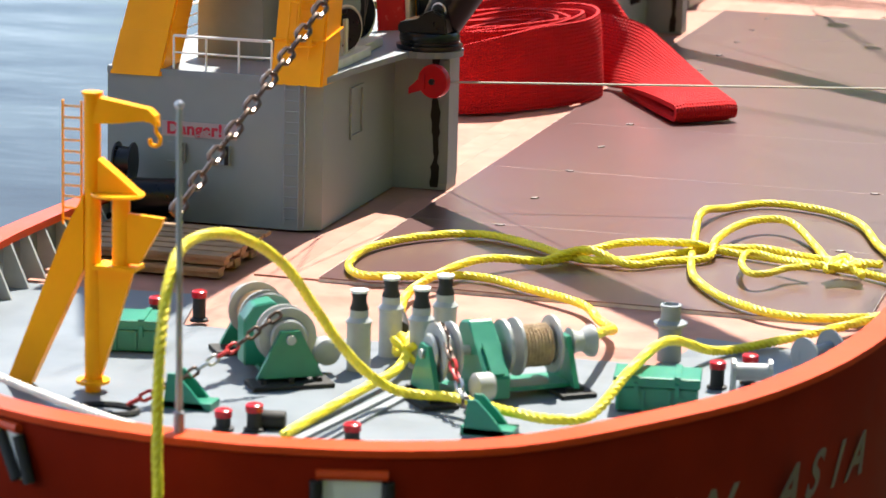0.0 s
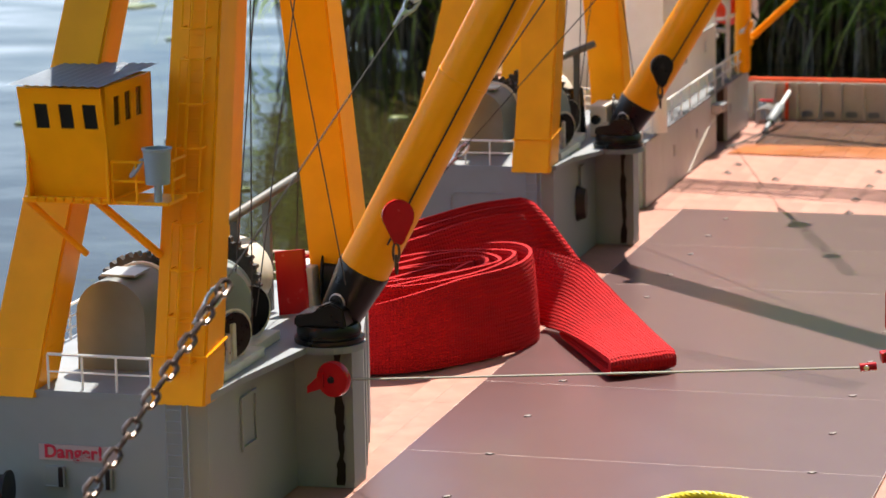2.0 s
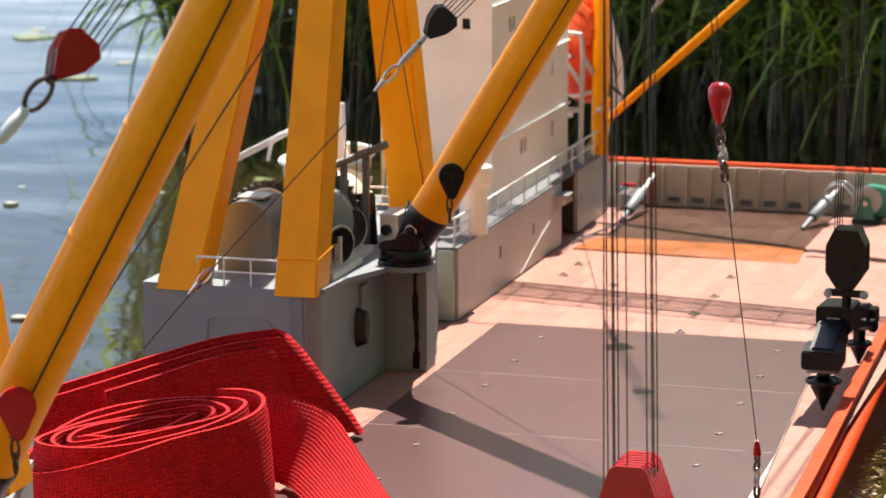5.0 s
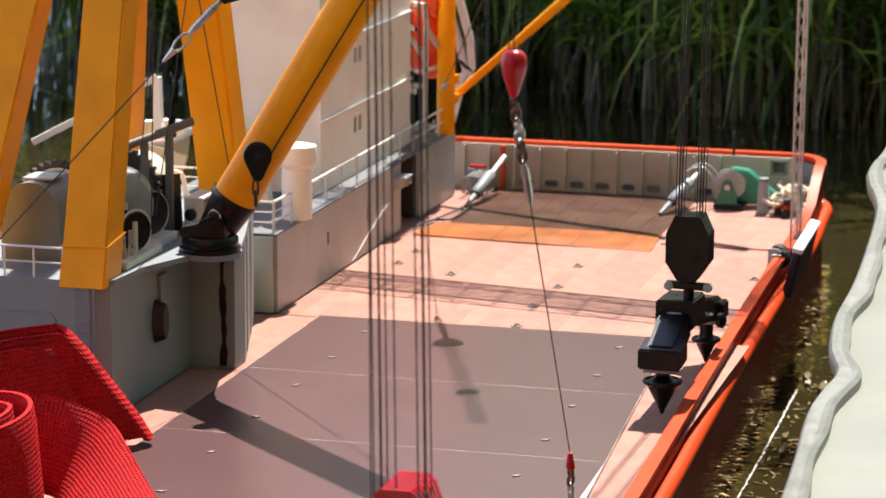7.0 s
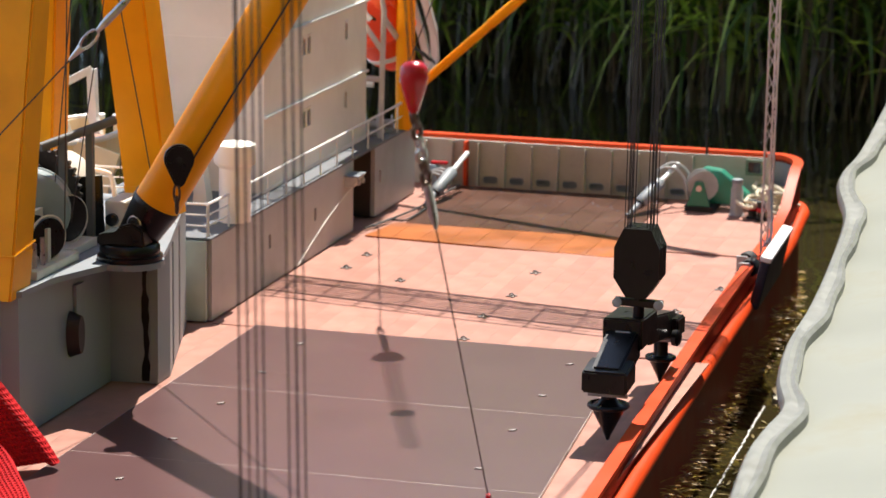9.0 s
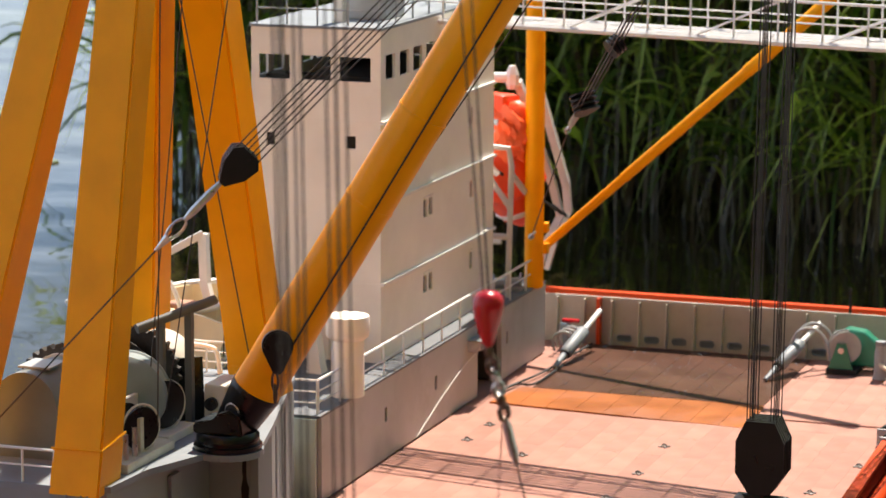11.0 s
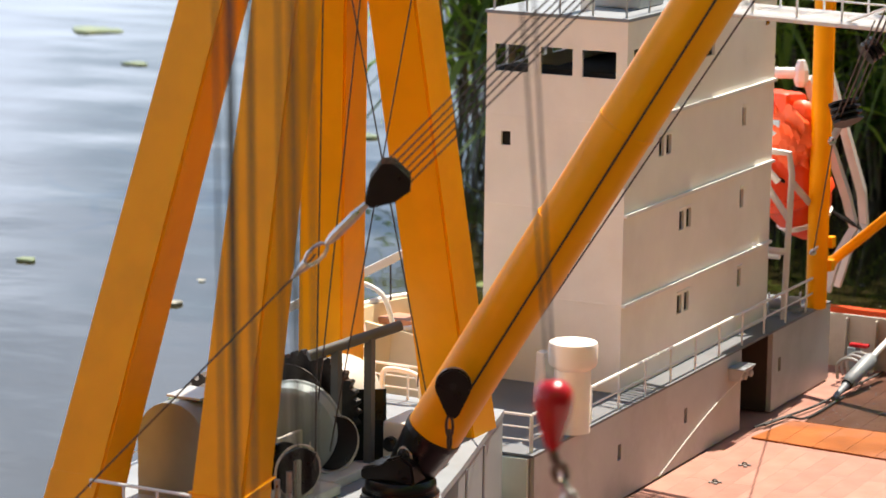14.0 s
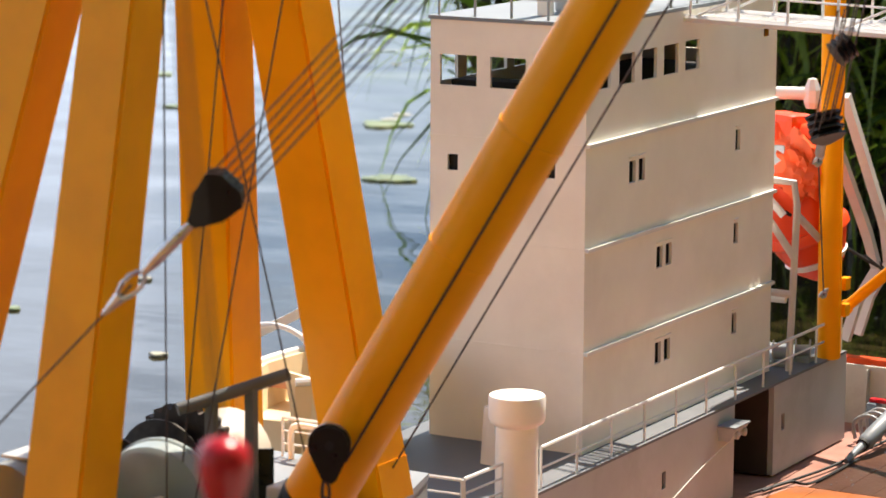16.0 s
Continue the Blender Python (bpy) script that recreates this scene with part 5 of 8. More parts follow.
hk = spline([(0.0068, -1.4305, 0.1240), (0.0066, -1.4305, 0.1195), (0.0085, -1.4305, 0.1165), (0.0075, -1.4305, 0.1135), (0.0045, -1.4305, 0.1135), (0.0035, -1.4305, 0.1160)], 5)
part("hook", tube(B(), hk, 0.0010, 8), YELLOW, davit, smooth=True)
part("gusset", prism(B(), [(-0.0195, 0.106), (-0.0195, 0.0915), (0.0000, 0.0910), (-0.0095, 0.0985)], -1.4340, -1.4275, "y"), YELLOW, davit)
part("shelf", lathe(B(), (-0.0110, -1.4310, 0.0898), [(0.0115, 0), (0.0120, 0.0006), (0.0115, 0.0014)], 24), YELLOW, davit, smooth=True)
part("side_post", cyl(B(), (-0.0095, -1.431, 0.0590), (-0.0095, -1.431, 0.0898), 0.0040, n=14), YELLOW, davit, smooth=True)
part("lower_shelf", prism(B(), [(-0.0205, 0.0570), (-0.0010, 0.0570), (-0.0010, 0.0590), (-0.0205, 0.0590)], -1.4375, -1.4245, "y"), YELLOW, davit)
part("bracket", prism(B(), [(-0.0060, 0.0825), (0.0110, 0.0815), (0.0095, 0.0775), (-0.0005, 0.0600), (-0.0060, 0.0600)], -1.4330, -1.4300, "y"), YELLOW, davit)
part("web", prism(B(), [(-0.0200, 0.0572), (-0.0030, 0.0572), (-0.0190, 0.0060), (-0.0205, 0.0060)], -1.4330, -1.4300, "y"), YELLOW, davit)
strut = [(-0.0262, 0.0900), (-0.0262, 0.0560), (-0.0520, 0.0010), (-0.0635, 0.0010), (-0.0355, 0.0720)]
part("strut", prism(B(), strut, -1.4340, -1.4285, "y"), YELLOW, davit)
ladder(davit, (-0.0330, -1.4300, 0.0750), (-0.0330, -1.4300, 0.1305), 0.0088, 11, 0.0006, YELLOW)

pole = thing("flag_pole", (0.0735, -1.578, 0.0255), "thin grey metal flag pole on the bow rail", "pole")
part("pole", cyl(B(), (0.0735, -1.578, 0.0255), (0.0722, -1.576, 0.1563), 0.0014, 0.0011, 12), STEEL, pole, smooth=True)
part("foot", lathe(B(), (0.0735, -1.578, 0.0245), [(0.0050, 0), (0.0046, 0.0015), (0.0022, 0.004), (0.0021, 0.013), (0.0015, 0.0135)], 18), PALE, pole, smooth=True)
part("ball", lathe(B(), (0.0722, -1.576, 0.1560), [(0.0008, 0), (0.0018, 0.0010), (0.0018, 0.0024), (0.0008, 0.0034)], 12), BARE, pole, smooth=True)

WOOD = mat("weathered pallet wood", (0.30, 0.17, 0.085), 0.75, var=0.3, scale=90, bump=0.4, bump_scale=300, rand=0.2)
pal = thing("wooden_pallet", (-0.094, -1.165, 0.0), "stacked weathered wooden planks on the deck", "pallet")
for layer, z in ((0, 0.0025), (1, 0.0095)):
    for k in range(3):
        bm = box(B(), -0.139 + layer * 0.004, -0.049 + layer * 0.003, -1.196 + k * 0.026, -1.188 + k * 0.026, z - 0.0025, z + 0.001, 0.0003)
        part("bearer", bm, WOOD, pal)
    for k in range(6):
        y = -1.199 + k * 0.0125
        bm = box(B(), -0.140 + layer * 0.003, -0.048 + layer * 0.004, y, y + 0.0095, z + 0.001, z + 0.0032, 0.0003)
        part("plank", bm, WOOD, pal)

drm = thing("hawser_drum", (-0.135, -1.095, 0.0), "dark hawser drum standing beside the fore tower", "drum")
drum(drm, (-0.126, -1.094, 0.020), (1, 0.35, 0), 0.026, 0.010, 0.0140, BLACK, "drum")
drum(drm, (-0.146, -1.085, 0.036), (1, 0.1, 0), 0.008, 0.009, 0.0115, BLACK, "upper_drum")
bm = B()
box(bm, -0.150, -0.112, -1.104, -1.084, 0.0, 0.010, 0.001)
part("stand", bm, BLACK, drm)

# ribs inside the bow bulwark
for k in range(14):
    y = -1.10 - k * 0.026
    x = 2 * CX - (CX + half(y)) + 0.006
    bm = prism(B(), [(x, 0.0), (x + 0.014, 0.0), (x + 0.004, rim_z(y) - 0.004), (x, rim_z(y) - 0.004)], y - 0.001, y + 0.001, "y")
    part("bulwark_rib", bm, STEEL, hull)

CHRED = mat("red painted chain", (0.55, 0.03, 0.03), 0.45, var=0.1)
chain("anchor_chain", [(0.1250, -1.386, 0.034), (0.1330, -1.402, 0.026), (0.1440, -1.421, 0.014), (0.1550, -1.436, 0.004)], 0.0078, 0.0008, 0.0050, [RUSTY, RUSTY, CHRED, BARE], "dark, red and silver anchor chain on the winch")
chain("anchor_chain", [(0.0520, -1.394, 0.034), (0.0390, -1.414, 0.023), (0.0210, -1.441, 0.011), (0.0050, -1.459, 0.004)], 0.0078, 0.0008, 0.0050, [RUSTY, RUSTY, CHRED, BARE], "dark, red and silver anchor chain on the winch")
for x, y in ((0.0255, -1.441), (0.1600, -1.437)):
    st = thing("chain_stopper", (x, y, 0.0005), "small green chain stopper on the foredeck", "chain stopper", "chain stoppers")
    part("plate", prism(B(), [(x - 0.009, 0.0005), (x + 0.011, 0.0005), (x + 0.004, 0.009), (x - 0.003, 0.016), (x - 0.007, 0.016)], y - 0.006, y - 0.0045, "y"), GREEN, st)
    part("plate", prism(B(), [(x - 0.009, 0.0005), (x + 0.011, 0.0005), (x + 0.004, 0.009), (x - 0.003, 0.016), (x - 0.007, 0.016)], y + 0.0045, y + 0.006, "y"), GREEN, st)
    part("bed", box(B(), x - 0.010, x + 0.013, y - 0.006, y + 0.006, 0.0005, 0.004, 0.0004), GREEN, st)
hw = thing("hawse_ring", (0.0, -1.462, 0.0005), "dark oval hawse ring in the foredeck", "hawse ring")
part("ring", tube(B(), [(-0.003 + 0.013 * math.cos(a * math.pi / 12), -1.462 + 0.008 * math.sin(a * math.pi / 12), 0.0015) for a in range(24)], 0.0016, 6, closed=True), RUBBER, hw, smooth=True)
for dx in (0.0, 0.010):
    tr = thing("deck_strip", (0.09 + dx, -1.44, 0.0005), "pale metal strip lying on the foredeck", "strip", "deck strips")
    part("strip", loft(B(), [(0.0860 + dx, -1.480, 0.0006), (0.0905 + dx, -1.480, 0.0006), (0.1085 + dx * 0.6, -1.385, 0.0006), (0.1045 + dx * 0.6, -1.385, 0.0006)],
                       [(0.0860 + dx, -1.480, 0.0022), (0.0905 + dx, -1.480, 0.0022), (0.1085 + dx * 0.6, -1.385, 0.0022), (0.1045 + dx * 0.6, -1.385, 0.0022)]), PALE, tr)

# ---------------------------------------------------------------- ropes
YROPE = mat("yellow polypropylene rope", (0.86, 0.70, 0.025), 0.5, var=0.12, scale=200, bump=0.4, bump_scale=900, stain=(0.42, 0.34, 0.05), stain_amt=0.5, stain_scale=18)


def laid_rope(name, pts, r, parent, material, per=10, pitch=None):
    """A three-strand rope along points, as twisted strands."""
    pts = spline(pts, per)
    pitch = pitch or r * 4.6
    # even steps
    dense, step = [pts[0]], r * 0.75
    left = step
    for a, b in zip(pts, pts[1:]):
        seg = (b - a).length
        while left <= seg:
            dense.append(a.lerp(b, left / seg))
            left += step
        left -= seg
    bm = B()
    up = (dense[1] - dense[0]).orthogonal().normalized()
    frames = []
    for i, p in enumerate(dense):
        d = (dense[min(i + 1, len(dense) - 1)] - dense[max(i - 1, 0)]).normalized()
        up = (up - d * up.dot(d)).normalized()
        frames.append((p, up, d.cross(up)))
    for k in range(3):
        line = [p + (u * math.cos(2 * math.pi * (i * step / pitch + k / 3)) + w * math.sin(2 * math.pi * (i * step / pitch + k / 3))) * r * 0.40 for i, (p, u, w) in enumerate(frames)]
        tube(bm, line, r * 0.64, 7)
    return part(name, bm, material, parent, smooth=True)


rope = thing("yellow_rope", (0.15, -1.1, 0.0), "bright yellow twisted rope looped over the bow and deck", "rope")
RR = 0.0023
za = 0.0042
A = [(0.078, -1.612, -0.03), (0.078, -1.612, 0.009), (0.076, -1.608, 0.034), (0.074, -1.60, 0.068), (0.070, -1.58, 0.091), (0.069, -1.56, 0.100), (0.074, -1.535, 0.100), (0.081, -1.51, 0.091),
     (0.086, -1.485, 0.076), (0.092, -1.465, 0.055), (0.099, -1.45, 0.036), (0.104, -1.425, 0.018), (0.115, -1.412, 0.008)]
A2 = [(0.138, -1.413), (0.167, -1.427), (0.189, -1.433), (0.202, -1.418), (0.211, -1.386), (0.216, -1.325), (0.230, -1.272), (0.258, -1.234), (0.276, -1.205), (0.296, -1.169)]
laid_rope("over_bow", A + [(x, y, za + (0.016 if k in (4, 5) else 0.004 if k < 4 else 0)) for k, (x, y) in enumerate(A2)], RR, rope, YROPE)
Bp = [(0.163, -1.232), (0.147, -1.201), (0.115, -1.178), (0.080, -1.159), (0.046, -1.172), (0.024, -1.178), (0.010, -1.157), (0.007, -1.113), (0.024, -1.074), (0.054, -1.053), (0.088, -1.069), (0.119, -1.095),
      (0.146, -1.090), (0.174, -1.055), (0.207, -1.032), (0.241, -1.046), (0.280, -1.049)]
laid_rope("front_loop", [(0.184, -1.345, 0.024), (0.181, -1.300, 0.016), (0.175, -1.255, 0.006)] + [(x, y, za) for x, y in Bp], RR, rope, YROPE)
Cp = [(0.088, -1.330), (0.081, -1.303), (0.059, -1.216), (0.067, -1.178), (0.080, -1.137), (0.109, -1.105), (0.138, -1.072)] + [(0.173, -1.057), (0.190, -1.047), (0.219, -1.055), (0.247, -1.063), (0.266, -1.070), (0.282, -1.081), (0.294, -1.091)]
laid_rope("crossing_line", [(x, y, za + 0.005 * (k in (3, 4, 6, 7))) for k, (x, y) in enumerate(Cp)], RR, rope, YROPE)
Dp = [(0.287, -1.040), (0.270, -0.999), (0.253, -0.945), (0.232, -0.915), (0.207, -0.902), (0.188, -0.903), (0.171, -0.926), (0.164, -0.969), (0.171, -1.028), (0.183, -1.098), (0.193, -1.128), (0.211, -1.159), (0.231, -1.179), (0.248, -1.188), (0.263, -1.188), (0.285, -1.178), (0.304, -1.162)]
laid_rope("side_loop", [(x, y, za + 0.005 * (k in (7,))) for k, (x, y) in enumerate(Dp)], RR, rope, YROPE)
Ep = [(0.104, -1.112), (0.124, -1.094)] + [(0.149, -1.100), (0.167, -1.084), (0.186, -1.067), (0.186, -1.043), (0.190, -0.999), (0.201, -0.975), (0.217, -0.978), (0.235, -1.009), (0.249, -1.050), (0.259, -1.068)]
laid_rope("inner_loop", [(x, y, za + 0.005 * (k in (1, 5, 6, 7, 8))) for k, (x, y) in enumerate(Ep)], RR, rope, YROPE)
Gp = [(0.245, -1.090), (0.229, -1.081), (0.215, -1.069), (0.208, -1.071), (0.210, -1.098), (0.218, -1.119), (0.227, -1.117), (0.235, -1.099), (0.246, -1.091)]
laid_rope("eye", [(x, y, za + 0.005) for x, y in Gp], RR * 0.85, rope, YROPE)
rk = random.Random(5)
knot = [(0.264 + 0.009 * math.cos(a * 1.9) + rk.uniform(-0.002, 0.002), -1.085 + 0.011 * math.sin(a * 2.3) + rk.uniform(-0.002, 0.002), 0.010 + 0.006 * math.sin(a * 3.1)) for a in range(12)]
laid_rope("knot", knot, RR * 0.9, rope, YROPE, per=6)
laid_rope("end_piece", [(0.084, -1.482, 0.004), (0.088, -1.444, 0.004), (0.094, -1.403, 0.005), (0.099, -1.367, 0.006), (0.0965, -1.340, 0.009), (0.092, -1.325, 0.012)], RR, rope, YROPE)
tangle = [(0.094 + 0.007 * math.cos(a * 2.1), -1.338 + 0.008 * math.sin(a * 1.7), 0.009 + 0.005 * math.sin(a * 2.9)) for a in range(9)]
laid_rope("tangle", tangle, RR * 0.75, rope, YROPE, per=6)
sleeve = thing("black_sleeve", (0.090, -1.315, 0.0), "black rubber sleeve on the yellow rope", "sleeve")
part("sleeve", cyl(B(), (0.0865, -1.322, 0.012), (0.0800, -1.305, 0.014), 0.0055, n=14), RUBBER, sleeve, smooth=True)
WLINE = mat("white mooring line", (0.72, 0.70, 0.64), 0.7, var=0.1)
wl = thing("white_line", (0.0, -1.52, 0.02), "white mooring line across the bow corner", "line")
laid_rope("line", [(-0.075, -1.480, 0.028), (-0.040, -1.503, 0.0245), (0.010, -1.530, 0.0215), (0.060, -1.556, 0.0205)], 0.0019, wl, WLINE)


# ---------------------------------------------------------------- deckhouse fittings
funnel = thing("ventilator_trunk", (-0.0385, 0.066, 0.0575), "cream round ventilator trunk with a flat white cap", "ventilator")
part("trunk", lathe(B(), (-0.0385, 0.066, 0.0575), [(0.0112, 0), (0.0110, 0.0395)], 30), WHITE, funnel, smooth=True)
part("cap", lathe(B(), (-0.0385, 0.066, 0.0970), [(0.0112, -0.001), (0.0140, 0.001), (0.0146, 0.003), (0.0148, 0.0135), (0.0143, 0.0150), (0.010, 0.0160), (0.001, 0.0165)], 34), WHITE, funnel, "flat cream cap", smooth=True)
box_v = thing("vent_box", (-0.078, 0.115, 0.0575), "narrow cream vent box beside the deckhouse", "vent")
part("box", loft(B(), [(-0.090, 0.120, 0.0575), (-0.078, 0.118, 0.0575), (-0.078, 0.130, 0.0575), (-0.090, 0.130, 0.0575)],
                [(-0.0885, 0.121, 0.089), (-0.0825, 0.119, 0.089), (-0.0825, 0.129, 0.089), (-0.0885, 0.129, 0.089)]), WHITE, box_v)
railing("guard_rail", [(-0.036, 0.088 + 0.0408 * i, 0.0575) for i in range(11)], 0.0225, rails=2)
railing("guard_rail", [(-0.100, 0.006, 0.0575), (-0.068, 0.006, 0.0575), (-0.0375, 0.0075, 0.0575)], 0.0225, rails=3)
railing("guard_rail", [(-0.0375, 0.0095, 0.0575), (-0.0365, 0.047, 0.0575)], 0.0225, rails=3)
railing("roof_rail", [(hx0 + 0.003 + (hx1 - hx0 - 0.006) * i / 4, hy0 + 0.004, hz1 + 0.002) for i in range(5)] + [(hx1 - 0.003, hy0 + 0.004 + (hy1 - hy0 - 0.008) * i / 7, hz1 + 0.002) for i in range(1, 8)], 0.022, rails=2, material=STEEL)
rb = thing("roof_box", (-0.082, 0.215, hz1 + 0.002), "grey console box on the bridge roof", "box")
part("case", box(B(), -0.098, -0.066, 0.215, 0.255, hz1 + 0.002, hz1 + 0.034, 0.002), STEEL, rb)
mp = thing("roof_post", (-0.094, 0.195, hz1 + 0.002), "cream square post on the bridge roof", "post")
part("post", box(B(), -0.0965, -0.0895, 0.192, 0.199, hz1 + 0.002, hz1 + 0.05, 0.0006), WHITE, mp)
for z in (0.1135, 0.1705, 0.2275):
    bm = box(B(), hx0, hx1, hy0 - 0.0006, hy0, z - 0.0004, z + 0.0004)
    part("front_seam", bm, WHITE, house)
for y, z in ((0.398, 0.278),):
    bm = box(B(), hx1 - 0.0012, hx1 + 0.0006, y, y + 0.006, z - 0.011, z)
    part("small_window", bm, GLASS_DARK, house)
    bm = box(B(), hx1, hx1 + 0.0016, y - 0.001, y + 0.008, z + 0.001, z + 0.0022)
    part("window_hood", bm, WHITE, house)
for u0, u1, v0, v1 in side[5:]:
    bm = box(B(), hx1, hx1 + 0.0009, hy0 + 0.002 + u0 - 0.0005, hy0 + 0.002 + u1 + 0.0005, hz0 + v1 + 0.0018, hz0 + v1 + 0.0025)
    part("window_hood", bm, WHITE, house)
fl = thing("bridge_floor_console", (-0.1, 0.26, hz0 + 0.192), "dark consoles inside the bridge", "console")
part("console", box(B(), hx0 + 0.006, hx1 - 0.006, hy0 + 0.012, hy0 + 0.03, hz0 + 0.1915, hz0 + 0.2, 0.001), INSIDE, fl)
bk = thing("lamp_bracket", (-0.030, 0.318, 0.040), "grey rope bracket on the side wall", "bracket")
part("case", loft(B(), [(-0.0335, 0.305, 0.0385), (-0.0270, 0.306, 0.0385), (-0.0270, 0.321, 0.0385), (-0.0335, 0.322, 0.0385)], [(-0.0335, 0.303, 0.0470), (-0.0225, 0.304, 0.0470), (-0.0225, 0.323, 0.0470), (-0.0335, 0.324, 0.0470)]), STEEL, bk)
part("lid", box(B(), -0.0335, -0.0220, 0.3025, 0.3245, 0.0470, 0.0482, 0.0004), PALE, bk)
for y0 in (0.3085, 0.3190):
    part("lug", lathe(B(), (-0.0245, y0, 0.0425), [(0.0024, 0), (0.0024, 0.002), (0.0010, 0.0026)], 12, (1, 0, 0)), BARE, bk, smooth=True)
wl2 = thing("thin_white_line", (-0.032, 0.2, 0.0), "thin white line slung along the grey side wall", "line")
part("line", tube(B(), spline([(-0.0290, 0.312, 0.038), (-0.0322, 0.285, 0.0295), (-0.0327, 0.25, 0.0200), (-0.0327, 0.21, 0.0080), (-0.0327, 0.188, 0.001)], 6), 0.00035, 6), WLINE, wl2)

part("door_frame", tube(B(), [(-0.072, 0.0022, 0.004), (-0.072, 0.0022, 0.036), (-0.069, 0.0022, 0.039), (-0.052, 0.0028, 0.039), (-0.049, 0.003, 0.036), (-0.049, 0.003, 0.004)], 0.0006, 5), GREY, lower, "raised door outline")

# mast with derrick
mast = thing("derrick_mast", (-0.036, 0.476, 0.0575), "yellow round derrick mast", "mast")
part("mast", cyl(B(), (-0.036, 0.476, 0.0575), (-0.029, 0.452, 0.30), 0.0076, 0.0072, 20), YELLOW, mast, smooth=True)
for z in (0.088, 0.105):
    part("hinge", box(B(), -0.030, -0.0255, 0.476, 0.484, z - 0.004, z + 0.004, 0.0006), YELLOW, mast)
part("ladder_bar", cyl(B(), (-0.0265, 0.470, 0.06), (-0.0205, 0.450, 0.28), 0.0006, n=6), YELLOW, mast)
der = thing("derrick_boom", (-0.0335, 0.50, 0.0857), "slim yellow stepped derrick boom", "derrick boom")
d3 = Vector((1.086, 0.174, 1.0)).normalized()
p3 = Vector((-0.0345, 0.500, 0.0860))
for a, b, r in ((0.0, 0.085, 0.0036), (0.085, 0.215, 0.0043), (0.215, 0.40, 0.0052)):
    part("section", cyl(B(), p3 + d3 * a, p3 + d3 * b, r, r * 1.05, 16), YELLOW, der, smooth=True)
part("eye", tube(B(), [p3 + Vector((0.004 * math.cos(a * math.pi / 6), 0, 0.004 * math.sin(a * math.pi / 6))) for a in range(12)], 0.0009, 6, closed=True), YELLOW, der)

# boat davits and lifeboat behind the house
PINKW = mat("pale grey davit paint", (0.60, 0.55, 0.52), 0.5, var=0.08)
dv = thing("boat_davit", (-0.06, 0.50, 0.0575), "pale grey lifeboat davit frame", "davit")
part("arm", cyl(B(), (-0.105, 0.500, 0.2195), (-0.066, 0.510, 0.2200), 0.0042, n=14), RAILW, dv, "white round arm", smooth=True)
part("arm_head", lathe(B(), (-0.066, 0.510, 0.2105), [(0.004, 0), (0.0058, 0.004), (0.0058, 0.012), (0.003, 0.019), (0.001, 0.0195)], 8), RAILW, dv)
for o in (0.0, 0.022):
    pts = [(-0.062 + o * 0.4, 0.512 + o, 0.217), (-0.046 + o * 0.2, 0.560 + o, 0.125), (-0.043, 0.572 + o, 0.099), (-0.051, 0.560 + o, 0.078), (-0.057, 0.555 + o, 0.052)]
    part("frame_leg", tube(B(), pts, 0.0044, 4), PINKW, dv)
part("frame_leg", tube(B(), [(-0.071, 0.445, 0.0575), (-0.070, 0.446, 0.150), (-0.075, 0.447, 0.160), (-0.10, 0.450, 0.160)], 0.0028, 8), RAILW, dv)
part("frame_leg", tube(B(), [(-0.058, 0.450, 0.150), (-0.070, 0.446, 0.164), (-0.085, 0.447, 0.164)], 0.0026, 8), RAILW, dv)
part("brace", tube(B(), [(-0.071, 0.446, 0.112), (-0.086, 0.447, 0.140)], 0.0026, 8), RAILW, dv)
part("brace", tube(B(), [(-0.100, 0.446, 0.097), (-0.055, 0.450, 0.097)], 0.0026, 8), RAILW, dv)
part("brace", tube(B(), [(-0.058, 0.452, 0.152), (-0.040, 0.530, 0.115), (-0.040, 0.565, 0.102)], 0.0012, 6), RUBBER, dv)
part("hose", tube(B(), spline([(-0.041, 0.545, 0.112), (-0.036, 0.560, 0.102), (-0.038, 0.572, 0.099), (-0.044, 0.568, 0.108)], 5), 0.0010, 6), RUBBER, dv)
for pts in ([(-0.041, 0.424, 0.0575), (-0.041, 0.431, 0.160), (-0.043, 0.430, 0.1745), (-0.056, 0.427, 0.1755)], [(-0.041, 0.430, 0.155), (-0.040, 0.470, 0.132), (-0.040, 0.500, 0.118)],
            [(-0.041, 0.428, 0.128), (-0.056, 0.425, 0.150)], [(-0.041, 0.427, 0.105), (-0.056, 0.424, 0.106)]):
    part("frame_tube", tube(B(), pts, 0.0024, 8), PINKW, dv, "pale grey round tube", smooth=True)
ORB = mat("bright orange lifeboat shell", (0.82, 0.065, 0.012), 0.35, var=0.06, scale=30)
lb = thing("lifeboat", (-0.065, 0.49, 0.15), "bright orange enclosed lifeboat tilted on its davit", "lifeboat")
bm = B()
ax = Vector((0.28, 0.25, -0.93)).normalized()
prof = [(0.004, -0.058), (0.016, -0.054), (0.0235, -0.040), (0.0265, -0.015), (0.027, 0.010), (0.024, 0.030), (0.017, 0.046), (0.007, 0.055), (0.001, 0.057)]
lathe(bm, (-0.0640, 0.482, 0.1560), prof, 24, ax)
part("shell", bm, ORB, lb, smooth=True)
part("cabin", box(B(), -0.018, 0.014, -0.016, 0.016, -0.014, 0.012, 0.005, look((-0.066, 0.470, 0.196), (-0.04, 0.55, 0.19))), ORB, lb)
bm = B()
bmesh.ops.create_icosphere(bm, subdivisions=4, radius=1.0)
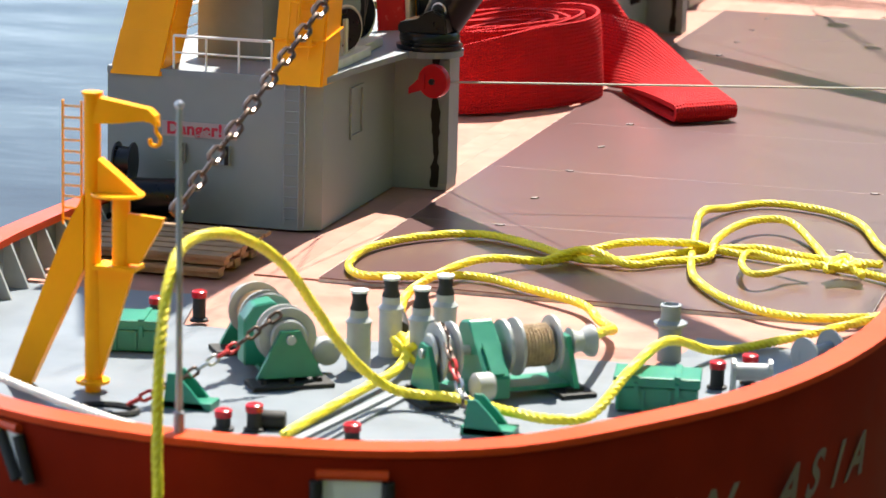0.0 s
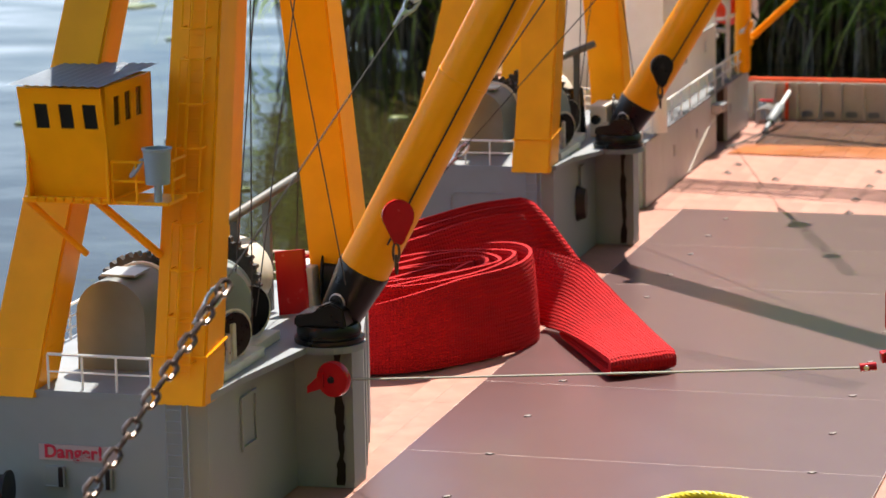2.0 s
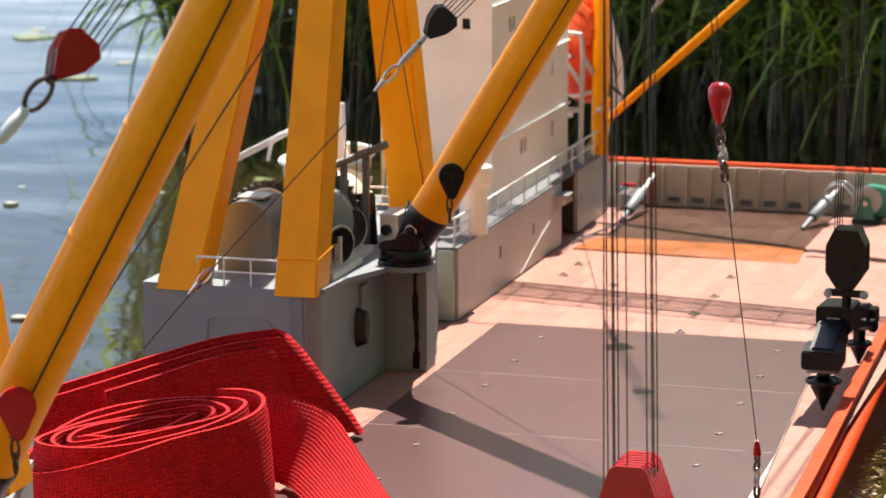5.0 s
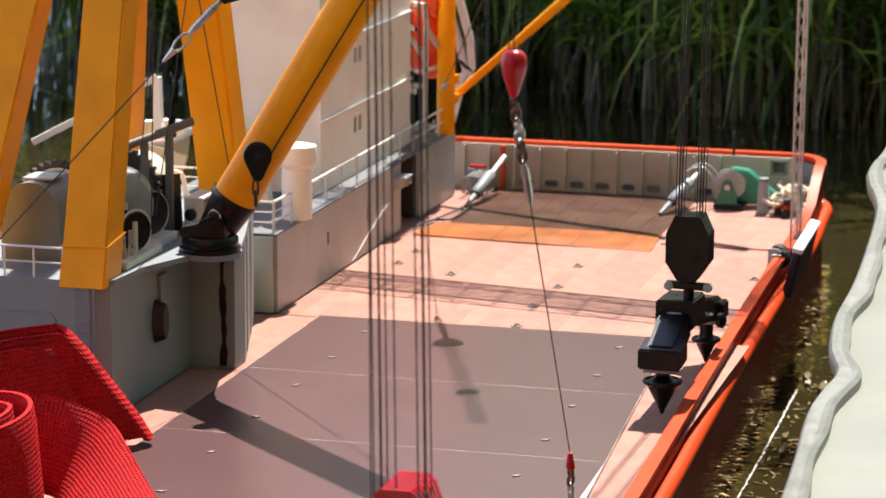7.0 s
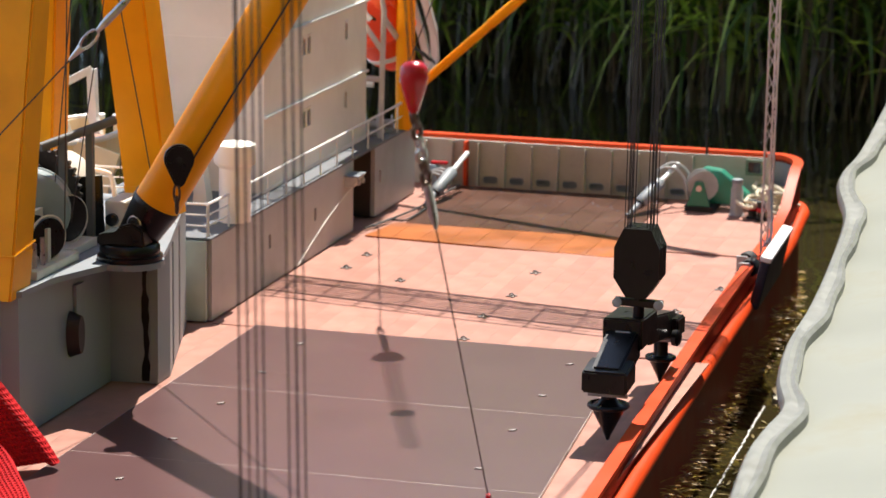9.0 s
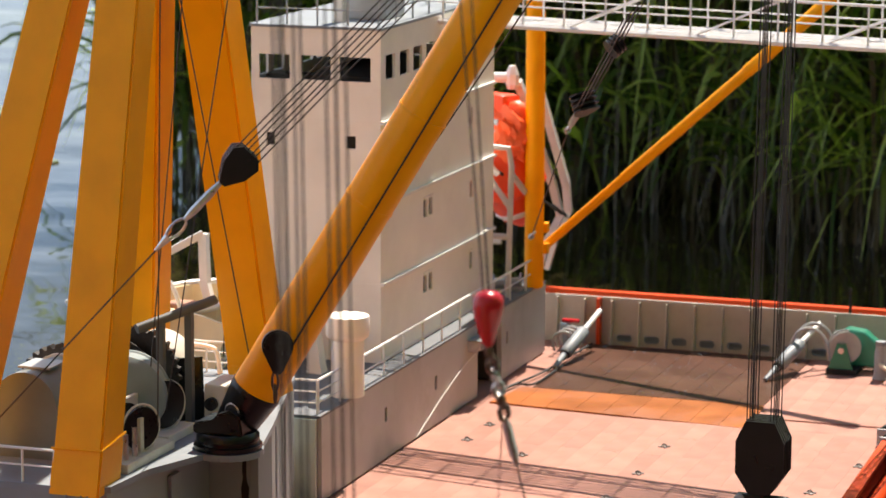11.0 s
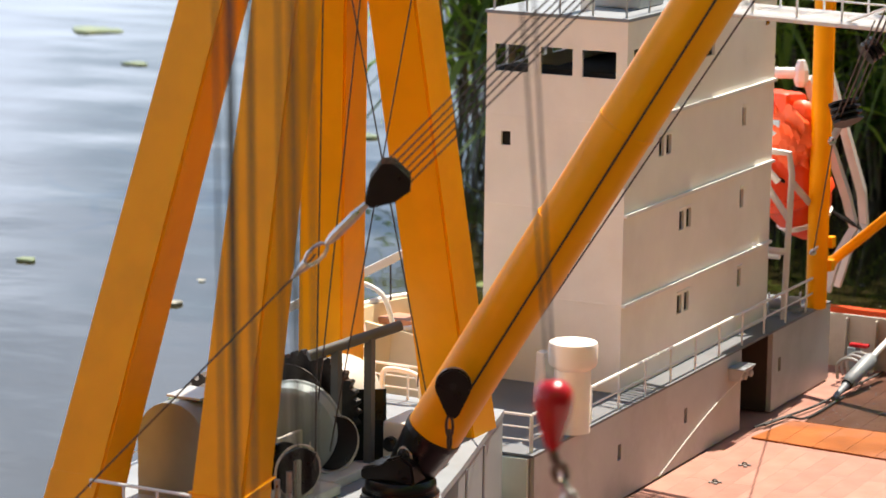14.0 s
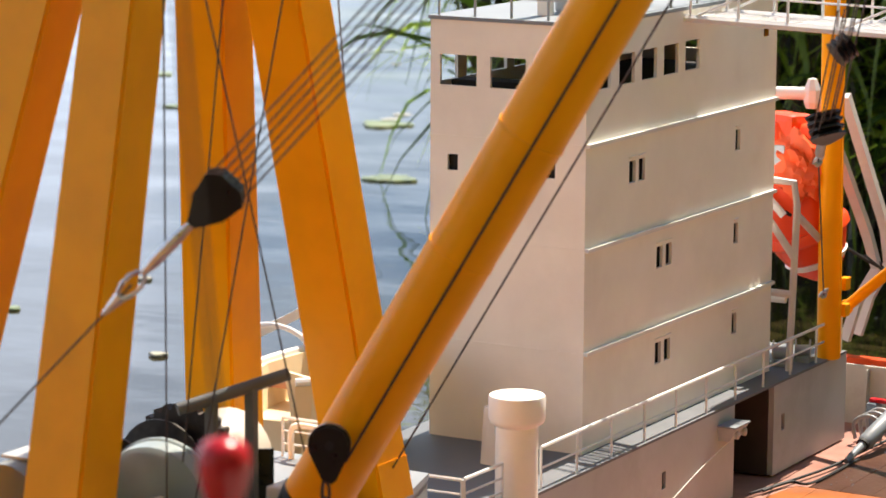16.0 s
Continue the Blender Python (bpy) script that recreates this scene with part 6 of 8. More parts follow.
for v in bm.verts:
    c = v.co.copy()
    f = 1 + 0.10 * math.sin(c.x * 7 + c.z * 9) * math.sin(c.y * 8 + 1) + 0.07 * math.sin(c.z * 17 + c.x * 11) + 0.05 * math.sin(c.y * 23 + c.z * 13)
    v.co = Vector((-0.056 + 0.0215 * c.x * f, 0.468 + 0.020 * c.y * f, 0.181 + 0.027 * c.z * f))
part("crumpled_cover", bm, mat("crumpled orange cover cloth", (0.88, 0.12, 0.03), 0.45, var=0.15, scale=90, bump=0.5, bump_scale=120), lb, "bright orange crumpled cloth cover", smooth=True)
part("windscreen", box(B(), -0.0765, -0.0585, 0.4495, 0.4520, 0.176, 0.194, 0.001), mat("pale reflecting screen", (0.45, 0.55, 0.66), 0.1, var=0.1), lb, "pale windscreen")
part("grab_line", tube(B(), spline([(-0.052, 0.462, 0.200), (-0.044, 0.470, 0.180), (-0.040, 0.476, 0.165), (-0.034, 0.482, 0.150)], 5), 0.0010, 6), RAILW, lb)
part("hull_band", lathe(B(), (-0.0640, 0.482, 0.1560), [(0.0205, 0.0395), (0.0212, 0.0400), (0.0182, 0.0440), (0.0176, 0.0440)], 24, ax), RAILW, lb, "pale band", smooth=True)
part("sheer_band", lathe(B(), (-0.0640, 0.482, 0.1560), [(0.0272, 0.018), (0.0282, 0.020), (0.0282, 0.024), (0.0262, 0.026)], 24, ax), ORB, lb, smooth=True)

# small deck fittings by the mast
for x, y, r in ((-0.052, 0.436, 0.008), (-0.045, 0.455, 0.007)):
    sw = thing("small_winch", (x, y, 0.0575), "small grey deck winch behind the house", "winch", "small winches")
    drum(sw, (x, y, 0.0575 + r), (1, 0.4, 0), 0.008, r * 0.5, r, STEEL)
    part("stand", box(B(), x - 0.006, x + 0.006, y - 0.005, y + 0.005, 0.0575, 0.0605, 0.0005), STEEL, sw)

# white truss gangway over the deck
gang = thing("truss_gangway", (0.14, 0.28, 0.285), "white lattice gangway spanning high over the deck", "gangway")
gx0, gx1, GW = -0.08, 0.37, 0.025


def gpt(x, side, z):
    return (x, 0.303 - 0.17 * x + side * GW, 0.2865 - 0.004 * x + z)


for s in (-1, 1):
    part("lower_chord", tube(B(), [gpt(gx0, s, 0), gpt(gx1, s, 0)], 0.0022, 6), RAILW, gang)
    part("upper_chord", tube(B(), [gpt(gx0, s, 0.029), gpt(gx1, s, 0.029)], 0.0012, 6), RAILW, gang)
    part("middle_rail", tube(B(), [gpt(gx0, s, 0.0145), gpt(gx1, s, 0.0145)], 0.0007, 6), RAILW, gang)
    n = 14
    for i in range(n + 1):
        x = gx0 + (gx1 - gx0) * i / n
        part("upright", tube(B(), [gpt(x, s, 0), gpt(x, s, 0.029)], 0.0009, 6), RAILW, gang)
        if i < n - 1 and i % 3 == 1:
            part("diagonal", tube(B(), [gpt(x, s, 0), gpt(x + (gx1 - gx0) / n * 2, s, 0.028)], 0.0008, 6), RAILW, gang)
for i in range(15):
    x = gx0 + (gx1 - gx0) * i / 14
    part("cross_bar", tube(B(), [gpt(x, -1, -0.0005), gpt(x, 1, -0.0005)], 0.0008, 6), RAILW, gang)
bm = B()
for k in range(9):
    sd = -0.92 + 1.84 * k / 8
    loft(bm, [gpt(gx0, sd - 0.05, -0.0006), gpt(gx0, sd + 0.05, -0.0006), gpt(gx0, sd + 0.05, 0.0004), gpt(gx0, sd - 0.05, 0.0004)], [gpt(gx1, sd - 0.05, -0.0006), gpt(gx1, sd + 0.05, -0.0006), gpt(gx1, sd + 0.05, 0.0004), gpt(gx1, sd - 0.05, 0.0004)])
part("walkway_grating", bm, RAILW, gang, "open white walkway grating")

# ---------------------------------------------------------------- after deck
WALLG = mat("stained pale bulwark paint", (0.50, 0.46, 0.39), 0.6, var=0.1, scale=60, stain=(0.22, 0.15, 0.10), stain_amt=0.5, stain_scale=30)
sw_x = [0.0095 + 0.0231 * k for k in range(-3, 9)]
stern = thing("stern_bulwark", (0.08, STERN_Y, 0.0), "pale grey stern bulwark with ribs and oval ports", "bulwark")
part("plating", wall(B(), (-0.075, STERN_Y, -0.010), (1, 0, 0), (0, 0, 1), 0.335, 0.048, 0.002, [(x + 0.0045 + 0.075, x + 0.0160 + 0.075, 0.0125, 0.0172) for x in sw_x[3:11]]), WALLG, stern)
for k, x in enumerate(sw_x):
    bm = prism(B(), [(STERN_Y, -0.008), (STERN_Y - 0.0085, -0.008), (STERN_Y - 0.004, 0.036), (STERN_Y, 0.036)], x - 0.0007, x + 0.0007, "x")
    part("rib", bm, WALLG, stern)
for x in sw_x[3:11]:
    ring_pts = []
    for a in range(16):
        t = 2 * math.pi * a / 16
        ring_pts.append((x + 0.01025 + 0.0034 * (1 if math.cos(t) > 0 else -1) + 0.0023 * math.cos(t), STERN_Y - 0.0006, 0.0049 + 0.0026 * math.sin(t)))
    part("port_ring", tube(B(), ring_pts, 0.0007, 5, closed=True), PALE, stern, "raised oval port ring")
part("bottom_rail", box(B(), 0.010, 0.190, STERN_Y - 0.006, STERN_Y - 0.001, -0.0085, -0.0045), RUBBER, stern, "black bottom rail")
part("orange_post", box(B(), -0.0025, 0.0005, STERN_Y - 0.007, STERN_Y, -0.008, 0.0375), ORANGE, stern, "orange upright")

WET = mat("wet dark brown deck", (0.075, 0.029, 0.016), 0.35, spec=0.22, var=0.25, scale=25, bump=0.25, bump_scale=300, stain=(0.115, 0.052, 0.026), stain_amt=0.5, stain_scale=14)
DAMP = mat("damp orange brown deck", (0.34, 0.105, 0.028), 0.4, spec=0.15, var=0.25, scale=30, stain=(0.33, 0.15, 0.105), stain_amt=0.95, stain_scale=9, bump=0.15, rand=0.15)
wp = thing("wet_deck_panel", (0.09, 0.45, 0.0), "wet dark brown sunken deck panel at the stern", "deck panel")
for k in range(9):
    part("plank", box(B(), -0.004 + 0.02 * k, 0.0157 + 0.02 * k, 0.372, 0.540, -0.0015, -0.0002), WET, wp)
dp = thing("damp_deck_panel", (0.09, 0.34, 0.0), "damp orange brown deck panel", "deck panel")
for k in range(9):
    xa2, xb2 = -0.020 + 0.0224 * k, -0.020 + 0.0224 * (k + 1) - 0.0003
    ya2, yb2 = 0.315 - 0.017 * k / 9, 0.315 - 0.017 * (k + 1) / 9
    e0, e1 = max(xa2, -0.012), min(xb2, 0.177)
    ring2 = [(xa2, ya2), (xb2, yb2), (e1, 0.3715), (e0, 0.3715)]
    part("plank", loft(B(), [(x, y, -0.0015) for x, y in ring2], [(x, y, -0.0003) for x, y in ring2]), DAMP, dp)
GLINT = mat("clear water drops", (0.6, 0.6, 0.6), 0.02, metal=0.6, var=0.0)
rng = random.Random(11)
bm = B()
for _ in range(220):
    x, y = rng.uniform(0.0, 0.172), rng.uniform(0.38, 0.535)
    lathe(bm, (x, y, 0.0003), [(rng.uniform(0.0003, 0.0008), 0), (0.0002, 0.0005)], 6)
tagged(part("water_drops", bm, GLINT, None, "small water drops on the wet panel", smooth=True), "", "water drops", kind="stuff")


def ram(p0, p1, label):
    p0, p1 = Vector(p0), Vector(p1)
    t = thing("hydraulic_ram", p0, label, "hydraulic ram", "hydraulic rams")
    d = p1 - p0
    part("cylinder", tube(B(), [p0 + d * 0.24, p0 + d * 0.27, p0 + d * 0.62, p0 + d * 0.65], 0.004, 16, radii=[0.0036, 0.0052, 0.0052, 0.0036]), PALE, t, "pale grey cylinder", smooth=True)
    part("rod", cyl(B(), p0 + d * 0.64, p1, 0.0022, n=12), RAILW, t, "white rod", smooth=True)
    part("nozzle", cyl(B(), p0, p0 + d * 0.25, 0.0018, 0.0030, 12), PALE, t, smooth=True)
    part("collar", cyl(B(), p0 + d * 0.22, p0 + d * 0.245, 0.0042, n=14), RUBBER, t, "dark collar", smooth=True)
    return t


ram((-0.0065, 0.437, 0.0015), (0.0040, 0.530, 0.0300), "pale grey hydraulic ram leaning to the stern bulwark")
ram((0.1600, 0.450, 0.0015), (0.1850, 0.530, 0.0320), "pale grey hydraulic ram leaning to the stern bulwark")
hs = thing("hydraulic_hoses", (-0.02, 0.50, 0.0), "grey bent hydraulic hoses with fittings", "hoses")
for k in range(3):
    y = 0.495 + 0.011 * k
    part("hose", tube(B(), spline([(-0.024, y, 0.002), (-0.025, y, 0.012), (-0.018, y + 0.002, 0.017), (-0.009, y + 0.002, 0.014), (-0.007, y, 0.003)], 6), 0.0013, 8), STEEL, hs, smooth=True)
part("valve", box(B(), -0.027, -0.020, 0.520, 0.532, 0.001, 0.020, 0.001), BUCKM, hs)
part("handle", box(B(), -0.026, -0.012, 0.522, 0.528, 0.020, 0.0225, 0.0005), RED, hs)
hs2 = thing("hydraulic_hoses", (0.18, 0.52, 0.0), "grey bent hydraulic hoses with fittings", "hoses")
for k in range(2):
    part("hose", tube(B(), spline([(0.168, 0.490 + 0.02 * k, 0.012), (0.174, 0.495 + 0.02 * k, 0.030), (0.184, 0.50 + 0.02 * k, 0.034), (0.194, 0.505 + 0.02 * k, 0.026), (0.199, 0.505 + 0.015 * k, 0.008)], 6), 0.0014, 8), STEEL, hs2, smooth=True)
cb = thing("deck_cables", (-0.02, 0.42, 0.0), "thin dark cables lying along the deck edge", "cables")
part("cable", tube(B(), spline([(-0.026, 0.335, 0.001), (-0.018, 0.375, 0.001), (-0.010, 0.42, 0.0012), (-0.008, 0.47, 0.001), (-0.004, 0.535, 0.001)], 6), 0.0009, 6), RUBBER, cb)
part("cable", tube(B(), spline([(-0.022, 0.345, 0.001), (-0.016, 0.372, 0.0014), (-0.004, 0.378, 0.0012), (-0.003, 0.45, 0.001)], 6), 0.0009, 6), RUBBER, cb)

gw = thing("stern_winch", (0.218, 0.515, 0.0), "green winch with a grey round drum on the after deck", "winch")
drum(gw, (0.210, 0.506, 0.0205), (0.35, -1, 0), 0.010, 0.008, 0.0125, STEEL, "drum_wheel")
part("stand", prism(B(), [(0.199, 0.003), (0.219, 0.003), (0.2125, 0.024), (0.2060, 0.024)], 0.4960, 0.4985, "y"), GREEN, gw)
case = [(0.200, 0.004), (0.246, 0.004), (0.247, 0.013), (0.224, 0.0315), (0.210, 0.0330), (0.200, 0.026)]
bm = prism(B(), case, 0.512, 0.526, "y")
bmesh.ops.bevel(bm, geom=bm.edges[:], offset=0.001, segments=1, affect="EDGES")
part("gear_case", bm, GREEN, gw, "green sloped gear case")
part("foot", box(B(), 0.198, 0.222, 0.494, 0.530, 0.0, 0.004), RUBBER, gw, "black foot")
part("bearing", lathe(B(), (0.2095, 0.4958, 0.0190), [(0.0024, 0), (0.0024, 0.002)], 12, (0, -1, 0)), BARE, gw)
part("knob", lathe(B(), (0.241, 0.512, 0.0100), [(0.003, 0), (0.0028, 0.003), (0.001, 0.004)], 12, (0, -1, 0)), GREEN, gw)
gp = thing("stern_post", (0.2415, 0.492, 0.0), "grey round post with a dark top on the after deck", "bollard")
part("post", lathe(B(), (0.2415, 0.492, 0.0), [(0.0068, 0), (0.0052, 0.002), (0.0050, 0.021), (0.0042, 0.0225), (0.0042, 0.0265)], 18), STEEL, gp, smooth=True)
part("top", lathe(B(), (0.2415, 0.492, 0.0265), [(0.0046, 0), (0.0044, 0.003), (0.001, 0.0035)], 18), PALE, gp, smooth=True)
for x, y in ((0.2560, 0.483), (0.2640, 0.478)):
    sb = thing("twin_bollard", (x, y, 0.0), "black bollard with a red band on the after deck", "bollard", "stern bollards")
    part("post", lathe(B(), (x, y, 0.0), [(0.0050, 0), (0.0050, 0.0015), (0.0034, 0.002), (0.0034, 0.014), (0.004, 0.015), (0.001, 0.0155)], 16), RUBBER, sb, smooth=True)
    part("band", lathe(B(), (x, y, 0.0065), [(0.0036, 0), (0.0041, 0.0005), (0.0041, 0.003), (0.0036, 0.0035)], 16), RED, sb, "red band", smooth=True)
PILE = mat("pale tan mooring rope", (0.66, 0.58, 0.43), 0.85, var=0.2, scale=200)
rp = thing("rope_pile", (0.264, 0.53, 0.0), "pale tan mooring rope heaped by the stern", "rope")
rr2 = random.Random(21)
for k in range(11):
    cx, cy = 0.250 + rr2.random() * 0.028, 0.490 + rr2.random() * 0.050
    pts = [(cx + (0.008 + 0.004 * rr2.random()) * math.cos(a * 0.9 + k), cy + (0.012 + 0.006 * rr2.random()) * math.sin(a * 0.9 + k), 0.002 + 0.0014 * k + 0.004 * rr2.random()) for a in range(9)]
    laid_rope("coil", pts, 0.0017, rp, PILE, per=6)
part("upright_coil", tube(B(), [(0.2660 + 0.0085 * math.cos(a * math.pi / 10), 0.492, 0.0100 + 0.0085 * math.sin(a * math.pi / 10)) for a in range(20)], 0.0013, 6, closed=True), PILE, rp, smooth=True)
pw = thing("wall_box", (0.2465, 0.545, 0.030), "small green framed box on the stern bulwark", "box")
part("frame", wall(B(), (0.2390, 0.5440, 0.0235), (1, 0, 0), (0, 0, 1), 0.0145, 0.0130, 0.0035, [(0.002, 0.0125, 0.002, 0.011)]), mat("dull green box paint", (0.12, 0.17, 0.12), 0.5), pw)
part("lens", box(B(), 0.2408, 0.2518, 0.5455, 0.5470, 0.0253, 0.0347), GLASS_DARK, pw)
for x, y in ((0.2855, 0.285), (0.2915, 0.262)):
    rl = thing("side_roller", (x, y, 0.0), "black roller with a grey frame on the deck edge", "roller", "side rollers")
    part("roller", lathe(B(), (x, y - 0.004, 0.0075), [(0.0062, 0), (0.0068, 0.002), (0.0068, 0.009), (0.0055, 0.011), (0.001, 0.0115)], 18, (0.2, 1, 0)), RUBBER, rl, smooth=True)
    part("frame", box(B(), x - 0.0065, x + 0.002, y - 0.007, y - 0.0045, 0.0, 0.012, 0.0008), STEEL, rl)
sp = thing("stern_spike", (0.205, 0.553, 0.04), "short dark rail pin on the stern", "pin")
part("pin", cyl(B(), (0.205, 0.551, 0.038), (0.205, 0.551, 0.058), 0.0012, n=8), RUBBER, sp)

lat = thing("lattice_mast", (0.297, 0.30, 0.012), "slim pale lattice mast at the deck edge", "mast")
lp0, lp1 = Vector((0.2975, 0.300, 0.011)), Vector((0.2995, 0.300, 0.42))
LAT = mat("pinkish pale mast paint", (0.55, 0.45, 0.43), 0.5, var=0.1)
offs = [Vector((-0.0036, -0.0036, 0)), Vector((0.0036, -0.0036, 0)), Vector((0.0, 0.0042, 0))]
for o in offs:
    part("chord", cyl(B(), lp0 + o, lp1 + o, 0.0009, n=6), LAT, lat)
for i in range(30):
    for k in range(3):
        a, b = offs[k], offs[(k + 1) % 3]
        p, q = lp0.lerp(lp1, i / 30), lp0.lerp(lp1, (i + 1) / 30)
        part("lacing", cyl(B(), p + (a if i % 2 else b), q + (b if i % 2 else a), 0.0005, n=4), LAT, lat)
part("cable_loop", tube(B(), spline([(0.300, 0.296, 0.060), (0.302, 0.292, 0.042), (0.302, 0.292, 0.026), (0.297, 0.290, 0.018)], 5), 0.0009, 6), BUCKM, lat)

NAVY = mat("navy blue fender cloth", (0.012, 0.016, 0.035), 0.5, var=0.15)
fd = thing("rail_fender", (0.305, 0.27, 0.0), "navy and white flat fender hung over the rail", "fender")
part("pad", box(B(), -0.0035, 0.0035, -0.060, 0.060, -0.019, 0.0165, 0.002, pose(0.3055, 0.275, 0.0055, 0, 12, 1.6)), NAVY, fd)
part("white_band", box(B(), -0.0042, 0.0042, -0.060, 0.060, 0.0168, 0.0208, 0.001, pose(0.3055, 0.275, 0.0055, 0, 12, 1.6)), WHITEP, fd, "white upper band")

# ---------------------------------------------------------------- hanging blocks and rigging
def block(t, c, w, d, h, material, name="cheek", sheaves=4, domed=False):
    """A pulley block: angular or round-headed cheek plates with sheaves between."""
    c = Vector(c)
    prof = [(w * a, h * b) for a, b in ((-0.20, 0.5), (0.20, 0.5), (0.30, 0.45), (0.50, 0.10), (0.5, -0.26), (0.30, -0.5), (-0.30, -0.5), (-0.5, -0.26), (-0.5, 0.10), (-0.30, 0.45))] if domed else [(-w * 0.30, h * 0.5), (w * 0.30, h * 0.5), (w * 0.5, h * 0.22), (w * 0.5, -h * 0.22), (w * 0.22, -h * 0.5), (-w * 0.22, -h * 0.5), (-w * 0.5, -h * 0.22), (-w * 0.5, h * 0.22)]
    for k in range(sheaves + 1):
        y = -d / 2 + d * k / sheaves
        part(name, prism(B(), [(c.x + x, c.z + z) for x, z in prof], c.y + y - d * 0.05, c.y + y + d * 0.05, "y"), material, t)
    for k in range(sheaves):
        y = -d / 2 + d * (k + 0.5) / sheaves
        part("sheave", lathe(B(), (c.x, c.y + y - d * 0.06, c.z + h * 0.12), [(w * 0.38, 0), (w * 0.32, d * 0.06), (w * 0.38, d * 0.12)], 18, (0, 1, 0)), material, t, smooth=True)


def wires(name, lines, r, label, material=None):
    t = thing(name, lines[0][0], label, "rigging")
    for a, b in lines:
        part("wire", tube(B(), [a, b], r, 5), material or WIRE, t)
    return t


rbx, rby, rbz = 0.3085, -0.862, 0.1130
rb1 = thing("red_hook_block", (rbx, rby, rbz), "bright red hook block hanging from wires", "hook block")
block(rb1, (rbx, rby, rbz), 0.031, 0.026, 0.053, RED, sheaves=6, domed=True)
for y in (-0.0148, 0.0148):
    part("axle_cap", lathe(B(), (rbx, rby + y, rbz + 0.004), [(0.0030, -0.002), (0.0030, 0.0012), (0.0012, 0.0018)], 14, (0, y, 0)), RED, rb1, smooth=True)
part("crosshead", box(B(), -0.022, 0.022, -0.004, 0.004, -0.003, 0.003, 0.001, pose(rbx + 0.002, rby, rbz - 0.030, 0, -7, 18)), RED, rb1)
part("shank", cyl(B(), (rbx, rby, rbz - 0.015), (rbx, rby, rbz - 0.052), 0.0042, n=14), RED, rb1, smooth=True)
part("hook_body", box(B(), -0.010, 0.010, -0.010, 0.010, -0.012, 0.010, 0.003, pose(rbx + 0.002, rby, rbz - 0.058)), RED, rb1)
LUG = Vector((rbx - 0.030, rby - 0.008, rbz - 0.0390))
part("tie_lug", tube(B(), [LUG + Vector((0.009, 0.002, 0.001)), LUG], 0.0024, 10), RED, rb1, smooth=True)
part("lug_pin", lathe(B(), LUG + Vector((0.004, -0.002, 0.0006)), [(0.0016, 0), (0.0014, 0.0014)], 10, (0, -1, 0)), BARE, rb1, smooth=True)
falls = [(-0.0105 + 0.0011 * k, -0.009 + 0.006 * (k % 3)) for k in range(4)] + [(0.0080 + 0.0011 * k, -0.009 + 0.006 * (k % 3)) for k in range(4)]
wires("hook_falls", [((rbx + x, rby + y, rbz + 0.020), (rbx + x * 0.9 - 0.010, rby + y, 0.75)) for x, y in falls] + [((rbx - 0.0155, rby + 0.004, rbz - 0.010), (rbx - 0.019, rby, 0.75)), ((rbx - 0.001, rby - 0.010, rbz + 0.02), (rbx - 0.0135, rby, 0.75))], 0.00036, "dark wire falls above the red hook block")
wires("tag_line", [(tuple(LUG), (0.0045, -0.9465, 0.0715))], 0.0007, "thin pale tag line across the deck", mat("pale grey twine", (0.35, 0.33, 0.28), 0.8))
rs = thing("red_sheave", (-0.004, -0.946, 0.072), "round red pulley on the tower side", "pulley")
part("disc", lathe(B(), (-0.0040, -0.9440, 0.0715), [(0.0098, 0), (0.0103, 0.001), (0.0103, 0.004), (0.0098, 0.005)], 26, (-0.25, -1, 0)), RED, rs, smooth=True)
part("pin", lathe(B(), (-0.0052, -0.9489, 0.0715), [(0.002, 0), (0.0018, 0.0015)], 10, (-0.25, -1, 0)), RUBBER, rs)
part("arm", loft(B(), [(-0.0200, -0.944, 0.0630), (-0.0200, -0.944, 0.0670), (-0.0200, -0.948, 0.0670), (-0.0200, -0.948, 0.0630)], [(-0.010, -0.9455, 0.0665), (-0.010, -0.9455, 0.0760), (-0.010, -0.9490, 0.0760), (-0.010, -0.9490, 0.0665)]), RED, rs)

bb = thing("black_hook_block", (0.297, -0.165, 0.100), "black hook block with a lifting beam", "hook block")
block(bb, (0.297, -0.165, 0.1005), 0.0275, 0.018, 0.0415, BLACK, sheaves=5)
part("shank", cyl(B(), (0.297, -0.165, 0.085), (0.2965, -0.163, 0.060), 0.0034, n=14), BLACK, bb, smooth=True)
part("crossbar", box(B(), -0.0145, 0.0145, -0.0026, 0.0026, -0.0024, 0.0024, 0.0010, pose(0.297, -0.165, 0.0750, 0, 2, 4)), BLACK, bb)
for x in (-0.0125, 0.0125):
    part("crossbar_pin", lathe(B(), (0.297 + x, -0.1670, 0.0750), [(0.0030, 0), (0.0030, 0.002), (0.0012, 0.0026)], 14, (0, -1, 0)), STEEL, bb, smooth=True)
# hub below the bar, two box arms, and a pointed grab under each end
yn, yf2, xn, xf = -0.1985, -0.0600, 0.2885, 0.2905


def beam_box(name, y0, y1, w0, w1, z00, z01, z10, z11, lab=""):
    def xm(y):
        return xn + (xf - xn) * (y - yn) / (yf2 - yn)
    bm = loft(B(), [(xm(y0) - w0, y0, z00), (xm(y0) + w0, y0, z00), (xm(y0) + w0, y0, z01), (xm(y0) - w0, y0, z01)],
              [(xm(y1) - w1, y1, z10), (xm(y1) + w1, y1, z10), (xm(y1) + w1, y1, z11), (xm(y1) - w1, y1, z11)])
    bmesh.ops.bevel(bm, geom=bm.edges[:], offset=0.0011, segments=2, affect="EDGES")
    return part(name, bm, BLACK, bb, lab)


